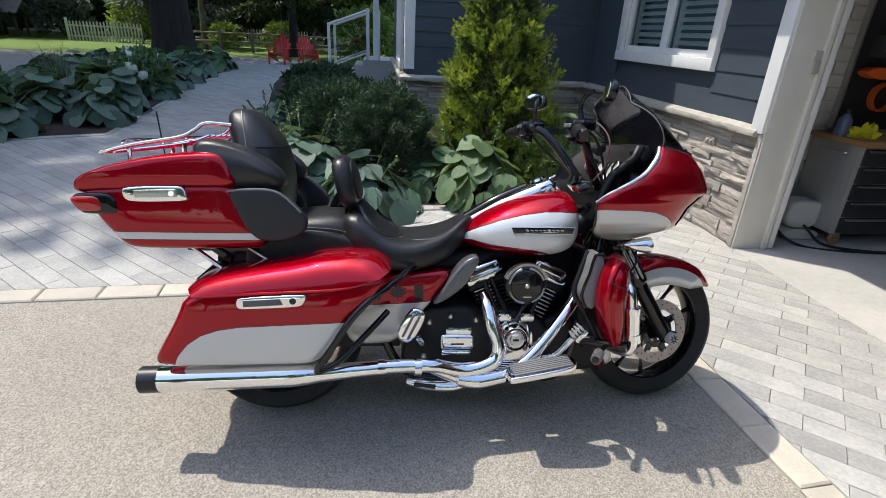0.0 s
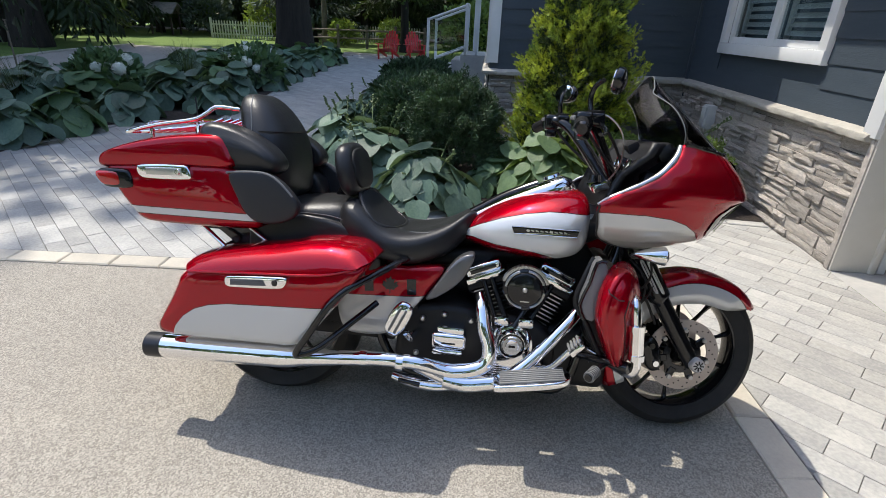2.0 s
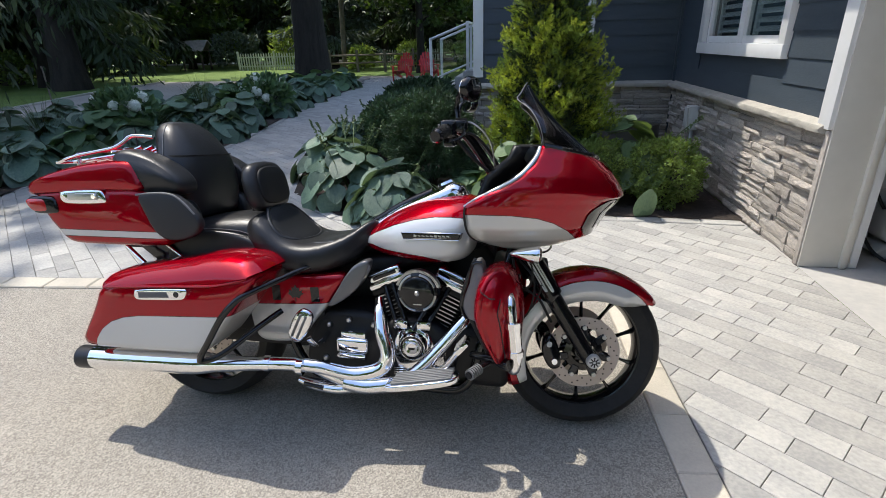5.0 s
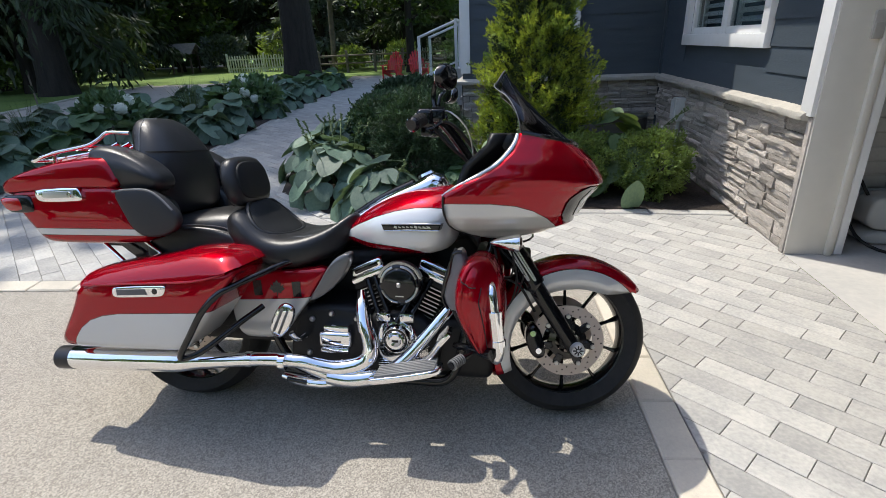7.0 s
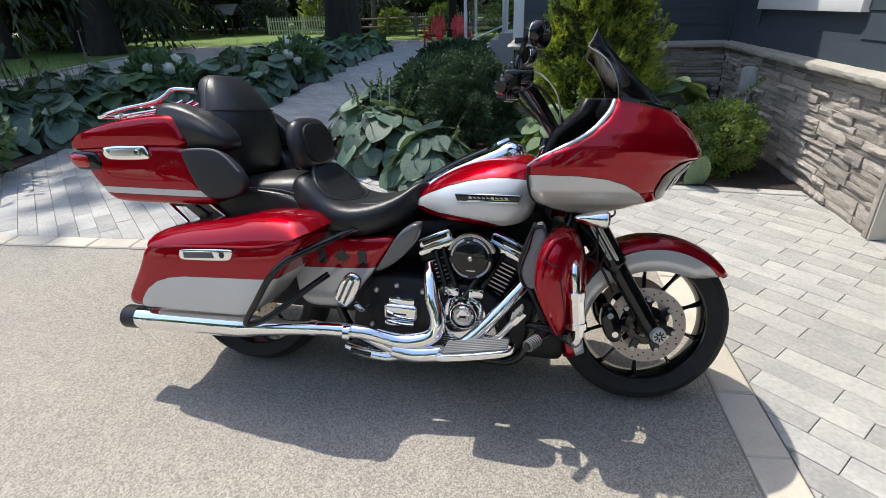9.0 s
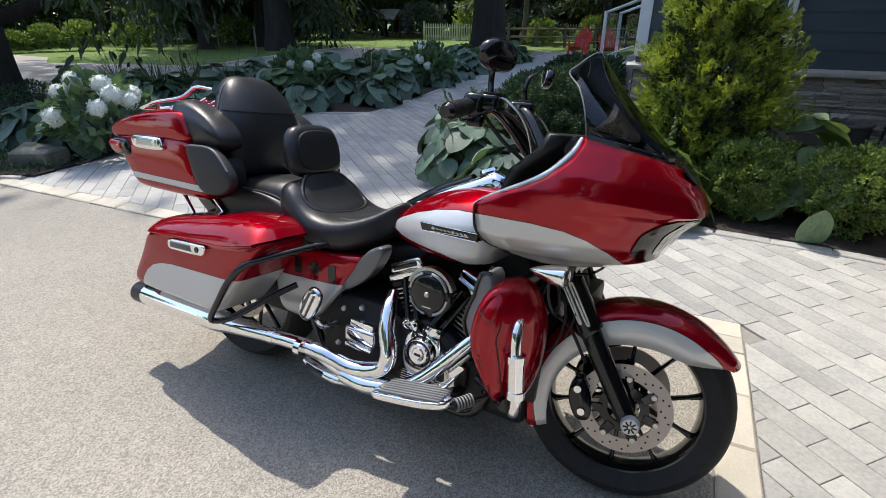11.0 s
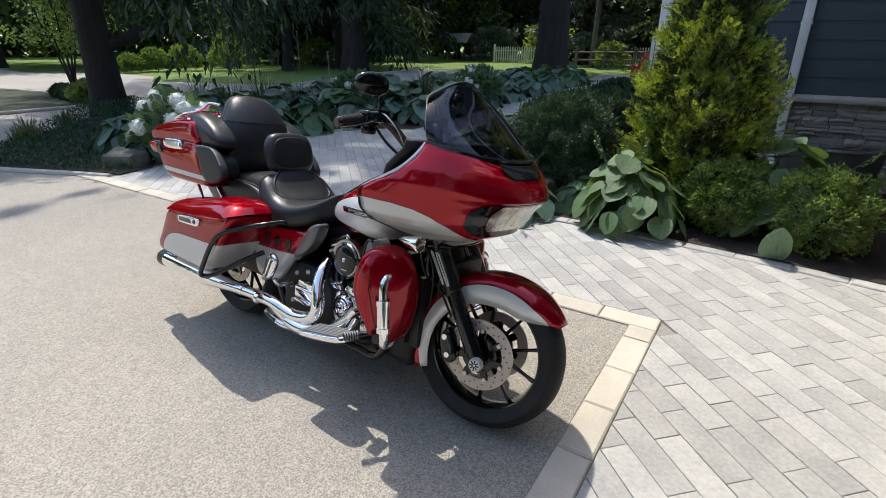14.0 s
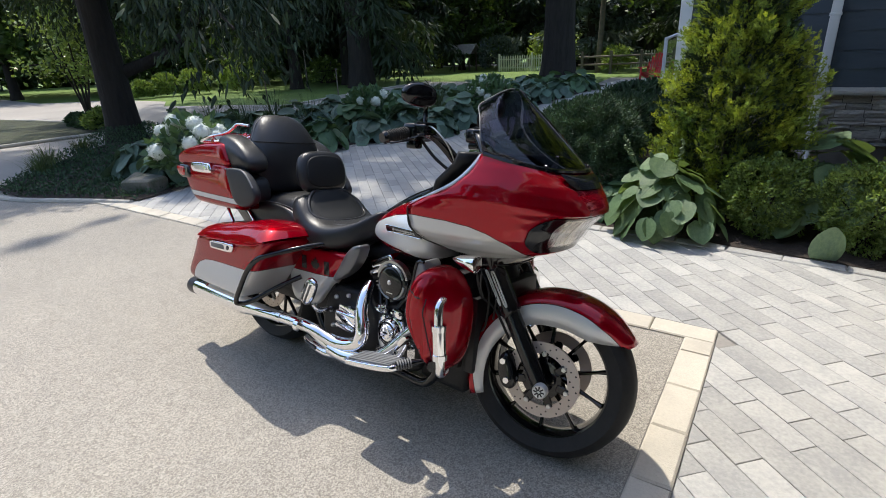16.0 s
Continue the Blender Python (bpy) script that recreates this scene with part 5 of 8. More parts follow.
# seats and backrests
def body(sections, seg=28, ex=2.6, dip=0.0):
    """Padded body from sections (x, y, half width, top, bottom)."""
    rings = []
    for x, y, hw, zt, zb in sections:
        ring = []
        for k in range(seg):
            a = 2 * math.pi * k / seg
            c, s = math.cos(a), math.sin(a)
            yy = hw * math.copysign(abs(c) ** (2 / ex), c)
            zc = zb + (zt - zb) * 0.45
            zz = zc + ((zt - zc) if s > 0 else (zc - zb)) * math.copysign(abs(s) ** (2 / ex), s)
            if s > 0:
                zz -= dip * (1 - (yy / hw) ** 2)
            ring.append(Vector((x, y + yy, zz)))
        rings.append(ring)
    return loft(rings)


def soft(ob, levels=1):
    m = ob.modifiers.new("round", "SUBSURF")
    m.levels = m.render_levels = levels
    return ob


soft(bp("passenger_seat", body([(-0.02, 0, 0.13, 0.775, 0.72), (0.0, 0, 0.165, 0.790, 0.70), (0.08, 0, 0.178, 0.800, 0.69), (0.18, 0, 0.178, 0.814, 0.68), (0.26, 0, 0.172, 0.820, 0.66), (0.31, 0, 0.165, 0.818, 0.65),
                                 (0.335, 0, 0.14, 0.79, 0.66)]), LEATHER, "black leather passenger seat"))
ss = soft(bp("rider_seat", body([(0.275, 0, 0.150, 0.812, 0.70), (0.305, 0, 0.182, 0.838, 0.675), (0.345, 0, 0.200, 0.846, 0.645), (0.385, 0, 0.208, 0.812, 0.618), (0.43, 0, 0.213, 0.765, 0.600), (0.48, 0, 0.213, 0.742, 0.592), (0.53, 0, 0.210, 0.735, 0.588),
                                 (0.59, 0, 0.196, 0.742, 0.592), (0.65, 0, 0.170, 0.758, 0.610), (0.70, 0, 0.136, 0.780, 0.636), (0.735, 0, 0.100, 0.806, 0.672), (0.765, 0, 0.072, 0.822, 0.706), (0.790, 0, 0.040, 0.812, 0.745)], dip=0.02, ex=3.0),
             LEATHER, "black leather bucket rider seat"))
lumbar = soft(bp("bolster", body([(0.325, 0, 0.100, 0.842, 0.72), (0.350, 0, 0.146, 0.848, 0.70), (0.385, 0, 0.160, 0.817, 0.70), (0.425, 0, 0.158, 0.770, 0.69), (0.465, 0, 0.138, 0.744, 0.68), (0.495, 0, 0.10, 0.728, 0.68), (0.51, 0, 0.06, 0.715, 0.68)]), SUEDE, "black stitched lumbar insert"))
SEAT_TOP = BVHTree.FromPolygons([v.co.copy() for ob in (ss, lumbar) for v in ob.data.vertices],
                                [tuple(i + k for i in p.vertices) for ob, k in ((ss, 0), (lumbar, len(ss.data.vertices))) for p in ob.data.polygons])


def on_seat(x, y, lift=0.0):
    """Point on top of the rider seat."""
    q = SEAT_TOP.ray_cast(Vector((x, y, 1.2)), Vector((0, 0, -1)))[0]
    return Vector((x, y, (q.z if q else 0.74) + lift))


OVAL = [on_seat(0.418 + 0.088 * math.cos(a), 0.158 * math.sin(a), -0.003) for a in (2 * math.pi * k / 28 for k in range(29))]
bp("seat_welt", tube(OVAL, 0.0085, 10, 2), LEATHER, "padded roll round the lumbar insert")
for s in (-1, 1):
    bp("stitching", tube([on_seat(x, s * y) for x, y in ((0.50, 0.09), (0.53, 0.115), (0.57, 0.135), (0.61, 0.145), (0.64, 0.145))], 0.0018, 6), PIPING)
    bp("stitching", tube([(0.05, s * 0.178, 0.762), (0.20, s * 0.180, 0.765), (0.30, s * 0.176, 0.752), (0.36, s * 0.185, 0.712), (0.43, s * 0.194, 0.668), (0.48, s * 0.196, 0.645)], 0.0016, 6), PIPING)
part_seam = [Vector((-0.020 + 0.090 * math.cos(a) ** 0.75 if math.cos(a) > 0 else -0.020, 0.183 * math.copysign(abs(math.sin(a)) ** 0.75, math.sin(a)), 1.045)) for a in [radians(-84 + 168 * k / 14) for k in range(15)]]
# rider backrest
br = Matrix.Translation((0.292, 0, 0.918)) @ Matrix.Rotation(radians(-14), 4, "Y") @ Matrix.Diagonal((1.1, 1.22, 1.12, 1))
rb = bp("rider_backrest", at_x(pillow([(-0.105, -0.075), (-0.118, 0.0), (-0.10, 0.075), (-0.05, 0.092), (0.05, 0.092), (0.10, 0.075), (0.118, 0.0), (0.105, -0.075), (0.05, -0.088), (-0.05, -0.088)], -0.03, 0.032, 0.028, 0.010, 4, 5, plane="yz"), br),
        LEATHER, "padded black rider backrest")
part("insert", at_x(pillow([(-0.085, -0.06), (-0.095, 0.0), (-0.08, 0.06), (0.0, 0.072), (0.08, 0.06), (0.095, 0.0), (0.085, -0.06), (0.0, -0.07)], 0.022, 0.0395, 0.006, 0.006, 4, plane="yz"), br), SUEDE, rb)
part("post", tube([(0.275, 0, 0.86), (0.25, 0, 0.80), (0.26, 0, 0.74)], 0.016, 10, flat=1.8), GLOSSBLACK, rb)
# passenger backrest
rings = []
for z, x0, x1, hw in ((0.79, -0.045, 0.075, 0.17), (0.82, -0.055, 0.086, 0.20), (0.90, -0.07, 0.090, 0.205), (0.97, -0.085, 0.086, 0.20), (1.03, -0.105, 0.074, 0.186), (1.06, -0.112, 0.058, 0.174), (1.10, -0.120, 0.034, 0.156), (1.13, -0.124, 0.010, 0.138),
                      (1.152, -0.124, -0.012, 0.118), (1.168, -0.116, -0.034, 0.092), (1.177, -0.100, -0.055, 0.060)):
    rings.append([Vector(((x0 + x1) / 2 + (x1 - x0) / 2 * math.copysign(abs(math.cos(a)) ** 0.75, math.cos(a)), hw * math.copysign(abs(math.sin(a)) ** 0.75, math.sin(a)), z)) for a in (2 * math.pi * k / 28 for k in range(28))])
pb = soft(bp("passenger_backrest", loft(rings), LEATHER, "tall padded black passenger backrest"))
part("cross_seam", tube(part_seam, 0.0025, 6), SUEDE, pb)
for s in (-1, 1):
    bm = pillow([(-0.195, 1.040), (-0.165, 0.975), (-0.140, 0.905), (-0.02, 0.890), (0.095, 0.900), (0.112, 0.945), (0.055, 1.005), (-0.045, 1.055), (-0.155, 1.075)], -0.165, -0.275, 0.050, 0.016, 4, 6, 0.02)
    part("side_bolster", bm if s < 0 else flip(bm), LEATHER, pb)
    t = tube([(-0.065, s * 0.096, 1.166), (-0.050, s * 0.141, 1.125), (-0.035, s * 0.172, 1.062), (-0.030, s * 0.185, 1.03)], 0.0022, 8)
    part("seam", t, PIPING, pb)
    bm = pillow([(-0.070, 0.906), (0.0, 0.915), (0.075, 0.914), (0.120, 0.892), (0.172, 0.842), (0.194, 0.800), (0.165, 0.757), (0.10, 0.735), (0.03, 0.738), (-0.01, 0.775), (-0.04, 0.84)], -0.262, -0.302, 0.012, 0.003, 3)
    inner_pod = pillow([(-0.05, 0.89), (0.05, 0.89), (0.10, 0.84), (0.11, 0.76), (0.03, 0.745), (-0.02, 0.80)], -0.15, -0.27, 0.02, 0, 2)
    bp("pod_core", inner_pod if s < 0 else flip(inner_pod), LEATHER)
    sp = bp("armrest_pod", bm if s < 0 else flip(bm), GREYPANEL, "dark grey speaker pod")
    t = tube([(-0.066, -0.298, 0.904), (0.0, -0.298, 0.911), (0.072, -0.298, 0.910), (0.118, -0.298, 0.888), (0.168, -0.298, 0.838)], 0.004, 8)
    part("edge_welt", t if s < 0 else flip(t), PIPING, sp)

# top case
trunk_lid = [(-0.548, 0.884), (-0.548, 0.918), (-0.522, 0.945), (-0.445, 0.976), (-0.35, 1.002), (-0.25, 1.020), (-0.12, 1.032), (-0.075, 1.020), (-0.052, 0.975), (-0.030, 0.915), (-0.15, 0.914), (-0.30, 0.906), (-0.45, 0.892)]
TRUNKP = paint("trunk_paint", low=[(-0.6, 0.736), (0.1, 0.740)], high=[(-0.6, 0.762), (0.1, 0.766)])
lid = pillow(trunk_lid, 0.303, -0.303, 0.035, 0.004, 2, 6)
tl = bp("top_case_lid", lid, RED, "red top case lid")
bodyo = [(-0.532, 0.912), (-0.512, 0.862), (-0.485, 0.805), (-0.445, 0.755), (-0.410, 0.712), (-0.36, 0.702), (-0.18, 0.703), (-0.02, 0.706), (0.060, 0.715), (0.005, 0.82), (-0.045, 0.935), (-0.15, 0.932), (-0.30, 0.926), (-0.45, 0.918)]
tb = bp("top_case", pillow(bodyo, 0.295, -0.295, 0.035, 0.004, 3, 6), TRUNKP, "red top case with silver stripe")

for s in (-1, 1):
    bm = pillow([(-0.386, 0.872), (-0.392, 0.900), (-0.380, 0.912), (-0.215, 0.920), (-0.198, 0.912), (-0.186, 0.876), (-0.20, 0.868), (-0.36, 0.862)], -0.285, -0.309, 0.006, 0.002, 2)
    part("latch", bm if s < 0 else flip(bm), CHROME, tl, "chrome latch")
    bm = pillow([(-0.352, 0.878), (-0.352, 0.902), (-0.222, 0.908), (-0.218, 0.882)], -0.306, -0.3125, 0.002, 0, 0)
    part("latch_insert", bm if s < 0 else flip(bm), SATIN, tl)
    bm = disc(-0.236, -0.312, 0.894, [(0.0, 0.003), (0.009, 0.003), (0.011, 0.0)], 16)
    part("lock", bm if s < 0 else flip(bm), CHROME, tl)
    bm = pillow([(-0.552, 0.882), (-0.50, 0.890), (-0.435, 0.890), (-0.420, 0.878), (-0.408, 0.835), (-0.420, 0.822), (-0.50, 0.820), (-0.528, 0.826)], -0.22, -0.306, 0.010, 0.002, 2)
    part("lamp_surround", bm if s < 0 else flip(bm), GLOSSBLACK, tb)
    bm = pillow([(-0.556, 0.874), (-0.52, 0.880), (-0.470, 0.880), (-0.458, 0.870), (-0.452, 0.840), (-0.462, 0.830), (-0.51, 0.828), (-0.532, 0.834)], -0.19, -0.3095, 0.008, 0.002, 2)
    part("tail_lens", bm if s < 0 else flip(bm), LENS, tb, "red wrap-around tail lens")
    for a, b in (((-0.262, s * 0.195, 0.722), (-0.095, s * 0.236, 0.608)), ((-0.085, s * 0.185, 0.724), (0.060, s * 0.205, 0.630))):
        bp("case_strut", tube([a, b], 0.0085, 12), CHROME, "chrome top case strut")
for s in (-1, 1):
    bm = pillow([(-0.225, 0.715), (0.02, 0.715), (0.10, 0.62), (-0.08, 0.605)], -0.165, -0.175, 0.003, 0, 0)
    bp("case_bracket", bm if s < 0 else flip(bm), GLOSSBLACK, "black bracket under the top case")
bp("case_base", box(-0.12, 0, 0.69, 0.30, 0.30, 0.05, 0.015), ENGINE)
rk = bp("luggage_rack", tube([(-0.085, -0.155, 1.115), (-0.165, -0.170, 1.118), (-0.20, -0.178, 1.095), (-0.245, -0.19, 1.070), (-0.38, -0.205, 1.043), (-0.49, -0.19, 1.016), (-0.505, -0.15, 1.012), (-0.505, 0.15, 1.012),
                            (-0.49, 0.19, 1.016), (-0.38, 0.205, 1.043), (-0.245, 0.19, 1.070), (-0.20, 0.178, 1.095), (-0.165, 0.170, 1.118), (-0.085, 0.155, 1.115)], 0.0075, 10), CHROME, "chrome luggage rack")
for yy in (-0.12, -0.06, 0.0, 0.06, 0.12):
    part("bar", tube([(-0.505, yy, 1.012), (-0.43, yy, 1.022), (-0.25, yy, 1.050), (-0.17, yy, 1.078)], 0.0055, 8), CHROME, rk)
part("bar", tube([(-0.245, -0.19, 1.068), (-0.245, 0.19, 1.068)], 0.0055, 8), CHROME, rk)
for x in (-0.42, -0.24):
    for yy in (-0.17, 0.17):
        part("foot", tube([(x, yy, 1.05 if x > -0.3 else 1.028), (x, yy, 0.985 if x > -0.3 else 0.96)], 0.008, 8), CHROME, rk)
part("antenna", tube([(-0.47, 0.22, 0.95), (-0.50, 0.235, 1.16)], 0.003, 6), PLASTIC, rk, "short black aerial")
part("rear_loop", tube([(-0.44, -0.14, 1.022), (-0.452, -0.13, 1.050), (-0.452, 0.13, 1.050), (-0.44, 0.14, 1.022)], 0.005, 8), CHROME, rk)

# saddlebags
BAGP = paint("saddlebag_paint", high=[(-0.33, 0.31), (-0.245, 0.318), (-0.225, 0.365), (-0.19, 0.408), (-0.145, 0.440), (-0.09, 0.460), (-0.02, 0.472), (0.15, 0.484), (0.40, 0.500), (0.6, 0.51)])
bag_body = [(-0.190, 0.585), (-0.235, 0.48), (-0.290, 0.385), (-0.312, 0.340), (-0.285, 0.318), (-0.10, 0.322), (0.10, 0.330), (0.21, 0.334), (0.25, 0.362), (0.35, 0.490), (0.455, 0.628), (0.450, 0.655), (0.36, 0.636), (0.25, 0.618), (0.05, 0.604)]
def dome_lid():
    """Saddlebag lid: a low dome over the seam line, highest inboard of its outer edge."""
    xs = [-0.195 + 0.665 * k / 30 for k in range(31)]

    def along(t, x):
        for a, b in zip(t, t[1:]):
            if a[0] <= x <= b[0] + 1e-9:
                return a[1] + (b[1] - a[1]) * (x - a[0]) / (b[0] - a[0])
        return t[-1][1]
    seam = [(-0.195, 0.568), (0.05, 0.588), (0.25, 0.602), (0.36, 0.620), (0.47, 0.645)]
    crest = [(-0.195, 0.590), (-0.18, 0.606), (-0.15, 0.620), (-0.10, 0.636), (0.0, 0.656), (0.14, 0.680), (0.24, 0.702), (0.33, 0.711), (0.40, 0.706), (0.44, 0.692), (0.47, 0.660)]
    rings = []
    for y, h in ((-0.165, 0.0), (-0.167, 0.5), (-0.18, 0.85), (-0.23, 0.98), (-0.29, 1.0), (-0.335, 0.95), (-0.365, 0.84), (-0.390, 0.62), (-0.405, 0.38), (-0.4135, 0.16), (-0.416, 0.0)):
        f = 1 - 0.10 * max(0, (abs(y) - 0.34) / 0.076) ** 2
        rings.append([Vector((0.12 + (x - 0.12) * f, y, along(seam, x) + (along(crest, x) - along(seam, x)) * h)) for x in xs])
    bm = loft(rings, closed=False)
    bmesh.ops.holes_fill(bm, edges=bm.edges[:])
    bmesh.ops.recalc_face_normals(bm, faces=bm.faces)
    return bm


def tapered(bm):
    """Draws the tail of a saddlebag in towards the wheel."""
    for v in bm.verts:
        v.co.y *= 1.028 - 0.113 * (0.45 - v.co.x)
    return bm


for s in (-1, 1):
    bm = pillow(bag_body, -0.17, -0.408, 0.035, 0.006, 2, 6)
    tapered(bm)
    bb = bp("saddlebag", bm if s < 0 else flip(bm), BAGP, "red and silver hard saddlebag")
    bm = tapered(dome_lid())
    if s > 0:
        at_x(bm, Matrix.Translation((0, 0, 0.575)) @ Matrix.Diagonal((1, 1, 0.62, 1)) @ Matrix.Translation((0, 0, -0.60)))
    bl = part("bag_lid", bm if s < 0 else flip(bm), RED, bb, "red saddlebag lid")
    bm = tube([(-0.160, -0.4135, 0.572), (0.05, -0.416, 0.589), (0.25, -0.416, 0.603), (0.34, -0.414, 0.616), (0.43, -0.405, 0.640)], 0.0045, 8)
    tapered(bm)
    part("lid_rim", bm if s < 0 else flip(bm), RED, bl)
    bm = pillow([(-0.022, 0.526), (-0.024, 0.556), (-0.012, 0.567), (0.185, 0.582), (0.203, 0.578), (0.193, 0.548), (0.175, 0.538), (0.02, 0.527)], -0.395, -0.4245, 0.006, 0.001, 2)
    tapered(at_x(bm, pose(0, 0, 0.010)))
    part("latch", bm if s < 0 else flip(bm), CHROME, bb, "chrome saddlebag latch")
    bm = pillow([(0.0, 0.536), (0.0, 0.558), (0.118, 0.567), (0.128, 0.546)], -0.414, -0.4275, 0.002, 0, 0)
    tapered(at_x(bm, pose(0, 0, 0.010)))
    part("latch_insert", bm if s < 0 else flip(bm), surface("latch_grey", (0.09, 0.09, 0.095), 0.35) if s < 0 else SATIN, bb)
    bm = tapered(disc(0.158, -0.4255, 0.569, [(0.0, 0.003), (0.009, 0.003), (0.011, 0.0)], 16))
    part("lock", bm if s < 0 else flip(bm), GLOSSBLACK, bb)
    bm = tube([(0.62, -0.08, 0.640), (0.55, -0.20, 0.632), (0.50, -0.30, 0.615), (0.44, -0.385, 0.590), (0.395, -0.420, 0.565), (0.34, -0.435, 0.505), (0.28, -0.436, 0.41), (0.235, -0.430, 0.338), (0.240, -0.415, 0.322), (0.30, -0.39, 0.345), (0.40, -0.31, 0.425), (0.46, -0.24, 0.47)], 0.0115, 12)
    bp("saddlebag_guard", bm if s < 0 else flip(bm), GLOSSBLACK, "gloss black saddlebag guard rail")

# side covers, rear fender, deflectors
COVP = paint("cover_paint", high=[(0.25, 0.470), (0.55, 0.487), (0.70, 0.50)])
for s in (-1, 1):
    bm = pillow([(0.31, 0.575), (0.45, 0.592), (0.60, 0.604), (0.70, 0.612), (0.665, 0.545), (0.61, 0.47), (0.56, 0.41), (0.515, 0.345), (0.47, 0.318), (0.38, 0.312), (0.325, 0.318), (0.300, 0.36), (0.288, 0.43), (0.28, 0.50)], -0.12, -0.185, 0.02, 0.006, 3)
    sc = bp("side_cover", bm if s < 0 else flip(bm), COVP, "red and silver side cover")
    if s < 0:
        for x in (0.415, 0.575):
            part("decal_bar", at_x(box(0, 0, 0, 0.034, 0.002, 0.060), Matrix.Translation((x, -0.1915, 0.525)) @ Matrix.Rotation(radians(-4), 4, "Y")), GLOSSBLACK, sc, "black flag decal")
        leaf = [(0, 0.034), (0.007, 0.020), (0.016, 0.024), (0.014, 0.008), (0.028, 0.014), (0.025, 0.004), (0.032, -0.002), (0.016, -0.014), (0.017, -0.020), (0.002, -0.017), (0.002, -0.034)]
        leaf = leaf + [(-x, z) for x, z in leaf[::-1]]
        bm = bmesh.new()
        bm.faces.new([bm.verts.new((0.495 + x, -0.1925, 0.527 + z)) for x, z in leaf[::-1]])
        r = bmesh.ops.extrude_face_region(bm, geom=bm.faces[:])
        bmesh.ops.translate(bm, vec=(0, 0.002, 0), verts=[v for v in r["geom"] if isinstance(v, bmesh.types.BMVert)])
        part("decal_leaf", bm, GLOSSBLACK, sc, smooth=False)
    bm = pillow([(0.800, 0.668), (0.775, 0.672), (0.735, 0.650), (0.70, 0.605), (0.665, 0.545), (0.625, 0.490), (0.640, 0.482), (0.69, 0.510), (0.75, 0.560), (0.785, 0.620)], -0.14, -0.205, 0.010, 0.004, 3)
    bp("air_deflector", bm if s < 0 else flip(bm), GREYP, "grey air deflector wing")
rings = []
for k in range(25):
    th = radians(40 + 95 * k / 24)
    rings.append([Vector((0.345 * math.cos(th) - 0.01, y, 0.315 + r * math.sin(th))) for y, r in ((-0.13, 0.24), (-0.13, 0.31), (-0.11, 0.335), (0, 0.345), (0.11, 0.335), (0.13, 0.31), (0.13, 0.24))])
bp("rear_fender", loft(rings, closed=False), GLOSSBLACK, "black rear fender")
bp("seat_pan", box(0.22, 0, 0.655, 0.56, 0.27, 0.07, 0.02), PLASTIC)
bp("seat_skirt", pillow([(-0.06, 0.58), (-0.05, 0.70), (-0.03, 0.765), (0.12, 0.762), (0.26, 0.752), (0.36, 0.715), (0.45, 0.64), (0.46, 0.56), (0.30, 0.54), (0.05, 0.55)], 0.178, -0.186, 0.02, 0.004, 2), LEATHER, "black leather skirt below the passenger seat")

# fairing
def fairing_edges(z):
    def lerp(t):
        for a, b in zip(t, t[1:]):
            if a[0] <= z <= b[0] + 1e-9:
                f = (z - a[0]) / (b[0] - a[0])
                f = f * f * (3 - 2 * f) * 0.35 + f * 0.65
                return a[1] + (b[1] - a[1]) * f
        return t[-1][1] if z > t[-1][0] else t[0][1]
    front = lerp([(0.738, 1.46), (0.755, 1.53), (0.785, 1.600), (0.81, 1.606), (0.865, 1.632), (0.915, 1.672), (0.932, 1.702), (0.945, 1.701), (0.98, 1.686), (1.02, 1.664), (1.07, 1.628), (1.095, 1.606)])
    rear = lerp([(0.738, 1.30), (0.755, 1.235), (0.785, 1.188), (0.82, 1.174), (0.89, 1.165), (0.905, 1.172), (0.93, 1.215), (0.963, 1.290), (1.00, 1.346), (1.045, 1.388), (1.07, 1.400), (1.095, 1.406)])
    half = lerp([(0.738, 0.180), (0.755, 0.214), (0.785, 0.272), (0.81, 0.308), (0.83, 0.328), (0.90, 0.345), (0.95, 0.338), (1.00, 0.322), (1.05, 0.300), (1.095, 0.280)])
    return front, rear, half


def fairing_point(z, u, grow=0.0):
    """Point of the fairing skin: u from -1 (right rear edge) over the nose to 1."""
    f, r, h = fairing_edges(z)
    a = abs(u)
    ph = a * math.pi / 2
    ex_c, ex_s = 0.92, 0.74
    x = r + (f - r + grow) * (math.cos(ph) ** ex_c)
    y = (h + grow) * (math.sin(ph) ** ex_s)
    k = (z - 0.738) / 0.357
    return Vector((x, math.copysign(y, u), z - 0.050 * math.cos(ph) ** 2 * max(0.0, k) ** 3.2))


FAIRP = paint("fairing_paint", high=[(1.10, 0.872), (1.20, 0.876), (1.32, 0.875), (1.40, 0.866), (1.455, 0.848), (1.50, 0.820), (1.53, 0.788), (1.552, 0.752), (1.565, 0.70), (1.75, 0.70)])
ZS = [0.738 + (1.095 - 0.738) * k / 44 for k in range(45)]
US = [-1 + 2 * k / 60 for k in range(61)]
fair = bp("fairing", loft([[fairing_point(z, u) for u in US] for z in ZS], closed=False), FAIRP, "red and silver frame-mounted fairing")
so = fair.modifiers.new("thick", "SOLIDIFY")
so.thickness, so.offset = 0.006, -1
inner = bp("fairing_inner", loft([[fairing_point(z, u * 0.995, -0.012) for u in US] for z in ZS], closed=False), PLASTIC, "black inner fairing")
under = [[fairing_point(0.739, u) for u in US], [Vector((fairing_point(0.739, u).x * 0.7 + 1.36 * 0.3, fairing_point(0.739, u).y * 0.6, 0.745)) for u in US]]
bp("fairing_floor", loft(under, closed=False), PLASTIC)
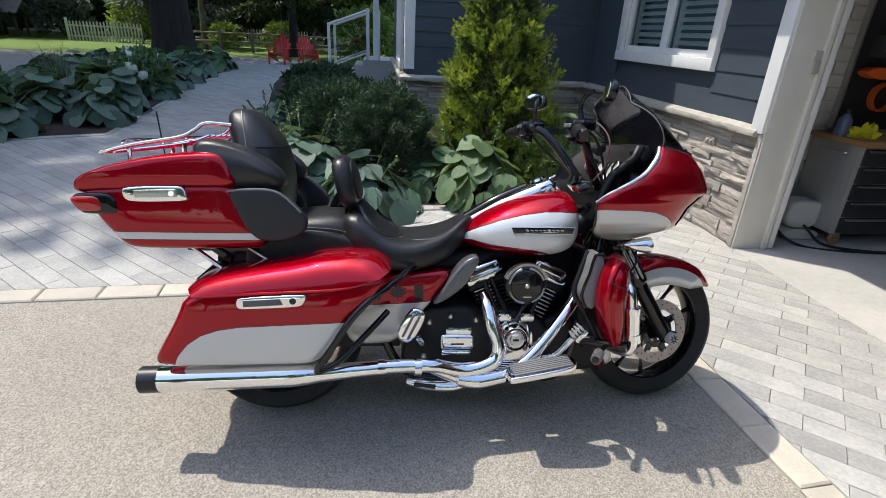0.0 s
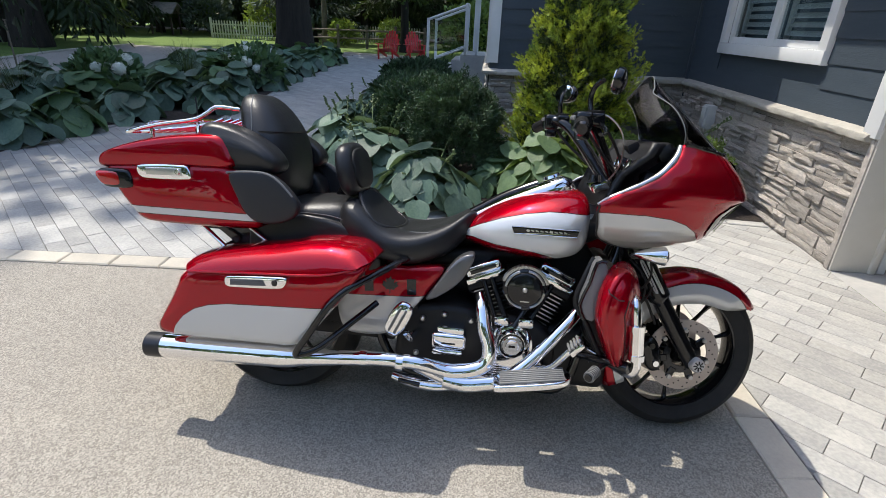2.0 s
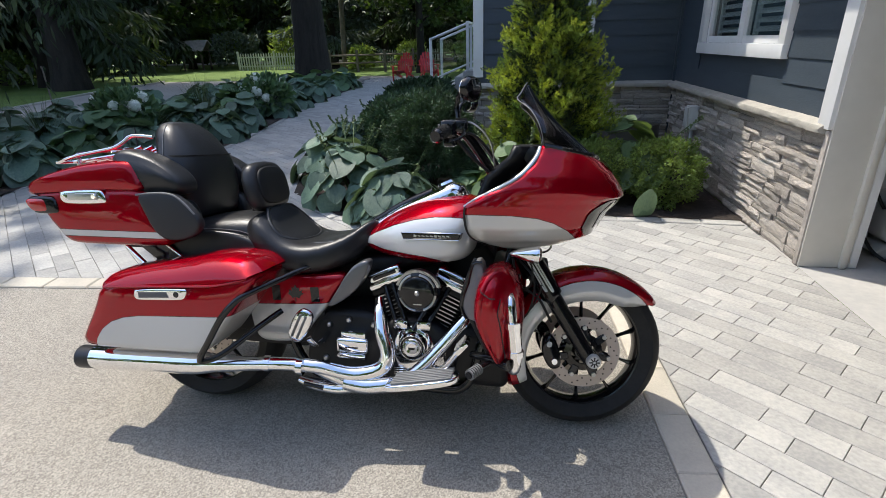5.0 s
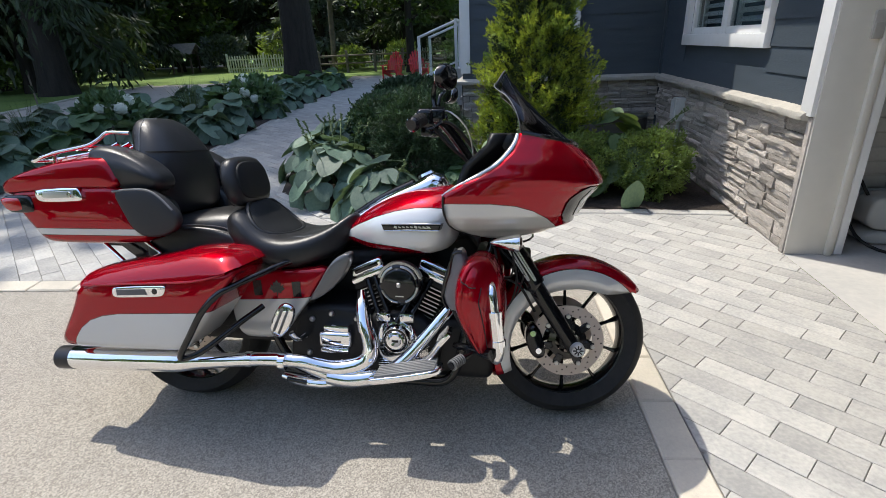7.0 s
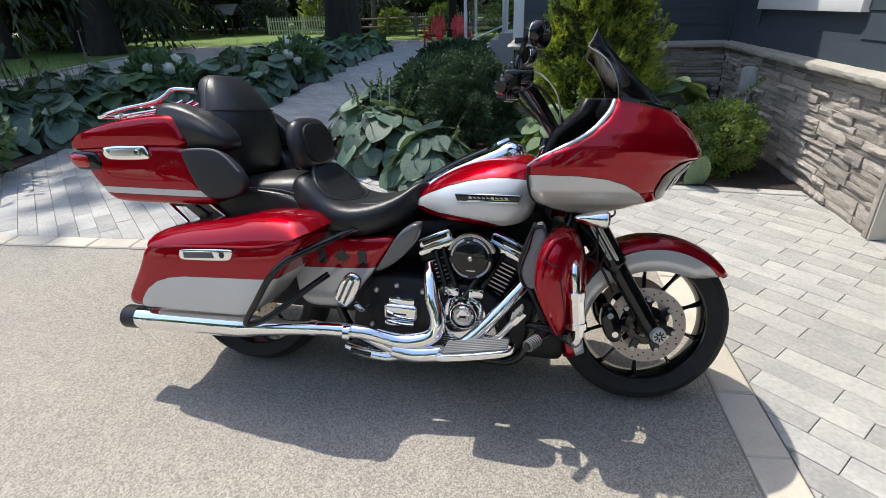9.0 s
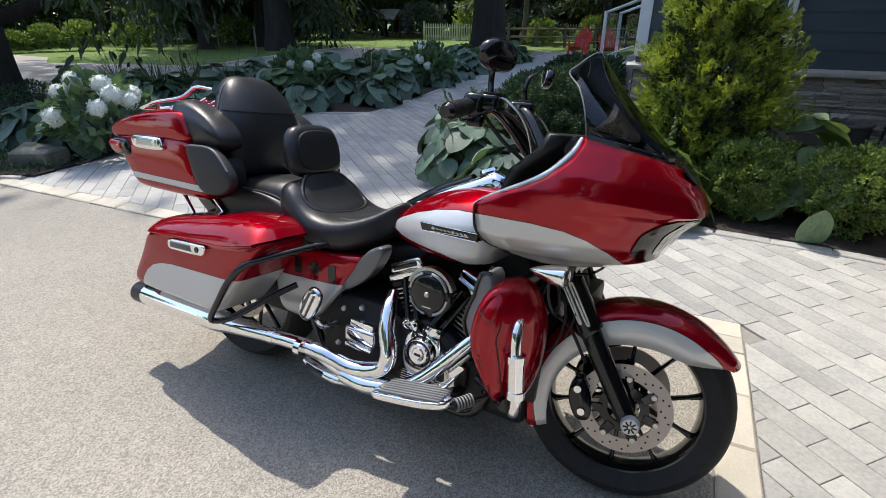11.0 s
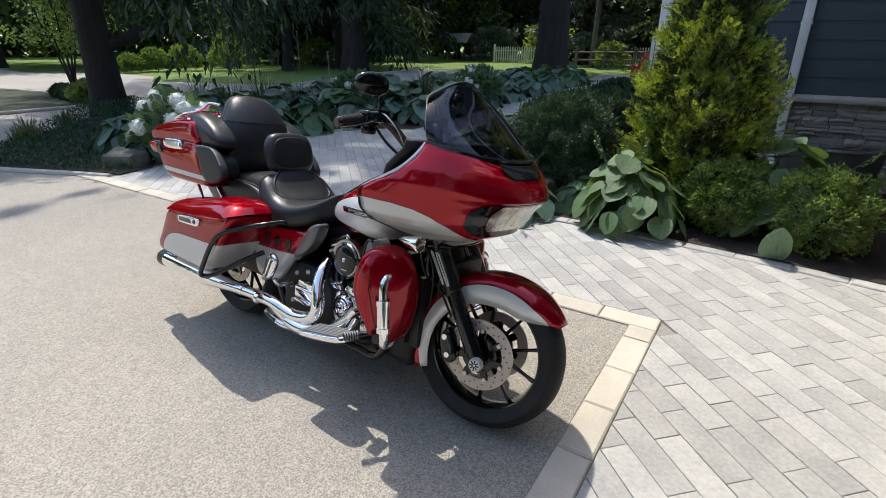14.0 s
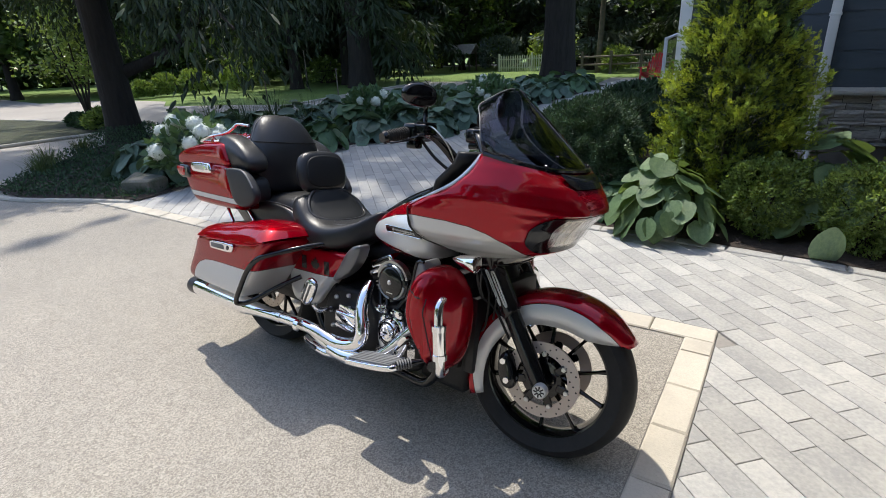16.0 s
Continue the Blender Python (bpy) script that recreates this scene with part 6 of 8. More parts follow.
for s in (-1, 1):
    pts = [fairing_point(z, s * 0.999) + Vector((-0.004, -s * 0.010, 0)) for z in (1.09, 1.06, 1.03, 1.00, 0.97, 0.945, 0.92, 0.90)]
    bp("fairing_edge", tube(pts, [0.008, 0.011, 0.012, 0.011, 0.010, 0.008, 0.006, 0.005], 10), SATIN, "silver fairing edge trim")
    pts = [fairing_point(z, s * 0.999) for z in (0.90, 0.87, 0.83, 0.79, 0.76, 0.745)]
    bp("edge_gasket", tube(pts, 0.0035, 8), PLASTIC)
# headlamp
def skin_patch(z0, z1, u0, u1, grow, nz=10, nu=24, round_=0.35):
    rings = []
    for i in range(nz + 1):
        t = i / nz
        z = z0 + (z1 - z0) * t
        k = (1 - (abs(2 * t - 1)) ** 3 * round_)
        rings.append([fairing_point(z, (u0 + (u1 - u0) * j / nu) * k, grow) for j in range(nu + 1)])
    return loft(rings, closed=False)


hl = bp("headlamp", skin_patch(0.790, 0.922, -0.37, 0.37, 0.004, round_=0.22), GLOSSBLACK, "wide headlamp in a black bezel")
part("reflector", skin_patch(0.812, 0.914, -0.215, 0.215, 0.006, round_=0.12), surface("reflector", (0.62, 0.62, 0.63), 0.25, 0.8, second=(0.35, 0.35, 0.36), scale=40, fine=120), hl)
part("lens", skin_patch(0.810, 0.916, -0.222, 0.222, 0.014, round_=0.12), HEADLENS, hl, "clear lens")
for u in (-0.145, -0.05, 0.05, 0.145):
    part("rib", tube([fairing_point(z, u, 0.007) for z in (0.82, 0.86, 0.905)], 0.0012, 6), SATIN, hl)
vent = bp("fairing_vent", loft([[fairing_point(z, u, 0.006 + 0.010 * (z - 1.035) / 0.06) for u in [-0.22 * w + 0.44 * w * j / 12 for j in range(13)]] for z, w in ((1.030, 0.62), (1.05, 0.85), (1.075, 1.0), (1.095, 1.0))], closed=False), GLOSSBLACK, "black fairing vent")

# windscreen
SCREEN = [np.polyfit((0.0, 0.3, 0.55, 0.8, 1.0), v, 3) for v in ((0.274, 0.283, 0.273, 0.232, 0.190), (1.410, 1.402, 1.388, 1.355, 1.321), (1.094, 1.135, 1.178, 1.216, 1.245))]


def screen_point(t, u, off=0.0):
    """Smoked screen with a waisted side edge that sweeps back into a flared upper lip."""
    hw, xs, zs = (float(np.polyval(c, t)) for c in SCREEN)
    xf, zf = 1.606 - 0.258 * t - 0.024 * math.sin(math.pi * t), 1.046 + 0.272 * t ** 0.94
    ph = abs(u) * math.pi / 2
    w = t * t
    c = math.cos(ph) ** 0.9 * (1 - w) + (1 - abs(u) ** 1.7) * w
    s = math.sin(ph) ** 0.8 * (1 - w) + abs(u) * w
    return Vector((xs + (xf - xs) * c + off, math.copysign(hw * s, u), zs + (zf - zs) * c))


ws = bp("windscreen", loft([[screen_point(k / 18, u) for u in US] for k in range(19)], closed=False), TINT, "dark tinted windscreen")
so = ws.modifiers.new("thick", "SOLIDIFY")
so.thickness = 0.004
rim_pts = [screen_point(t, -1) for t in (0.02, 0.25, 0.5, 0.75, 1.0)] + [screen_point(1, u) for u in (-0.8, -0.5, -0.2, 0.2, 0.5, 0.8)] + [screen_point(t, 1) for t in (1.0, 0.75, 0.5, 0.25, 0.02)]
part("edge", tube(rim_pts, 0.0018, 6), PIPING, ws, "pale polished edge")
bp("screen_base", tube([screen_point(0.02, u, 0.004) for u in [-1 + 0.2 * k for k in range(11)]], 0.010, 8, 3), GLOSSBLACK)
for u in (-0.7, -0.35, 0.35, 0.7):
    bp("screen_bolt", lathe([(0.0, 0.004), (0.004, 0.004), (0.006, 0.0)], 10, Matrix.Translation(screen_point(0.06, u, 0.012)) @ Matrix.Rotation(radians(55), 4, "Y")), GLOSSBLACK)
# dash
dash = bp("dashboard", loft([[Vector((1.40 - 0.10 * abs(y / 0.29) ** 2 * 1.2 - k * 0.10 + (0.05 if k < 0.4 else 0), y * (1 - 0.06 * k), 1.09 - 0.26 * k)) for y in [-0.29 + 0.58 * j / 24 for j in range(25)]] for k in (0, 0.15, 0.4, 0.7, 1.0)], closed=False), PLASTIC, "black dashboard")
so = dash.modifiers.new("thick", "SOLIDIFY")
so.thickness = 0.02
DM = Matrix.Rotation(radians(-72), 4, "Y")
for y, r, z, x in ((-0.055, 0.042, 0.985, 1.335), (0.055, 0.042, 0.985, 1.335), (-0.135, 0.028, 1.005, 1.32), (0.135, 0.028, 1.005, 1.32)):
    g_ = bp("gauge", lathe([(r, -0.02), (r, 0.014), (r * 0.9, 0.016), (r * 0.88, 0.006), (0.0, 0.006)], 28, Matrix.Translation((x, y, z)) @ DM), GLOSSBLACK, "round gauge with a chrome ring")
    part("ring", lathe([(r * 1.02, 0.010), (r * 1.04, 0.015), (r * 0.96, 0.018), (r * 0.90, 0.014)], 28, Matrix.Translation((x, y, z)) @ DM), CHROME, g_)
    part("face", lathe([(r * 0.86, 0.008), (0.0, 0.008)], 28, Matrix.Translation((x, y, z)) @ DM), surface("gauge_face", (0.5, 0.48, 0.44), 0.5), g_)
for s in (-1, 1):
    sp_ = bp("speaker", lathe([(0.062, -0.03), (0.062, 0.008), (0.054, 0.012), (0.05, 0.004), (0.0, 0.012)], 32, Matrix.Translation((1.315, s * 0.225, 0.945)) @ Matrix.Rotation(radians(s * 12), 4, "Z") @ DM), PLASTIC, "round fairing speaker")
    part("grille", lathe([(0.046, 0.010), (0.030, 0.014), (0.0, 0.016)], 24, Matrix.Translation((1.315, s * 0.225, 0.945)) @ Matrix.Rotation(radians(s * 12), 4, "Z") @ DM), ENGINE, sp_)
    bp("vent_pod", at_x(box(0, 0, 0, 0.05, 0.09, 0.05, 0.014), Matrix.Translation((1.37, s * 0.20, 1.065)) @ Matrix.Rotation(radians(-30), 4, "Y")), PLASTIC)
bp("radio", box(1.325, 0, 0.905, 0.03, 0.16, 0.07, 0.008), GLOSSBLACK)
bp("switch_panel", at_x(box(0, 0, 0, 0.06, 0.14, 0.03, 0.008), Matrix.Translation((1.22, 0, 0.925)) @ Matrix.Rotation(radians(-20), 4, "Y")), CHROME, "chrome ignition panel")
bp("ignition_knob", lathe([(0.0, 0.025), (0.02, 0.025), (0.024, 0.0)], 20, Matrix.Translation((1.205, 0, 0.94))), GLOSSBLACK)

# handlebar with grips, levers, mirrors; turned a little with the fork
for s in (-1, 1):
    BAR = Matrix.Translation((1.245, 0, 0.97)) @ Matrix.Rotation(radians(0 if s < 0 else 15), 4, "Z") @ Matrix.Translation((-1.245, 0, -0.97))
    q = lambda *p: BAR @ Vector((p[0], s * p[1], p[2]))
    turn = BAR.to_3x3().to_4x4()
    bp("handlebar", tube([q(1.285, 0.0, 0.925), q(1.278, 0.055, 0.93), q(1.250, 0.080, 0.97), q(1.200, 0.130, 1.055), q(1.155, 0.178, 1.122), q(1.125, 0.212, 1.147), q(1.100, 0.245, 1.149), q(1.083, 0.388, 1.121)], 0.0175, 16), GLOSSBLACK, "tall gloss black handlebar")
    gr = bp("grip", tube([q(1.095, 0.285, 1.141), q(1.084, 0.380, 1.122)], 0.0195, 20), RUBBER, "black ribbed hand grip")
    for k in range(9):
        f = 0.06 + 0.095 * k
        a, b_ = (q(1.095 - 0.011 * g, 0.285 + 0.095 * g, 1.141 - 0.019 * g) for g in (f, f + 0.055))
        part("ring", tube([a, b_], 0.0218, 20), RUBBER, gr)
    part("grip_end", tube([q(1.0845, 0.379, 1.1222), q(1.083, 0.391, 1.1202)], [0.0225, 0.016], 20), GLOSSBLACK, gr)
    hm = Matrix.Translation(q(1.100, 0.252, 1.145)) @ turn @ Matrix.Rotation(radians(s * -8), 4, "Z")
    sw = bp("switch_housing", at_x(box(0, 0, 0, 0.056, 0.070, 0.062, 0.016, 3), hm), GLOSSBLACK, "black switch housing")
    for k in (-1, 0, 1):
        part("button", at_x(box(-0.030, k * 0.018, 0.010, 0.007, 0.012, 0.013, 0.002, 1), hm), RIBBED, sw)
    part("switch_base", at_x(box(0.004, 0.0, -0.042, 0.040, 0.050, 0.030, 0.010), hm), GLOSSBLACK, sw)
    rs_ = bp("brake_reservoir", at_x(box(0.040, -s * 0.012, 0.010, 0.048, 0.080, 0.040, 0.010, 3), hm), GLOSSBLACK, "black master cylinder")
    part("reservoir_cap", at_x(box(0.042, -s * 0.012, 0.033, 0.040, 0.070, 0.006, 0.002), hm), PLASTIC, rs_)
    bp("lever", tube([q(1.140, 0.235, 1.146), q(1.158, 0.270, 1.140), q(1.160, 0.330, 1.126), q(1.150, 0.385, 1.112), q(1.135, 0.405, 1.108)], [0.010, 0.009, 0.007, 0.006, 0.008], 10, flat=0.6), GLOSSBLACK, "black hand lever")
    bp("mirror_stem", tube([q(1.128, 0.228, 1.175), q(1.122, 0.222, 1.215), q(1.130, 0.232, 1.252), q(1.150, 0.262, 1.272)], [0.0085, 0.008, 0.008, 0.007], 10), GLOSSBLACK)
    mm = Matrix.Translation(q(1.178, 0.322, 1.262)) @ turn @ Matrix.Rotation(radians(s * 14), 4, "Z") @ Matrix.Rotation(radians(10), 4, "Y")
    mir = [(-0.066, -0.004), (-0.052, 0.030), (0.0, 0.044), (0.052, 0.036), (0.074, 0.008), (0.060, -0.026), (0.0, -0.038), (-0.052, -0.030)]
    mir = [(s * a, c) for a, c in mir][::s]
    mr = bp("mirror", at_x(pillow(mir, -0.006, 0.020, 0.014, 0.006, 4, 5, 0.004, plane="yz"), mm), GLOSSBLACK, "oval black mirror")
    part("mirror_glass", at_x(pillow([(a * 0.88, c * 0.86) for a, c in mir], -0.011, -0.007, 0.001, 0, 4, plane="yz"), mm), surface("mirror_silver", (0.8, 0.8, 0.8), 0.02, 1.0), mr, "mirror glass")
    bp("cable", tube([q(1.14, 0.22, 1.14), q(1.19, 0.20, 1.12), q(1.245, 0.15, 1.05), q(1.29, 0.10, 0.96), q(1.33, 0.06, 0.88)], 0.005, 8), RUBBER)
    bp("cable", tube([q(1.12, 0.235, 1.12), q(1.17, 0.21, 1.06), q(1.24, 0.15, 0.99), q(1.31, 0.08, 0.90)], 0.0055, 8), RUBBER)
bp("cable", tube([(1.125, -0.24, 1.165), (1.18, -0.25, 1.165), (1.235, -0.23, 1.11), (1.25, -0.18, 1.02), (1.23, -0.13, 0.96)], 0.0028, 8), SATIN, "bright braided cable")

# turn signals
for s in (-1, 1):
    m = Matrix.Translation((1.412, s * 0.262, 0.738)) @ Matrix.Rotation(radians(90), 4, "Y")
    sg = bp("turn_signal", lathe([(0.0, -0.098), (0.006, -0.092), (0.016, -0.068), (0.0265, -0.030), (0.0305, -0.004), (0.030, 0.002), (0.025, 0.004)], 24, m), CHROME, "chrome bullet turn signal")
    part("lens", lathe([(0.025, 0.002), (0.018, 0.010), (0.0, 0.013)], 24, m), surface("smoked_lens", (0.05, 0.03, 0.025), 0.1, coat=1.0), sg)
    bp("signal_arm", tube([(1.345, s * 0.250, 0.735), (1.325, s * 0.20, 0.720), (1.34, s * 0.13, 0.72)], [0.007, 0.009, 0.012], 10), CHROME)
# loose wiring between fork and lower fairing
for k, pts in enumerate((((1.38, -0.22, 0.73), (1.395, -0.215, 0.66), (1.385, -0.17, 0.60), (1.36, -0.12, 0.58)), ((1.33, -0.12, 0.70), (1.40, -0.15, 0.62), (1.39, -0.13, 0.50), (1.34, -0.08, 0.42)), ((1.42, -0.10, 0.70), (1.43, -0.14, 0.60), (1.40, -0.10, 0.50)))):
    bp("wire", tube(pts, 0.004, 6), RUBBER)
# ---- plants ----
def hosta_leaf(rng, material):
    """A cupped heart-shaped leaf blade along x, one unit long, with a sunk midrib and a drooping tip."""
    bm = bmesh.new()
    rows = []
    cup, droop, wave = rng.uniform(0.03, 0.15), rng.uniform(0.03, 0.15), rng.uniform(0.008, 0.02)
    for t, w in ((-0.10, 0.22), (0.0, 0.40), (0.12, 0.50), (0.30, 0.54), (0.50, 0.51), (0.70, 0.41), (0.86, 0.25), (0.96, 0.10), (1.0, 0.0)):
        row = []
        for f in (-1, -0.72, -0.36, 0, 0.36, 0.72, 1):
            lobe = -0.07 * (1 - abs(abs(f) * 2 - 1)) if t < 0.05 else 0
            z = cup * w * abs(f) ** 1.3 - droop * max(t, 0) ** 2 + wave * math.sin(9 * t + 5 * f) + 0.012 * math.cos(f * 9.5) * w
            row.append(bm.verts.new((t + lobe, f * w, z)))
        rows.append(row)
    for a, b in zip(rows, rows[1:]):
        for i in range(6):
            bm.faces.new((a[i], b[i], b[i + 1], a[i + 1]))
    bmesh.ops.remove_doubles(bm, verts=bm.verts, dist=1e-4)
    bmesh.ops.recalc_face_normals(bm, faces=bm.faces)
    if sum(f.normal.z for f in bm.faces) < 0:
        bmesh.ops.reverse_faces(bm, faces=bm.faces[:])
    me = bpy.data.meshes.new("leaf")
    bm.to_mesh(me)
    bm.free()
    me.materials.append(material)
    for p in me.polygons:
        p.use_smooth = True
    return me


_rng = random.Random(31)
LEAVES = {k: [hosta_leaf(_rng, m) for _ in range(5)] for k, m in (("green", HOSTA), ("blue", HOSTA_BLUE), ("lime", HOSTA_EDGE))}


def hosta(x, y, radius, height, count, size, tone, seed, label, base=0.03, group="hostas", flowers=0):
    rng = random.Random(seed)
    h = thing("hosta", label, "hosta plant", group, at=pose(x, y, base))
    for k in range(count):
        f = math.sqrt((k + 0.6) / count)
        a = k * 2.39996 + rng.uniform(-0.3, 0.3)
        r = radius * f * rng.uniform(0.8, 1.0)
        z = height * (1.02 - 0.74 * f ** 2) * rng.uniform(0.74, 1.14)
        s = size * rng.uniform(0.75, 1.2)
        tilt = 8 + 58 * f ** 1.2 + rng.uniform(-14, 14)
        o = new("leaf", rng.choice(LEAVES[tone]))
        o.parent = h
        r0 = max(0.0, r - s * 0.45)
        o.matrix_local = pose(r0 * math.cos(a), r0 * math.sin(a), z) @ pose(0, 0, 0, rng.uniform(-22, 22), tilt - 4, math.degrees(a) + rng.uniform(-32, 32)) @ Matrix.Diagonal((s, s, s, 1))
    st = None
    for k in range(min(count, 14)):
        a = k * 2.4
        r = radius * 0.6 * rng.uniform(0.4, 1)
        st = tube([(0, 0, 0), (r * 0.4 * math.cos(a), r * 0.4 * math.sin(a), height * 0.5), (r * math.cos(a), r * math.sin(a), height * 0.75)], 0.006, 5, 3, bm=st)
    tagged(part("stem", st, STEM, h), kind="stuff")
    for k in range(flowers):
        a = rng.uniform(0, 6.28)
        r = radius * rng.uniform(0.2, 0.9)
        p0, p1 = Vector((r * 0.4 * math.cos(a), r * 0.4 * math.sin(a), height * 0.5)), Vector((r * 1.15 * math.cos(a), r * 1.15 * math.sin(a), height * rng.uniform(1.15, 1.45)))
        bm = tube([p0, p0.lerp(p1, 0.6) + Vector((0, 0, 0.05)), p1], 0.004, 5, 4)
        for j in range(9):
            q = p0.lerp(p1, 0.62 + 0.042 * j) + Vector((rng.uniform(-0.012, 0.012), rng.uniform(-0.012, 0.012), 0.03))
            own = bmesh.new()
            bmesh.ops.create_cone(own, cap_ends=True, segments=5, radius1=0.006, radius2=0.010, depth=0.028)
            at_x(own, Matrix.Translation(q) @ turned(rng, (0, 0, 0), 1))
            bm = merge(bm, own)
        part("flower_stalk", bm, STEM, h)
    return h


def shell(rng, n, c, rx, ry, rz, lumps=0.16, freq=2.2, inner=0.72, low=-0.6):
    """Points in the outer shell of a lumpy ellipsoid, with their outward directions."""
    out = []
    while len(out) < n:
        d = Vector((rng.gauss(0, 1), rng.gauss(0, 1), rng.gauss(0, 1))).normalized()
        if d.z < low:
            continue
        k = rng.uniform(inner, 1.0) ** 0.6 * (1 + lumps * noise.noise(d * freq + Vector(c)))
        out.append((Vector((c[0] + d.x * rx * k, c[1] + d.y * ry * k, c[2] + d.z * rz * k)), Vector((d.x / rx, d.y / ry, d.z / rz)).normalized()))
    return out


SPRIG_V = [(0, 0, 0), (0.35, 0.16, 0.02), (0.42, 0.0, 0.04), (0.35, -0.16, 0.02), (0.72, 0.24, -0.02), (0.70, 0.05, 0.03), (0.70, -0.05, 0.03), (0.72, -0.24, -0.02), (1.0, 0.10, -0.06), (1.0, -0.10, -0.06), (0.85, 0, 0.03)]
SPRIG_F = [(0, 1, 2), (0, 2, 3), (1, 4, 5), (3, 6, 7), (2, 5, 10), (2, 10, 6), (5, 8, 10), (6, 10, 9)]
LEAF_V = [(0, 0, 0), (0.5, 0.30, 0.06), (1, 0, -0.05), (0.5, -0.30, 0.06)]
LEAF_F = [(0, 1, 2), (0, 2, 3)]
NEEDLE_V = [(0, 0.05, 0), (0, -0.05, 0), (0.55, 0.16, -0.04), (0.6, 0, 0.05), (0.55, -0.16, -0.04), (1.0, 0.04, -0.10), (1.0, -0.04, -0.10)]
STRAND_V = [(0, 0.05, 0), (0, -0.05, 0), (0.5, 0.12, -0.03), (0.5, -0.12, 0.03), (1.0, 0.03, 0), (1.0, -0.03, 0), (0.2, 0.22, 0.06), (0.35, -0.24, -0.06)]
STRAND_F = [(0, 1, 3), (0, 3, 2), (2, 3, 5), (2, 5, 4), (0, 6, 2), (1, 3, 7)]
NEEDLE_F = [(0, 1, 3), (0, 3, 2), (1, 4, 3), (3, 5, 2), (3, 4, 6), (3, 6, 5)]

# golden cypress
rng = random.Random(5)
cyp = thing("cypress", "golden-green conical cypress beside the house wall", "conifer", at=pose(-0.424, 2.31, 0.02))
part("trunk", tube([(0, 0, 0), (0.02, 0.01, 1.0), (0, 0, 2.6)], [0.05, 0.035, 0.01], 8), BARK, cyp)
ms = []
for k in range(5000):
    z = 2.8 * (1 - rng.random() ** 0.62)
    a = rng.uniform(0, 2 * math.pi)
    lump = noise.noise(Vector((4.2 * math.cos(a), 4.2 * math.sin(a), z * 5.2)))
    if lump < 0.02 and rng.random() < 0.86:
        continue
    env = 0.80 * (0.93 - 0.308 * z) * min(1, 0.70 + z * 0.33)
    env *= 0.83 + 0.75 * lump
    r = env * rng.uniform(0.72, 1.06)
    d = Vector((math.cos(a), math.sin(a), rng.uniform(0.5, 1.7))).normalized()
    d = (d + Vector((rng.gauss(0, 0.25), rng.gauss(0, 0.25), rng.gauss(0, 0.2)))).normalized()
    side = d.cross(Vector((rng.gauss(0, 1), rng.gauss(0, 1), rng.gauss(0, 1)))).normalized()
    base = Vector((r * math.cos(a), r * math.sin(a), z + 0.05)) - d * 0.10
    ln = rng.uniform(0.09, 0.17)
    for j in range(15):
        f = (j + rng.random()) / 15
        w = (0.5 - abs(f - 0.45)) * 0.11
        p = base + d * ln * f + side * w * rng.uniform(-1, 1) + Vector((rng.gauss(0, 0.006), rng.gauss(0, 0.006), rng.gauss(0, 0.006)))
        ms.append(turned(rng, p, rng.uniform(0.028, 0.062), direction=d + side * rng.uniform(-0.9, 0.9)))
# Inner sprigs carry the shade of the crown's gaps in their colour.
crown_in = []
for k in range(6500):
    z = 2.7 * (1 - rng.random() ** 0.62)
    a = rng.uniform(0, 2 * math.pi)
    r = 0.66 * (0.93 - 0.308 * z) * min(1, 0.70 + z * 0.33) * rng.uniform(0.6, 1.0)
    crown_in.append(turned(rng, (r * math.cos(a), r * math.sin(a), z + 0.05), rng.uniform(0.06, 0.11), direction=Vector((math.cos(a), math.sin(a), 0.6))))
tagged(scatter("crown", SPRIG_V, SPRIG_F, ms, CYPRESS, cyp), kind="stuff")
tagged(scatter("inner_foliage", SPRIG_V, SPRIG_F, crown_in, CYPRESS_SHADE, cyp), kind="stuff")


def shrub(name, label, category, x, y, c, r, n, size, material, seed, template=(LEAF_V, LEAF_F), group="", lumps=0.16, freq=2.2, low=-0.6):
    rng = random.Random(seed)
    s = thing(name, label, category, group, at=pose(x, y, 0.02))
    for k in range(5):
        a = k * 1.26
        bm = tube([(0, 0, 0), (r[0] * 0.3 * math.cos(a), r[1] * 0.3 * math.sin(a), c * 0.7), (r[0] * 0.75 * math.cos(a), r[1] * 0.75 * math.sin(a), c + r[2] * 0.3)], [0.014, 0.010, 0.004], 6, 3)
        part("stem", bm, BARK, s)
    ms = [turned(rng, p, size * rng.uniform(0.7, 1.3), direction=d + Vector((rng.gauss(0, 0.6), rng.gauss(0, 0.6), rng.gauss(0.3, 0.5)))) for p, d in shell(rng, n, (0, 0, c), *r, lumps=lumps, freq=freq, low=low)]
    tagged(scatter("foliage", *template, ms, material, s), kind="stuff")
    return s


shrub("boxwood", "rounded light-green boxwood shrub", "shrub", -0.04, 1.79, 0.28, (0.28, 0.27, 0.29), 12000, 0.025, BOX, 1, group="boxwoods", lumps=0.42, freq=3.2, low=-0.95)
shrub("boxwood", "rounded light-green boxwood shrub by the stone wall", "shrub", 0.58, 1.75, 0.29, (0.32, 0.29, 0.30), 13000, 0.025, BOX, 2, group="boxwoods", lumps=0.42, freq=3.2, low=-0.95)
shrub("yew", "dark green spreading yew shrub", "shrub", -1.55, 2.12, 0.46, (0.41, 0.47, 0.46), 32000, 0.031, YEW, 3, (NEEDLE_V, NEEDLE_F), "yews", 0.5, 3.6)
shrub("yew", "dark green spreading yew shrub along the house", "shrub", -2.02, 3.55, 0.42, (0.58, 0.85, 0.40), 20000, 0.048, YEW, 4, (NEEDLE_V, NEEDLE_F), "yews", 0.3, 3.0)
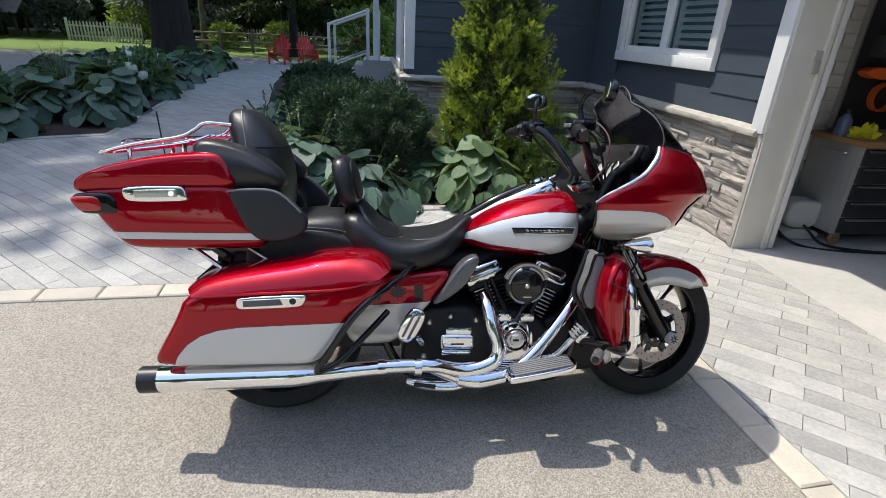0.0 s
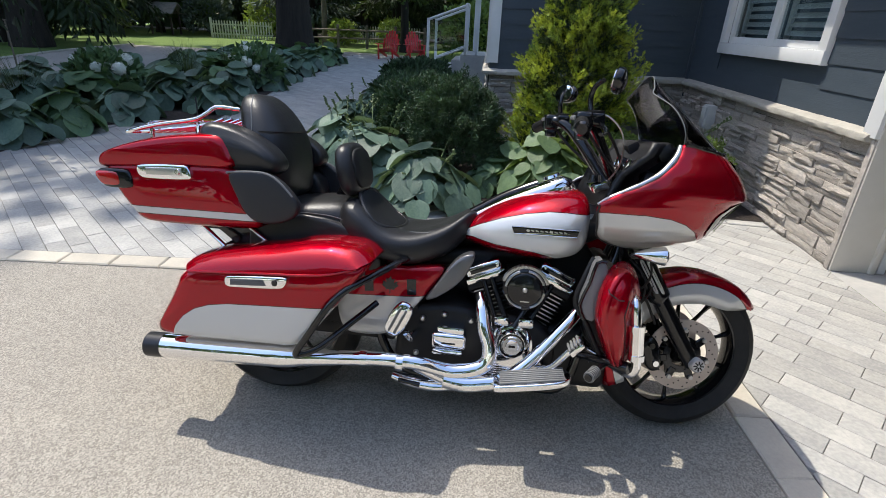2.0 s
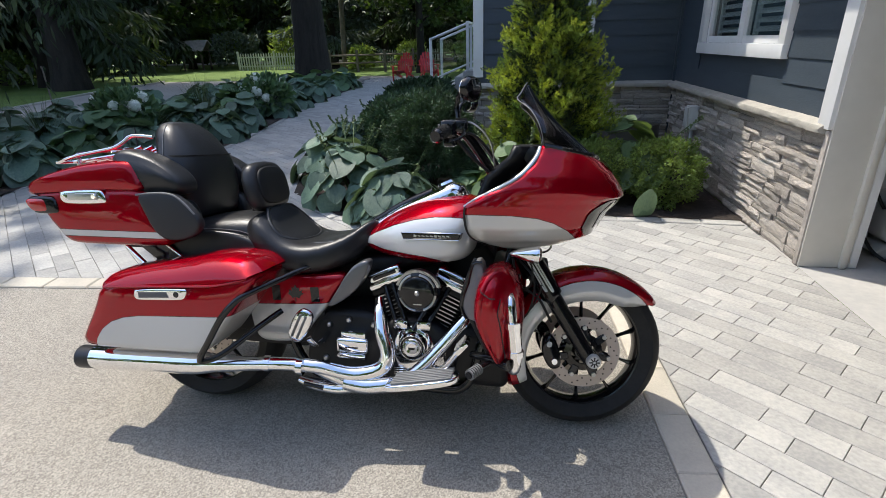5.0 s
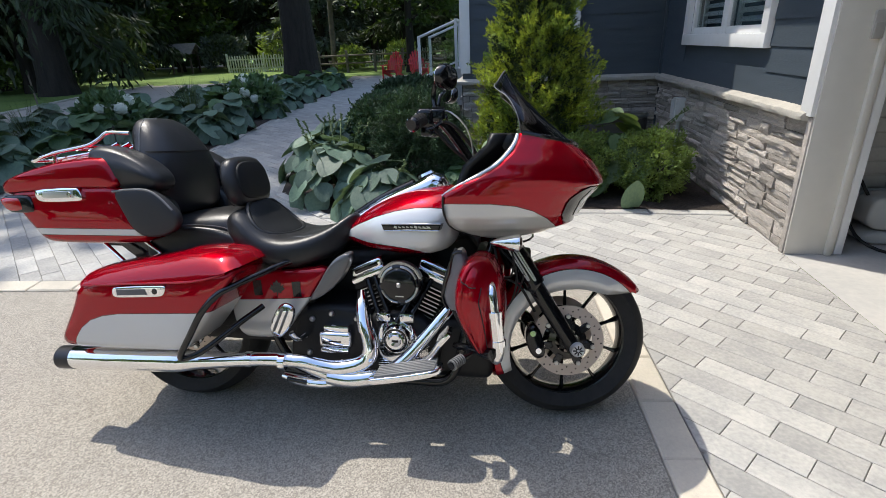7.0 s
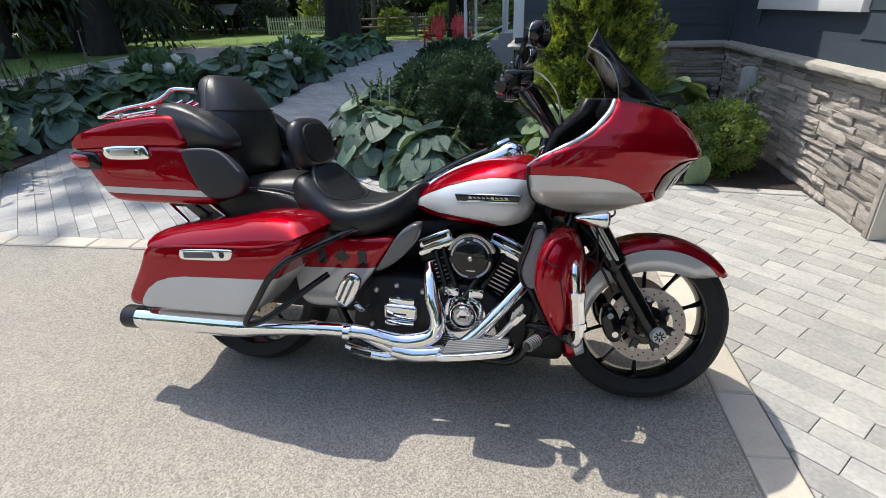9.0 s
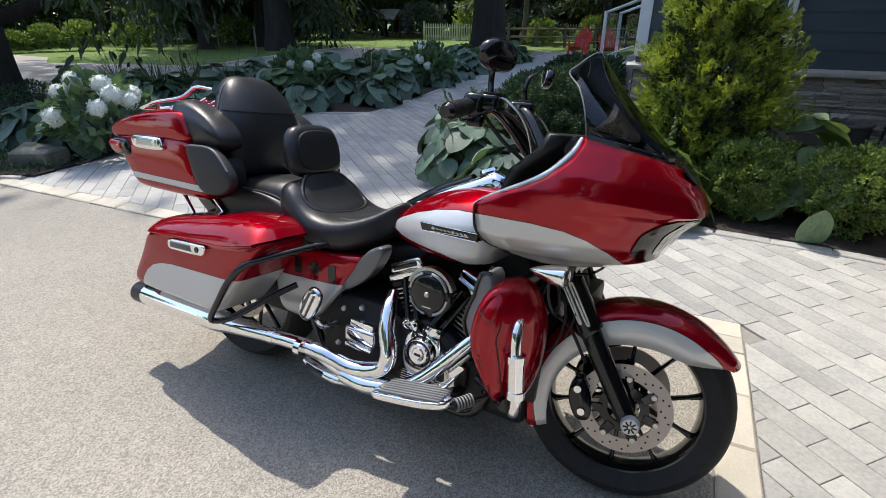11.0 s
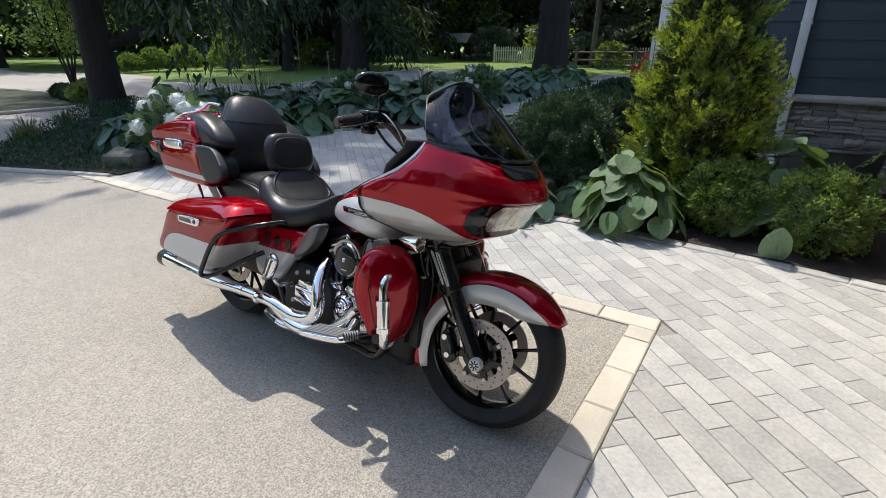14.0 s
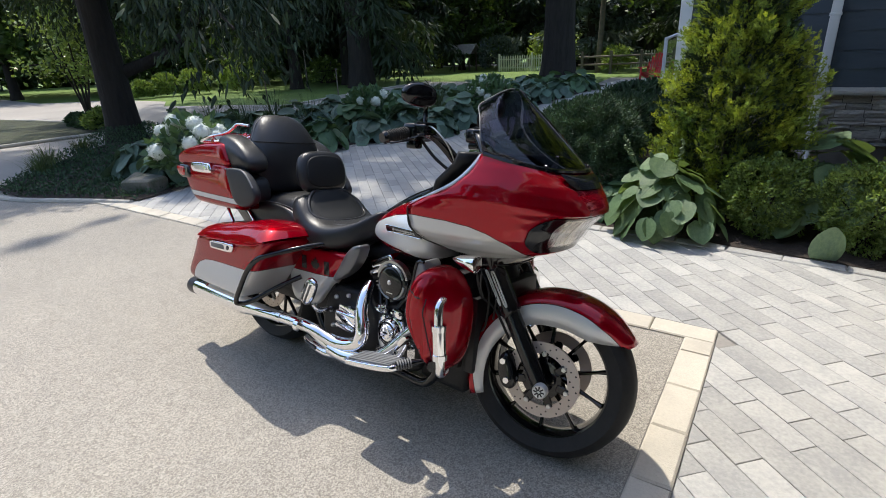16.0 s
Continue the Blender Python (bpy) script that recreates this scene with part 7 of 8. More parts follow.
shrub("yew", "dark green spreading yew shrub along the house", "shrub", -2.30, 5.3, 0.36, (0.72, 0.95, 0.34), 9000, 0.07, YEW, 6, (NEEDLE_V, NEEDLE_F), "yews", 0.3, 3.0)
shrub("yew", "dark green spreading yew shrub near the porch", "shrub", -2.75, 8.4, 0.34, (0.70, 1.1, 0.32), 5000, 0.10, YEW, 7, (NEEDLE_V, NEEDLE_F), "yews", 0.3, 3.0)

# hostas in the bed along the house
hosta(-0.70, 1.54, 0.54, 0.50, 84, 0.175, "lime", 51, "lime-edged hosta clump in sun beside the pavers", flowers=4)
hosta(0.34, 2.08, 0.62, 0.62, 52, 0.25, "lime", 52, "tall light-green hosta behind the boxwoods", flowers=2)
hosta(-1.74, 1.30, 0.54, 0.40, 62, 0.20, "blue", 53, "blue-green hosta clump with broad leaves", flowers=2)
hosta(-2.30, 1.76, 0.60, 0.50, 70, 0.205, "blue", 54, "large blue-green hosta clump with flower stalks", flowers=5)
hosta(-2.78, 2.62, 0.56, 0.48, 60, 0.205, "blue", 55, "blue-green hosta clump beside the path", flowers=6)
hosta(-2.95, 3.80, 0.50, 0.44, 56, 0.20, "blue", 56, "blue-green hosta clump beside the path", flowers=4)
hosta(-2.95, 5.2, 0.50, 0.42, 36, 0.26, "blue", 57, "blue-green hosta clump beside the path", flowers=2)
hosta(-1.18, 1.72, 0.30, 0.26, 30, 0.17, "green", 58, "small green hosta under the cypress")
hosta(-1.02, 1.98, 0.36, 0.34, 30, 0.20, "green", 59, "green hosta in shade under the cypress")
lf_ = thing("fallen_leaf", "single broad hosta leaf standing by the edging", "leaf", at=pose(0.37, 1.38, 0.02))
o = new("blade", LEAVES["blue"][1])
o.parent = lf_
o.matrix_local = pose(0, 0, 0.0, 0, 0, 12) @ pose(0, 0, 0, 0, -75, -90) @ Matrix.Diagonal((0.27, 0.185, 0.10, 1))

# hostas in the bed beside the driveway
rng = random.Random(77)
spots = []
for k in range(900):
    x, y = rng.uniform(-10.5, -5.2), rng.uniform(0.2, 15)
    if inside(x, y, LEFT_BED) and inside(x + 0.12, y, LEFT_BED) and inside(x + 0.05, y - 0.12, LEFT_BED) and all(math.hypot(x - a, y - b) > 0.66 for a, b in spots) and not (x < -7.4 and y < 2.2):
        spots.append((x, y))
for k, (x, y) in enumerate(spots):
    near = y < 6.5
    hosta(x, y, 0.52, rng.uniform(0.40, 0.58), 34 if near else 22, 0.27 if near else 0.32, "blue" if rng.random() < 0.7 else "green", 100 + k,
          "broad-leaved hosta in the shaded bed" if near else "broad-leaved hosta further down the bed", group="bed hostas")


def hydrangea(x, y, r, n, seed, label, blooms):
    h = shrub("hydrangea", label, "hydrangea", x, y, r * 0.9, (r, r, r * 0.8), n, 0.14, HOSTA, seed, lumps=0.25, group="hydrangeas")
    rng = random.Random(seed + 9)
    for k in range(blooms):
        a, e = rng.uniform(0, 6.28), rng.uniform(0.0, 1.2)
        p = Vector((r * math.cos(a) * math.cos(e), r * math.sin(a) * math.cos(e), r * 0.9 + r * 0.85 * math.sin(e)))
        rr = rng.uniform(0.08, 0.11)
        bm = bmesh.new()
        bmesh.ops.create_icosphere(bm, subdivisions=3, radius=rr * 0.9)
        for v in bm.verts:
            v.co = p + v.co * (1 + 0.16 * noise.noise(v.co * 45)) * Vector((1, 1, 0.85)).length / 1.65
        part("bloom_head", bm, BLOOM, h)
        ms = [turned(rng, p + d * rr * rng.uniform(0.8, 1.0), rr * 0.24, direction=d.cross(Vector((rng.gauss(0, 1), rng.gauss(0, 1), rng.gauss(0, 1)))) + d * 0.25) for d in (Vector((rng.gauss(0, 1), rng.gauss(0, 1), rng.gauss(0, 1))).normalized() for _ in range(330))]
        tagged(scatter("bloom", LEAF_V, LEAF_F, ms, BLOOM, h, "white mophead bloom"), kind="stuff")
    return h


hydrangea(-6.12, 0.72, 0.45, 620, 61, "white-flowering hydrangea at the bed's corner", 13)
hydrangea(-5.98, 7.7, 0.48, 800, 62, "white-flowering hydrangea beside the path", 14)
hydrangea(-7.4, 5.2, 0.45, 700, 63, "hydrangea with few white blooms among hostas", 4)


def grasses(x, y, n, h, seed, label):
    rng = random.Random(seed)
    g = thing("ornamental_grass", label, "grass clump", "grass clumps", at=pose(x, y, 0.02))
    vs, fs = [], []
    for k in range(n):
        a, lean, hh = rng.uniform(0, 6.28), rng.uniform(0.1, 0.75), h * rng.uniform(0.6, 1.1)
        r0 = rng.uniform(0, 0.18)
        side = Vector((-math.sin(a), math.cos(a), 0)) * 0.006
        i = len(vs)
        for t in (0, 0.35, 0.7, 1.0):
            c = Vector((math.cos(a) * (r0 + lean * hh * t ** 1.8), math.sin(a) * (r0 + lean * hh * t ** 1.8), hh * (t - 0.35 * lean * t ** 3)))
            w = 1 - t * 0.9
            vs += [tuple(c + side * w), tuple(c - side * w)]
        for j in (0, 2, 4):
            fs.append((i + j, i + j + 1, i + j + 3, i + j + 2))
    me = bpy.data.meshes.new("blades")
    me.from_pydata(vs, [], fs)
    me.materials.append(BLADE)
    o = tagged(new("blades", me), kind="stuff")
    o.parent = g
    return g


for k, (x, y, h) in enumerate(((-9.3, 2.9, 0.95), (-8.8, 3.3, 0.95), (-8.3, 3.6, 1.0), (-7.9, 4.1, 0.9), (-7.3, 7.4, 1.0), (-6.9, 8.2, 0.9), (-9.35, 0.10, 0.4), (-8.95, -0.15, 0.35), (-10.2, 0.9, 0.4))):
    grasses(x, y, 150, h, 300 + k, "tuft of arching grass in the bed")


# ---- trees ----
def tree(name, x, y, h, trunk_r, crown_from, crown_r, n, size, material, seed, label, kind="broad", trunk_only_to=None, droop=0.0, limbs=9, lean=(0, 0), template=None):
    rng = random.Random(seed)
    t = thing(name, label, "tree", "trees", at=pose(x, y, -0.06))
    top = Vector((lean[0], lean[1], h))
    part("trunk", tube([(0, 0, 0), (0.02, 0, h * 0.08), tuple(top * 0.45), tuple(top * 0.98)], [trunk_r * 1.45, trunk_r * 1.02, trunk_r * 0.72, trunk_r * 0.12], 14, 6), BARK, t)
    tips = []
    for k in range(limbs):
        f = (k + rng.random()) / limbs
        z = crown_from * 0.8 + (h * 0.9 - crown_from * 0.8) * f
        a = k * 2.4 + rng.uniform(-0.4, 0.4)
        if kind == "broad":
            ln = crown_r * (0.55 + 0.45 * math.sin(math.pi * min(1, f + 0.2))) * rng.uniform(0.75, 1.0)
            e = Vector((ln * math.cos(a), ln * math.sin(a), z + ln * rng.uniform(0.1, 0.5) - droop * ln))
        else:
            ln = crown_r * (1 - f) ** 0.8 * rng.uniform(0.8, 1.05)
            e = Vector((ln * math.cos(a), ln * math.sin(a), z - ln * (0.15 + droop)))
        s = Vector((0, 0, z)) + Vector((lean[0], lean[1], 0)) * (z / h)
        m = s.lerp(e, 0.5) + Vector((0, 0, ln * 0.10))
        part("limb", tube([tuple(s), tuple(m), tuple(e)], [trunk_r * 0.32 * (1 - f * 0.6), trunk_r * 0.18 * (1 - f * 0.6), 0.02], 7, 4), BARK, t)
        tips.append((s, m, e, ln))
    ms = []
    per = max(1, n // max(1, len(tips)))
    for s, m, e, ln in tips:
        for j in range(per):
            f = rng.random() ** 0.55
            c = s.lerp(m, f * 2) if f < 0.5 else m.lerp(e, f * 2 - 1)
            spread = ln * (0.42 if kind == "broad" else 0.26) * (0.35 + 0.65 * f)
            d = Vector((rng.gauss(0, 1), rng.gauss(0, 1), rng.gauss(0, 0.75)))
            d = d / max(d.length, 1e-6) * rng.random() ** 0.4
            q = c + d * spread
            if kind != "broad":
                q.z = c.z - abs(d.z) * spread * (0.8 + 2.2 * droop) + spread * 0.25
            ms.append(turned(rng, q, size * rng.uniform(0.6, 1.3), direction=Vector((d.x * (0.4 if template else 1), d.y * (0.4 if template else 1), -0.35 - droop * 2 if kind != "broad" else rng.uniform(-0.6, 0.6)))))
    tm = template or ((LEAF_V, LEAF_F) if kind == "broad" else (NEEDLE_V, NEEDLE_F))
    tagged(scatter("crown", *tm, ms, material, t), kind="stuff")
    return t


spruce = tree("spruce_tree", -11.42, 2.15, 11.2, 0.29, 5.0, 4.9, 52000, 0.175, SPRUCE, 401, "big dark spruce with drooping branches beside the road", "spruce", droop=0.30, limbs=30, template=(STRAND_V, STRAND_F))
part("limb", tube([(0.10, 0.10, 1.35), (0.5, 1.0, 1.75), (0.8, 1.75, 2.5), (1.5, 3.1, 3.9)], [0.13, 0.11, 0.09, 0.04], 10, 5), BARK, spruce)
tree("maple_tree", -8.9, 18.0, 27, 0.60, 6.5, 10.2, 32000, 0.46, LEAF, 402, "very large shade tree with a thick dark trunk", limbs=34)
# The trunk is in view; the unseen crown is sized to shade the path.
tree("shade_tree", -18.9, 16.8, 31, 0.52, 15.0, 10.5, 33000, 0.64, LEAF, 403, "massive shade tree spreading over the lawn", limbs=34)
tree("spruce_tree", -21.8, 18.6, 16, 0.26, 3.8, 5.6, 16000, 0.46, SPRUCE, 411, "dark spruce shading the lawn", "spruce", droop=0.22, limbs=34)
tree("spruce_tree", -25.5, 20.5, 18, 0.34, 3.8, 6.4, 15000, 0.5, SPRUCE, 409, "dark spruce shading the lawn", "spruce", droop=0.22, limbs=32)
tree("spruce_tree", -30.5, 25.0, 18, 0.34, 3.4, 6.6, 15000, 0.5, SPRUCE, 410, "dark spruce at the wood's edge", "spruce", droop=0.22, limbs=32)
tree("spruce_tree", -22.5, 15.6, 15, 0.28, 4.5, 3.0, 6000, 0.34, SPRUCE, 404, "dark spruce with bare lower trunk", "spruce", droop=0.25, limbs=22)
tree("ash_tree", -5.6, 24.5, 12, 0.20, 2.9, 4.2, 9000, 0.30, LEAF, 405, "broad tree shading the garden chairs", limbs=14)
tree("spruce_tree", -12.5, 31.0, 12, 0.28, 1.4, 3.6, 8000, 0.42, BLUESPRUCE, 406, "silvery blue spruce behind the fence", "spruce", limbs=30)
tree("spruce_tree", -7.2, 31.5, 13, 0.30, 2.6, 4.2, 9000, 0.42, SPRUCE, 407, "green spruce behind the rail fence", "spruce", limbs=28)
tree("spruce_tree", -15.5, 37.0, 13, 0.28, 1.2, 3.4, 8000, 0.45, BLUESPRUCE, 408, "silvery blue spruce beyond the garden", "spruce", limbs=30)
rng = random.Random(91)
k = 0
# Trees at negative y are out of view, added to darken chrome and paint reflections.
for x, y, kind in [(-26, 30, 0), (-27.5, 22, 0), (-24, 40.5, 0), (-30, 30, 0), (-19.5, 41.0, 0), (-25, 35, 1), (-34, 24, 1), (-36, 15, 1), (-40, 19, 1), (-31, 40, 1), (-21, 44, 1), (-14, 46, 1), (-8, 47, 1), (-2, 46, 1), (4, 44, 1),
                   (-44, 8, 1), (-46, 1, 1), (-48, -8, 1), (-38, 33, 0), (-1.5, 33, 1), (2.5, 30, 1), (-35, 11.5, 1), (-37, 7.5, 1), (-40, -16, 1), (-30, -24, 1), (-22, -22, 1), (-14, -21, 1), (-7, -20, 1), (0, -19, 1), (7, -20, 1), (14, -20, 1), (-34, -8, 1), (-44, 28, 1), (9, 38, 1), (-11, 39, 0), (-5, 38, 0)]:
    k += 1
    if kind == 0:
        tree("spruce_tree", x, y, rng.uniform(12, 16), 0.28, 3.0, rng.uniform(4.2, 5.2), 7500, 0.5, SPRUCE, 500 + k, "dark spruce at the wood's edge", "spruce", droop=0.2, limbs=24)
    else:
        tree("broadleaf_tree", x, y, rng.uniform(9, 14), 0.24, 1.6, rng.uniform(4.2, 5.6), 6000, 0.5, LEAF, 500 + k, "leafy tree in the distance", limbs=14)
# undergrowth and bright bushes beyond the lawn
for k, (x, y, r, m) in enumerate(((-26.6, 9.6, 0.45, BOX), (-26.6, 10.8, 0.6, BOX), (-26.0, 12.0, 0.7, BOX), (-24.6, 13.4, 0.75, BOX), (-27, 15.5, 1.1, BOX), (-29, 17.5, 1.5, LEAF), (-23.5, 18.6, 0.9, BOX), (-31.5, 14, 1.8, LEAF), (-15.6, 32.5, 1.6, BOX), (-20.5, 33.5, 1.5, BLUESPRUCE),
                                  (-27, 33, 1.2, BOX), (-23.5, 37, 1.6, LEAF), (-6.6, 27.5, 0.9, BOX), (-9.4, 27.0, 0.8, BOX), (-2.0, 21.5, 1.4, BOX), (-1.0, 24, 1.6, LEAF), (-33, 20, 2.2, LEAF), (-36, 29, 2.5, LEAF), (-29, 37, 2.2, LEAF),
                                  (-18, 41, 2.4, LEAF), (-10, 43, 2.4, LEAF), (-3, 41, 2.2, LEAF), (-40, 23, 2.6, LEAF), (-42, 13, 2.6, LEAF), (-44, 4, 2.6, LEAF), (3, 37, 2.4, LEAF), (-14, 40, 2.2, SPRUCE), (-24, 41, 2.4, SPRUCE))):
    shrub("bush", "leafy bush beyond the lawn", "bush", x, y, r * 0.7, (r, r, r * 0.85), 1500 if r < 2 else 2200, 0.16 if r < 1.3 else 0.24, m, 700 + k, group="bushes", lumps=0.35)
# slender young tree on the island
young = tree("young_tree", -17.4, 3.75, 3.5, 0.035, 1.3, 1.5, 2600, 0.13, BOX, 480, "slender multi-stemmed young tree with light foliage", limbs=12)
for k in range(4):
    a = 0.7 + k * 1.57
    part("limb", tube([(0.03 * math.cos(a), 0.03 * math.sin(a), 0), (0.14 * math.cos(a), 0.14 * math.sin(a), 0.7), (0.55 * math.cos(a), 0.55 * math.sin(a), 2.2)], [0.035, 0.028, 0.012], 7, 4), BARK, young)
for k, (x, y, r, m) in enumerate(((-13.85, 2.75, 0.38, BOX), (-14.5, 2.75, 0.26, YEW), (-15.1, 2.8, 0.24, YEW), (-15.7, 2.85, 0.24, YEW))):
    shrub("bush", "low bush on the kerbed island", "bush", x, y, r * 0.6, (r * 1.2, r, r * 0.65), 1300, 0.09, m, 760 + k, group="island bushes", lumps=0.35)
# dense wood closing the distance
rng = random.Random(881)
for a0, a1 in ((78, 108), (108, 138), (138, 168), (168, 200)):
    ms = []
    for k in range(5200):
        a, r = radians(rng.uniform(a0, a1)), rng.uniform(54, 60)
        z = 15.5 * rng.random() ** 0.8 * (1 + 0.25 * noise.noise(Vector((a * 9, 0, 3))))
        ms.append(turned(rng, (r * math.cos(a) - 4, r * math.sin(a), z), rng.uniform(1.0, 2.2)))
    tagged(scatter("far_wood", LEAF_V, LEAF_F, ms, SPRUCE), "dense dark wood closing the distance", "woods", kind="stuff")
# low dark ground cover round the spruce
rng = random.Random(333)
ms = []
while len(ms) < 15000:
    x, y = rng.uniform(-12.0, -6.0), rng.uniform(-1.0, 2.7)
    if inside(x, y, LEFT_BED) and not (x > -7.2 and y > 0.9):
        ms.append(turned(rng, (x + rng.uniform(-0.1, 0.1), y - rng.uniform(-0.05, 0.06), 0.02 + rng.uniform(0, 0.05) + 0.02 * noise.noise(Vector((x, y, 0)) * 1.7) + 0.26 * math.exp(-((x + 11.42) ** 2 + (y - 2.15) ** 2) / 3.2)), rng.uniform(0.022, 0.05), direction=(rng.gauss(0, 0.6), rng.gauss(0, 0.6), 1)))
tagged(scatter("ground_cover", LEAF_V, LEAF_F, ms, YEW), "low dark green ground cover under the spruce", "ground cover", kind="stuff")
bm = box(0, 0, 0.09, 0.50, 0.30, 0.20, 0.06, 3)
for v in bm.verts:
    v.co += Vector((noise.noise(v.co * 5), noise.noise(v.co * 5 + Vector((9, 0, 0))), noise.noise(v.co * 5 + Vector((0, 9, 0))))) * 0.04
# Rock tones lowered for the spruce's shade; the greenish second tone is moss.
rock = tagged(link_mesh("edging_boulder", bm, surface("shaded_mossy_rock", (0.16, 0.15, 0.13), 0.9, second=(0.07, 0.08, 0.05), scale=7, fine=40, bump=0.01, bump_scale=25)), "rough grey boulder at the corner of the bed", "boulder")
rock.matrix_world = pose(-6.31, 0.12, 0.0, 0, 0, 18)
# ---- garden furniture, fences, porch ----
def adirondack(m, label):
    c = thing("adirondack_chair", label, "chair", "garden chairs", at=m)
    for s in (-1, 1):
        part("arm", box(s * 0.33, 0.05, 0.56, 0.13, 0.72, 0.025, 0.01), REDWOOD, c)
        part("front_leg", box(s * 0.29, -0.26, 0.28, 0.04, 0.10, 0.56, 0.008), REDWOOD, c)
        part("rear_leg", at_x(box(0, 0, 0, 0.04, 0.95, 0.11, 0.008), Matrix.Translation((s * 0.26, 0.12, 0.22)) @ Matrix.Rotation(radians(-16), 4, "X")), REDWOOD, c)
        part("arm_brace", box(s * 0.29, 0.28, 0.42, 0.035, 0.06, 0.28, 0.006), REDWOOD, c)
    for k in range(6):
        part("seat_slat", at_x(box(0, -0.27 + k * 0.095, 0, 0.56, 0.085, 0.02, 0.006), Matrix.Translation((0, 0, 0.33)) @ Matrix.Rotation(radians(-12), 4, "X")), REDWOOD, c)
    for k in range(7):
        u = k - 3
        ln = 0.86 - 0.035 * u * u
        part("back_slat", at_x(box(u * 0.082, 0, ln / 2, 0.074, 0.02, ln, 0.008), Matrix.Translation((0, 0.24, 0.26)) @ Matrix.Rotation(radians(-22), 4, "X") @ Matrix.Rotation(radians(u * 1.8), 4, "Y")), REDWOOD, c)
    part("back_rail", at_x(box(0, 0.03, 0.55, 0.52, 0.03, 0.08, 0.006), Matrix.Translation((0, 0.24, 0.26)) @ Matrix.Rotation(radians(-22), 4, "X")), REDWOOD, c)
    return c


adirondack(pose(-5.27, 18.3, 0, 0, 0, -10), "red slatted adirondack chair at the end of the path")
adirondack(pose(-4.2, 18.5, 0, 0, 0, 24), "red slatted adirondack chair turned towards its neighbour")


def pickets(a, b, h, label):
    f = thing("picket_fence", label, "fence")
    d = Vector((b[0] - a[0], b[1] - a[1], 0))
    n = int(d.length / 0.17)
    ang = math.degrees(math.atan2(d.y, d.x))
    me = None
    for k in range(n + 1):
        q = Vector((a[0], a[1], 0)) + d * (k / n)
        if me is None:
            o = part("picket", pillow([(-0.04, -0.06), (0.04, -0.06), (0.04, h - 0.06), (0.0, h), (-0.04, h - 0.06)], -0.01, 0.01, 0.002, 0, 0), PICKET, f)
            me = o.data
        else:
            o = new("picket", me)
            o.parent = f
        o.matrix_local = pose(q.x, q.y, 0, 0, 0, ang)
    for k in range(0, n + 1, 14):
        q = Vector((a[0], a[1], 0)) + d * (k / n)
        part("post", box(q.x, q.y, h * 0.55, 0.11, 0.11, h * 1.15, 0.01), PICKET, f)
    for z in (0.2, h - 0.25):
        part("rail", at_x(box(d.length / 2, 0.03, z, d.length, 0.03, 0.07), pose(a[0], a[1], 0, 0, 0, ang)), PICKET, f)
    return f


pickets((-18.8, 30.5), (-15.0, 30.75), 1.0, "white picket fence in front of bushes")
pickets((-10.6, 33.0), (-6.0, 33.5), 1.0, "white picket fence by the far street")
rail = thing("rail_fence", "dark weathered split-rail fence behind the chairs", "fence")
for k in range(7):
    x, y = -11.0 + k * 1.55, 26.0 + 0.1 * k
    part("post", box(x, y, 0.5, 0.13, 0.13, 1.2, 0.02), WOODRAIL, rail)
for z in (0.42, 0.82):
    part("rail", tube([(-11.2, 26.0, z), (-6.5, 26.3, z + 0.02), (-1.5, 26.6, z)], 0.05, 8), WOODRAIL, rail)
well = thing("garden_shelter", "small shingled roof on posts in the garden", "shelter", at=pose(-23.0, 32.5, 0))
for x in (-0.7, 0.7):
    for y in (-0.5, 0.5):
        part("post", box(x, y, 0.6, 0.1, 0.1, 1.3), WOODRAIL, well)
SHG = surface("grey_shingle", (0.33, 0.31, 0.28), 0.85, second=(0.22, 0.21, 0.19), scale=6)
for s in (-1, 1):
    part("roof_panel", at_x(box(0, 0, 0, 2.1, 1.05, 0.05), Matrix.Translation((0, s * 0.42, 1.55)) @ Matrix.Rotation(radians(-s * 40), 4, "X")), SHG, well)
part("gable", pillow([(-0.75, 1.2), (0.75, 1.2), (0.0, 1.85)], -0.6, 0.6, 0.01, 0, 0, plane="yz"), WOODRAIL, well)
for k, (x, y, h, r) in enumerate(((-13.4, 10.0, 1.05, 0.02), (-21.5, 15.5, 1.8, 0.025), (-9.6, 4.4, 1.25, 0.012))):
    st = thing("garden_stake", "thin weathered stake standing in the garden", "stake", "stakes", at=pose(x, y, 0))
    part("rod", tube([(0, 0, -0.05), (0.01, 0, h)], r, 8), WOODRAIL, st)
    part("cap", box(0.01, 0, h, r * 2.6, r * 2.6, 0.04, 0.006), WOODRAIL, st)
pole = thing("utility_pole", "slim grey wooden utility pole behind the garden", "pole", at=pose(-10.6, 27.4, 0))
part("shaft", tube([(0, 0, -0.05), (0.25, 0, 9)], [0.15, 0.11], 10), WOODRAIL, pole)
part("crossarm", box(0.24, 0, 8.4, 1.6, 0.1, 0.1, 0.01), WOODRAIL, pole)
# porch
porch = thing("porch", "raised porch deck with white posts and glass railing", "porch", kind="structure")
part("deck", box(-1.45, 9.9, 0.40, 0.9, 1.8, 0.80), CONCRETE, porch)
for x, y, z in ((-1.80, 9.02, 1.30), (-1.80, 9.9, 1.30), (-1.56, 9.02, 1.30)):
    part("rail_post", box(x, y, z, 0.06, 0.06, 1.0, 0.006), TRIM, porch)
part("top_rail", box(-1.80, 9.5, 1.80, 0.07, 1.0, 0.05, 0.008), TRIM, porch)
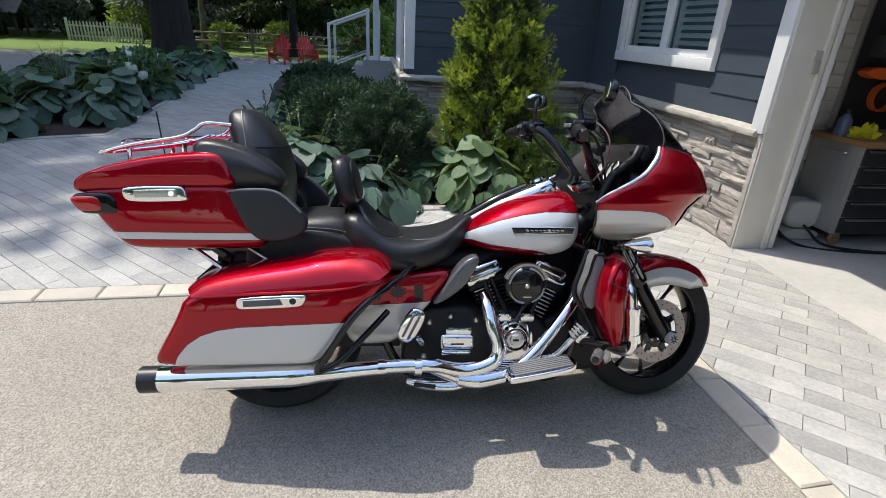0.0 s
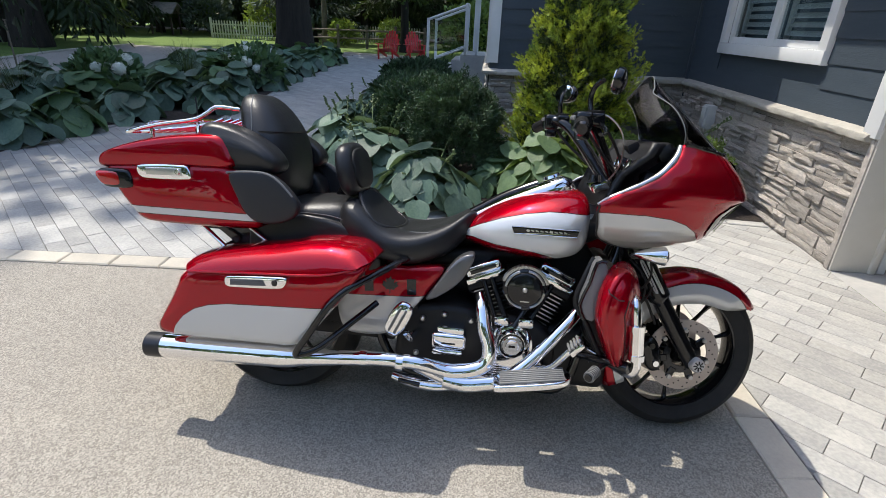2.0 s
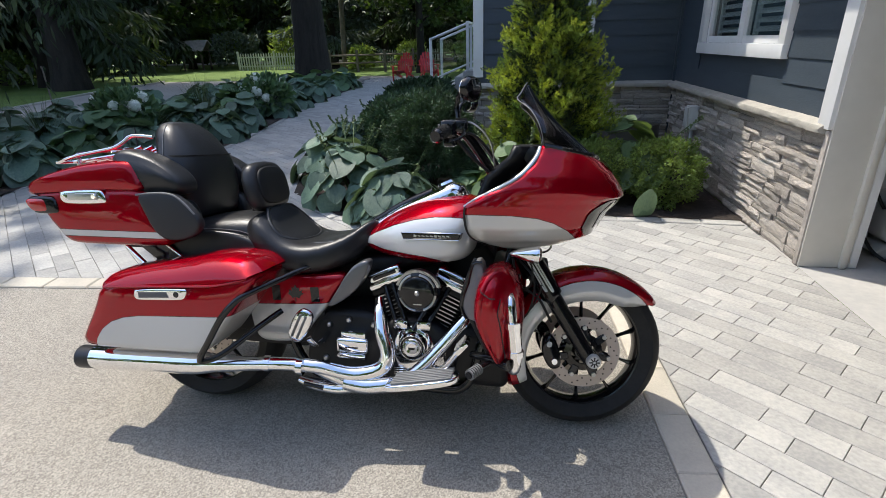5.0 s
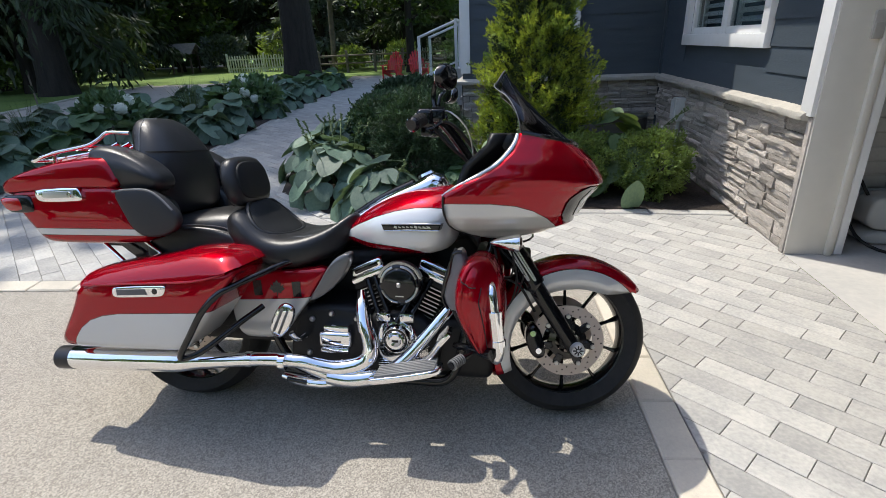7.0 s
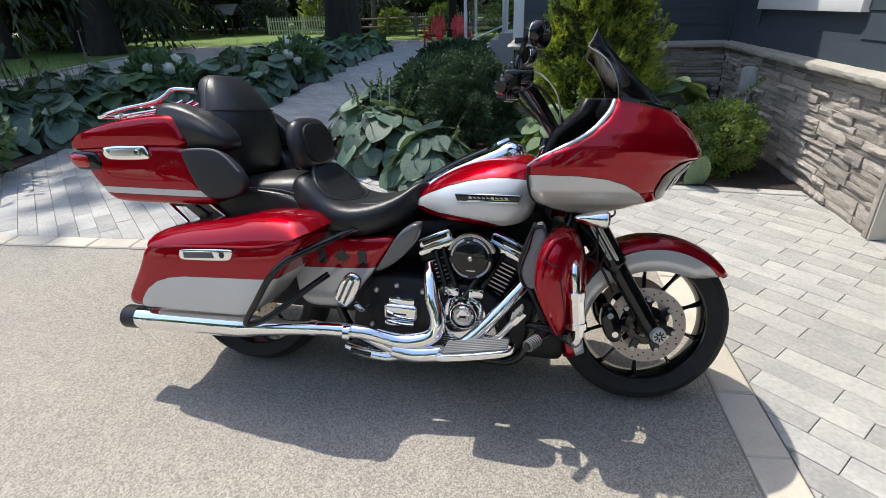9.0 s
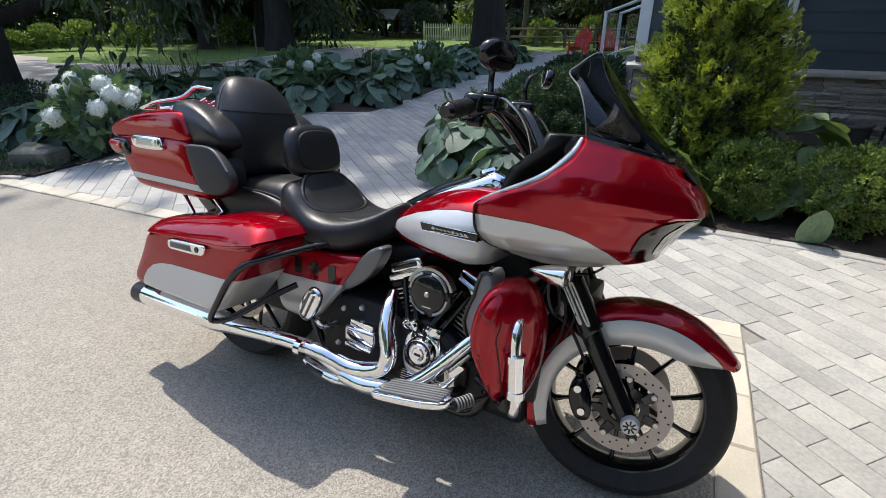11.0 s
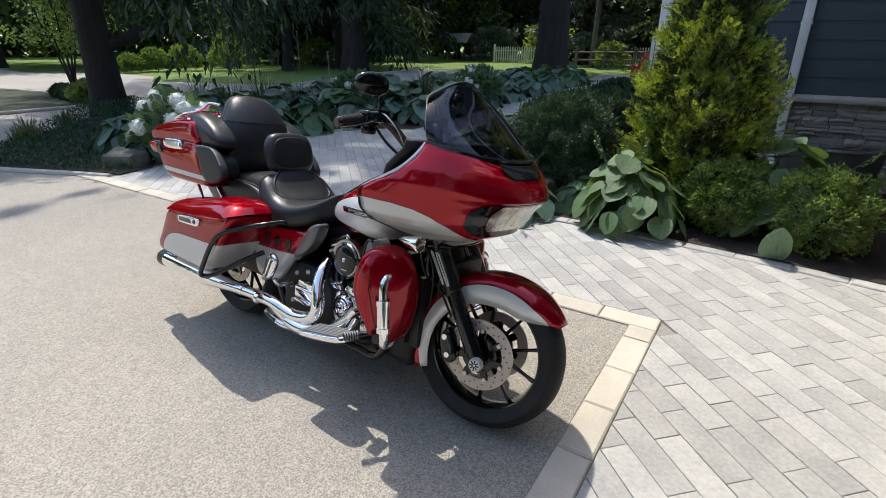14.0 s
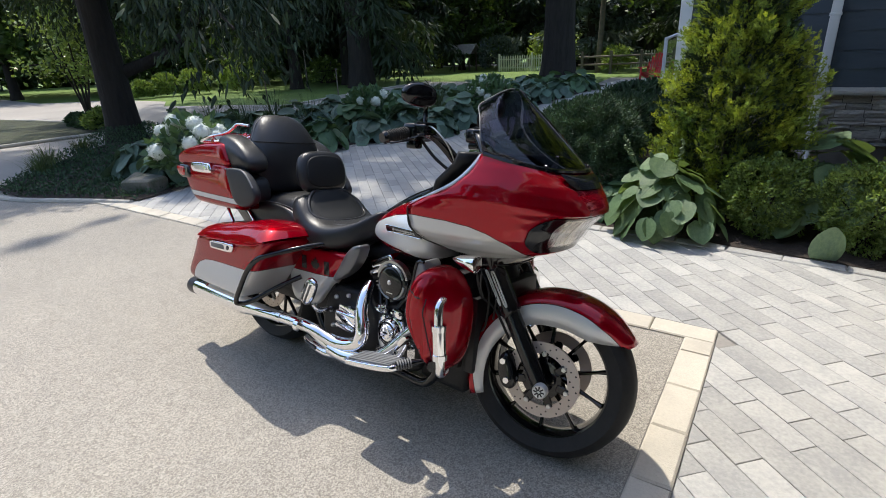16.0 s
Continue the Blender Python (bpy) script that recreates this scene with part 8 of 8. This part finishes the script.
for k in range(4):
    part("step", box(-1.99 - 0.21 * k, 9.9, 0.34 - 0.08 * k, 0.22, 1.7, 0.68 - 0.16 * k, 0.01), CONCRETE, porch)
for y in (9.02, 10.75):
    part("stair_post", box(-2.62, y, 0.78, 0.06, 0.06, 1.46, 0.006), TRIM, porch)
    part("stair_rail", tube([(-2.64, y, 1.47), (-1.80, y, 1.78)], 0.03, 10), TRIM, porch)
    part("stair_rail", tube([(-2.64, y, 0.62), (-1.80, y, 0.95)], 0.02, 8), TRIM, porch)
p_ = part("pane", box(-2.21, 9.02, 1.16, 0.76, 0.008, 0.62), GLASS, porch)
p_.visible_shadow = False
part("porch_post", box(-1.62, 10.8, 2.3, 0.14, 0.14, 3.0, 0.01), TRIM, porch, "white porch column")
part("porch_roof", box(-1.3, 9.9, 3.8, 1.2, 2.2, 0.2), TRIM, porch)
ds = thing("downspout", "white downspout running down the house wall", "downspout", kind="structure")
part("pipe", box(0.13, W2Y - 0.055, 2.9, 0.085, 0.065, 5.2, 0.01), TRIM, ds)
part("strap", box(0.13, W2Y - 0.052, 1.6, 0.10, 0.075, 0.03, 0.004), TRIM, ds)
part("elbow", tube([(0.13, W2Y - 0.055, 0.32), (0.13, W2Y - 0.07, 0.22), (0.13, W2Y - 0.20, 0.12)], 0.04, 10), TRIM, ds)
basin = thing("window_well", "dark half-round window well rim at the wall", "window well", at=pose(0.62, 3.78, 0.0))
part("rim", tube([(0.42 * math.cos(a), -0.34 * math.sin(a), 0.46) for a in [math.pi * k / 12 for k in range(13)]], 0.02, 8, 2), surface("galvanised", (0.22, 0.22, 0.21), 0.5, 0.6), basin)
part("sheet", loft([[Vector((0.42 * math.cos(a), -0.34 * math.sin(a), z)) for a in [math.pi * k / 24 for k in range(25)]] for z in (0.0, 0.2, 0.45)], closed=False), surface("galvanised_dark", (0.12, 0.12, 0.115), 0.5, 0.5), basin)

# ---- garage contents ----
STEEL = surface("stainless", (0.46, 0.45, 0.42), 0.42, 0.5, second=(0.38, 0.37, 0.35), scale=3, fine=60, stretch=(1, 1, 0.05))
DRAWER = surface("black_drawer", (0.02, 0.02, 0.022), 0.4)
OAK = surface("butcher_block", (0.36, 0.20, 0.08), 0.5, second=(0.26, 0.14, 0.055), scale=5, stretch=(0.15, 1, 1))
ORANGE = surface("orange_plastic", (0.65, 0.10, 0.015), 0.45)
cab = thing("tool_cabinet", "stainless and black rolling tool cabinet with a wooden top", "tool cabinet", at=pose(2.0, 0.45, 0))
part("body", box(0.60, 0.24, 0.46, 1.20, 0.46, 0.70, 0.008), STEEL, cab)
part("worktop", box(0.60, 0.235, 0.835, 1.25, 0.52, 0.045, 0.006), OAK, cab, "oiled wooden worktop")
part("side_handle", tube([(-0.02, 0.10, 0.75), (-0.05, 0.10, 0.75), (-0.05, 0.34, 0.75), (-0.02, 0.34, 0.75)], 0.010, 8), SATIN, cab)
for c in range(2):
    for r in range(5):
        d = part("drawer", box(0.315 + c * 0.57, 0.003, 0.185 + r * 0.137, 0.55, 0.02, 0.128, 0.004), DRAWER, cab)
        part("handle", box(0.315 + c * 0.57, -0.014, 0.235 + r * 0.137, 0.50, 0.016, 0.016, 0.004), SATIN, d)
for x in (0.10, 1.10):
    for y in (0.06, 0.40):
        cs = part("caster", disc(x, y + 0.02, 0.055, [(0.0, 0.04), (0.045, 0.04), (0.055, 0.03), (0.055, 0.01), (0.045, 0.0), (0.0, 0.0)], 20), OAK, cab)
        part("fork", box(x, y, 0.095, 0.05, 0.06, 0.05, 0.008), SATIN, cs)
cloth = thing("cloth", "crumpled yellow cloth on the worktop", "cloth", at=pose(2.16, 0.64, 0.858))
bm = bmesh.new()
bmesh.ops.create_icosphere(bm, subdivisions=4, radius=1)
for v in bm.verts:
    n_ = noise.noise(v.co * 1.7) * 0.5 + noise.noise(v.co * 4.1) * 0.28
    v.co = Vector((v.co.x * 0.11 * (1 + n_), v.co.y * 0.08 * (1 + n_), max(0.0, (v.co.z + 0.35) * 0.065 * (1 + n_ * 1.4))))
part("fabric", bm, surface("yellow_microfibre", (0.70, 0.62, 0.02), 0.9, bump=0.002, bump_scale=300), cloth)
rackp = thing("wall_panel", "black hanging tool panel above the cabinet", "tool panel", at=pose(2.88, 0.93, 1.28))
part("panel", box(0, 0, 0.15, 1.5, 0.03, 1.1, 0.005), DRAWER, rackp)
part("edge", box(-0.76, -0.01, 0.15, 0.02, 0.05, 1.1, 0.003), SATIN, rackp)
reel = thing("hose_reel", "orange coiled air hose on the tool panel", "hose", at=pose(2.46, 0.87, 1.14))
for k in range(4):
    part("coil", lathe([(0.105 + 0.008 * math.cos(a), 0.008 * math.sin(a)) for a in [2 * math.pi * j / 8 for j in range(8)]], 28, Matrix.Translation((0, 0.03 - 0.016 * k, 0)) @ SIDE, close=True), ORANGE, reel)
orb = thing("tool_bin", "orange plastic bin on the tool panel", "bin", at=pose(2.34, 0.85, 1.32))
part("tray", pillow([(-0.16, -0.04), (0.16, -0.04), (0.18, 0.05), (-0.18, 0.05)], 0.05, -0.06, 0.01, 0, 2), ORANGE, orb)
jar = thing("bottle", "clear bottle with a blue label on the worktop", "bottle", at=pose(2.02, 0.70, 0.858))
part("body", lathe([(0.0, 0.0), (0.045, 0.0), (0.05, 0.02), (0.05, 0.12), (0.03, 0.15), (0.018, 0.17)], 20), surface("blue_grey", (0.10, 0.12, 0.20), 0.3), jar)
part("cap", lathe([(0.02, 0.165), (0.02, 0.195), (0.0, 0.195)], 16), DRAWER, jar)
box1 = thing("carton", "small dark carton with pale label on the tool panel", "carton", at=pose(2.34, 0.86, 1.52))
part("carton_body", box(0, 0, 0, 0.22, 0.10, 0.16, 0.004), surface("dark_carton", (0.05, 0.05, 0.055), 0.6), box1)
part("label_panel", box(-0.03, -0.052, 0.0, 0.10, 0.004, 0.08), SATIN, box1)
jug = thing("jerrycan", "pale grey plastic jug on the garage floor", "jug", at=pose(1.88, 0.72, 0))
WHITEP = surface("pale_plastic", (0.52, 0.51, 0.48), 0.5)
part("tank", pillow([(-0.15, 0.09), (0.15, 0.09), (0.16, 0.27), (0.12, 0.33), (-0.10, 0.33), (-0.15, 0.27)], 0.09, -0.10, 0.03, 0.01, 2), WHITEP, jug)
part("base", pillow([(-0.17, 0.0), (0.17, 0.0), (0.17, 0.085), (-0.17, 0.085)], 0.11, -0.12, 0.02, 0, 2), WHITEP, jug)
hose = thing("hose", "black hose hanging beside the garage jamb", "hose")
part("loop", tube([(1.55, 0.83, 1.25), (1.56, 0.78, 0.7), (1.60, 0.66, 0.22), (1.75, 0.48, 0.012), (2.3, 0.30, 0.012), (3.4, 0.28, 0.012)], 0.011, 8), RUBBER, hose)
part("loop", tube([(1.55, 0.83, 1.25), (1.62, 0.80, 0.7), (1.75, 0.76, 0.35), (1.92, 0.60, 0.10), (2.05, 0.40, 0.012), (3.0, 0.20, 0.012)], 0.011, 8), RUBBER, hose)
part("hook", box(1.55, 0.88, 1.26, 0.05, 0.12, 0.04, 0.006), SATIN, hose)
blk = thing("block_wall", "painted block courses of the garage side wall", "block wall", kind="structure")
bme = slab_mesh("block", [(-0.195, -0.045), (0.195, -0.045), (0.195, 0.045), (-0.195, 0.045)], INNER, 0.012, 0.02, 0.004)
for r in range(26):
    for c in range(5):
        o = new("block", bme)
        o.parent = blk
        o.matrix_world = pose(1.60 + c * 0.40 + (0.2 if r % 2 else 0), 0.958, 0.05 + r * 0.1, 90, 0, 0)
# ---- kerb stones and pavers, piece by piece ----
kerb = thing("kerb", "pale buff concrete kerb stones edging the driveway", "kerb", kind="structure")
KST = slab_mesh("kerb_stone", [(-0.155, -0.0705), (0.155, -0.0705), (0.155, 0.0705), (-0.155, 0.0705)], KERB, 0.004, 0.09, 0.006)
KST2 = slab_mesh("kerb_stone", [(-0.15, -0.0705), (0.155, -0.07), (0.153, 0.0705), (-0.155, 0.069)], KERB, 0.005, 0.09, 0.008)
_rng = random.Random(4)


def kerb_piece(m, short=False):
    o = new("kerb_stone", _rng.choice((KST, KST2)))
    o.parent = kerb
    o.matrix_world = m @ pose(0, 0, _rng.uniform(-0.002, 0.002), 0, 0, _rng.uniform(-0.5, 0.5))


SIDE_KERB = pose(-0.0438, 0.0, 0, 0, 0, 2.38)
y = -0.207
while y > -9:
    kerb_piece(SIDE_KERB @ pose(-0.0725, y - 0.1555, 0, 0, 0, 90))
    y -= 0.311
kerb_piece(SIDE_KERB @ pose(-0.0725, -0.1395, 0, 0, 0, 90) @ Matrix.Diagonal((0.43, 1, 1, 1)))
ang = math.degrees(math.atan(0.0586))
s = 0.0
while s < 6.5:
    kerb_piece(pose(-0.046 - s - 0.157, kerb_y(-0.046 - s - 0.157) - 0.0725, 0, 0, 0, ang))
    s += 0.3143

paving = thing("paving", "grey concrete plank pavers laid diagonally in running bond", "pavers", kind="structure")
REGION = [(kerb_x(-9), -9), (1.148, -9), (1.148, 1.50), (-0.2, 1.38), (-0.9, 1.40), (-1.35, 1.36), (-1.75, 1.10), (-2.3, 1.25), (-3.0, 1.95), (-3.3, 3.0), (-3.45, 5.0), (-3.7, 7.6), (-4.2, 11),
          (-4.4, 14), (-4.0, 20), (-6.9, 20), (-6.25, 14.5), (-5.8, 9.1), (-5.35, 6.0), (-5.15, 4.25), (-6.15, 3.75), (-6.3, 3.2), (-6.45, kerb_y(-6.4)), (-0.046, 0.07)]
PW, PG = 0.1166, 0.0026
TURN, OX, OY = -41.85, -0.0422, 0.0065
ca, sa = math.cos(radians(TURN)), math.sin(radians(TURN))
rng = random.Random(8)
near, far_polys, shared = [], [], {}
for row in range(-110, 170):
    # long and short planks take turns; every other row is shifted
    v = row * PW + 0.0488
    short, u = True, (0.3381 if row % 2 == 0 else 0.468) - 40 * 0.6604
    while u < 12:
        ln = 0.2816 if short else 0.3788
        short = not short
        u0, u1 = u, u + ln
        u = u1
        um, vm = (u0 + u1) / 2, v + PW / 2
        cx, cy = ca * um - sa * vm + OX, sa * um + ca * vm + OY
        if cx > 1.5 or cy < -9 or cx < -8 or cy > 20:
            continue
        quad = [(u0 + PG / 2, v + PG / 2), (u1 - PG / 2, v + PG / 2), (u1 - PG / 2, v + PW - PG / 2), (u0 + PG / 2, v + PW - PG / 2)]
        quad = [(ca * a - sa * b + OX, sa * a + ca * b + OY) for a, b in quad]
        corners = [inside(a, b, REGION) for a, b in quad]
        if not any(corners) and not inside(cx, cy, REGION):
            continue
        cut = quad
        if not all(corners) or cx > 0.9 or abs(cx - kerb_x(cy)) < 0.3 or abs(cy - kerb_y(cx)) < 0.3:
            cut = clip(cut, -1, 0, -1.146)
            if cy < 0 and cx > -0.25:
                cut = clip(cut, 1, 0.0415, -0.0408)
            elif cx < 0:
                cut = clip(cut, -0.0586, 1, 0.0816)
            if cy > 1.2 and cx > -0.9:
                cut = clip(cut, 0.05 if cx < 0 else -0.09, -1, -1.40)
        if len(cut) < 3 or abs(sum(cut[i - 1][0] * cut[i][1] - cut[i][0] * cut[i - 1][1] for i in range(len(cut)))) < 0.0008:
            continue
        (near if (cx > -0.07 and -1.9 < cy) or (cx > -5.0 and cy < 1.2 and cy > -0.5) else far_polys).append((cut, cut is quad or len(cut) == 4 and cut == quad, cx, cy, ln))
near.sort(key=lambda q: (q[2] < 0, -q[2]))
far_polys += [(q[0], q[1], q[2], q[3], q[4]) for q in near[300:]]
for cut, whole, cx, cy, ln in near[:300]:
    if whole:
        if ln not in shared:
            a, b = ln / 2 - PG / 2, PW / 2 - PG / 2
            shared[ln] = slab_mesh("paver", [(-a, -b), (a, -b), (a, b), (-a, b)], PAVER, 0.0, 0.05, 0.002)
        o = new("paver", shared[ln])
        o.parent = paving
        o.matrix_world = pose(cx, cy, rng.uniform(-0.0012, 0.0012), 0, 0, TURN + (180 if rng.random() < 0.5 else 0))
    else:
        o = new("paver", slab_mesh("paver", [(a - cx, b - cy) for a, b in cut], PAVER, 0.0, 0.05, 0.002))
        o.parent = paving
        o.matrix_world = pose(cx, cy, rng.uniform(-0.0012, 0.0012))
PAVER_FAR = surface("paver_concrete_far", (0.40, 0.385, 0.355), 0.85, second=(0.335, 0.33, 0.315), scale=5, fine=45, mix=0.6, bump=0.0015, bump_scale=120, vary=0.13, island=True)
vs, fs = [], []
for cut, whole, cx, cy, ln in far_polys:
    p = [Vector(q) for q in cut]
    if sum(p[i - 1].x * p[i].y - p[i].x * p[i - 1].y for i in range(len(p))) < 0:
        p = p[::-1]
    k, n, dz = len(vs), len(p), rng.uniform(-0.0012, 0.0012)
    vs += [(q.x, q.y, dz) for q in inset_convex(p, 0.003)] + [(q.x, q.y, dz - 0.003) for q in p] + [(q.x, q.y, -0.03) for q in p]
    fs.append(list(range(k, k + n)))
    for i in range(n):
        j = (i + 1) % n
        fs += [(k + n + i, k + n + j, k + j, k + i), (k + 2 * n + i, k + 2 * n + j, k + n + j, k + n + i)]
me = bpy.data.meshes.new("far_pavers")
me.from_pydata(vs, [], fs)
me.materials.append(PAVER_FAR)
o = tagged(new("far_pavers", me), kind="stuff")
o.parent = paving
# border course along the planting beds
edging = thing("bed_edging", "pale concrete edging pavers along the planting beds", "edging", kind="structure")
EDG = slab_mesh("edging_stone", [(-0.148, -0.052), (0.148, -0.052), (0.148, 0.052), (-0.148, 0.052)], PAVER, 0.012, 0.06, 0.006)


def edge_course(line):
    for (x0, y0), (x1, y1) in zip(line, line[1:]):
        ln = math.hypot(x1 - x0, y1 - y0)
        n = max(1, round(ln / 0.30))
        a = math.degrees(math.atan2(y1 - y0, x1 - x0))
        for i in range(n):
            f = (i + 0.5) / n
            o = new("edging_stone", EDG)
            o.parent = edging
            o.matrix_world = pose(x0 + (x1 - x0) * f, y0 + (y1 - y0) * f, rng.uniform(-0.003, 0.003), 0, 0, a + rng.uniform(-1, 1)) @ Matrix.Diagonal((ln / n / 0.30, 1, 1, 1))


edge_course([(1.13, 1.27), (0.5, 1.32), (-0.2, 1.34), (-0.9, 1.36), (-1.35, 1.32), (-1.75, 1.06), (-2.3, 1.21), (-3.0, 1.91), (-3.3, 2.96), (-3.45, 5.0), (-3.7, 7.6)])
edge_course([(-6.43, -0.18), (-6.33, 1.9), (-6.28, 3.2), (-6.12, 3.71), (-5.13, 4.21), (-5.33, 6.0), (-5.78, 9.1)])
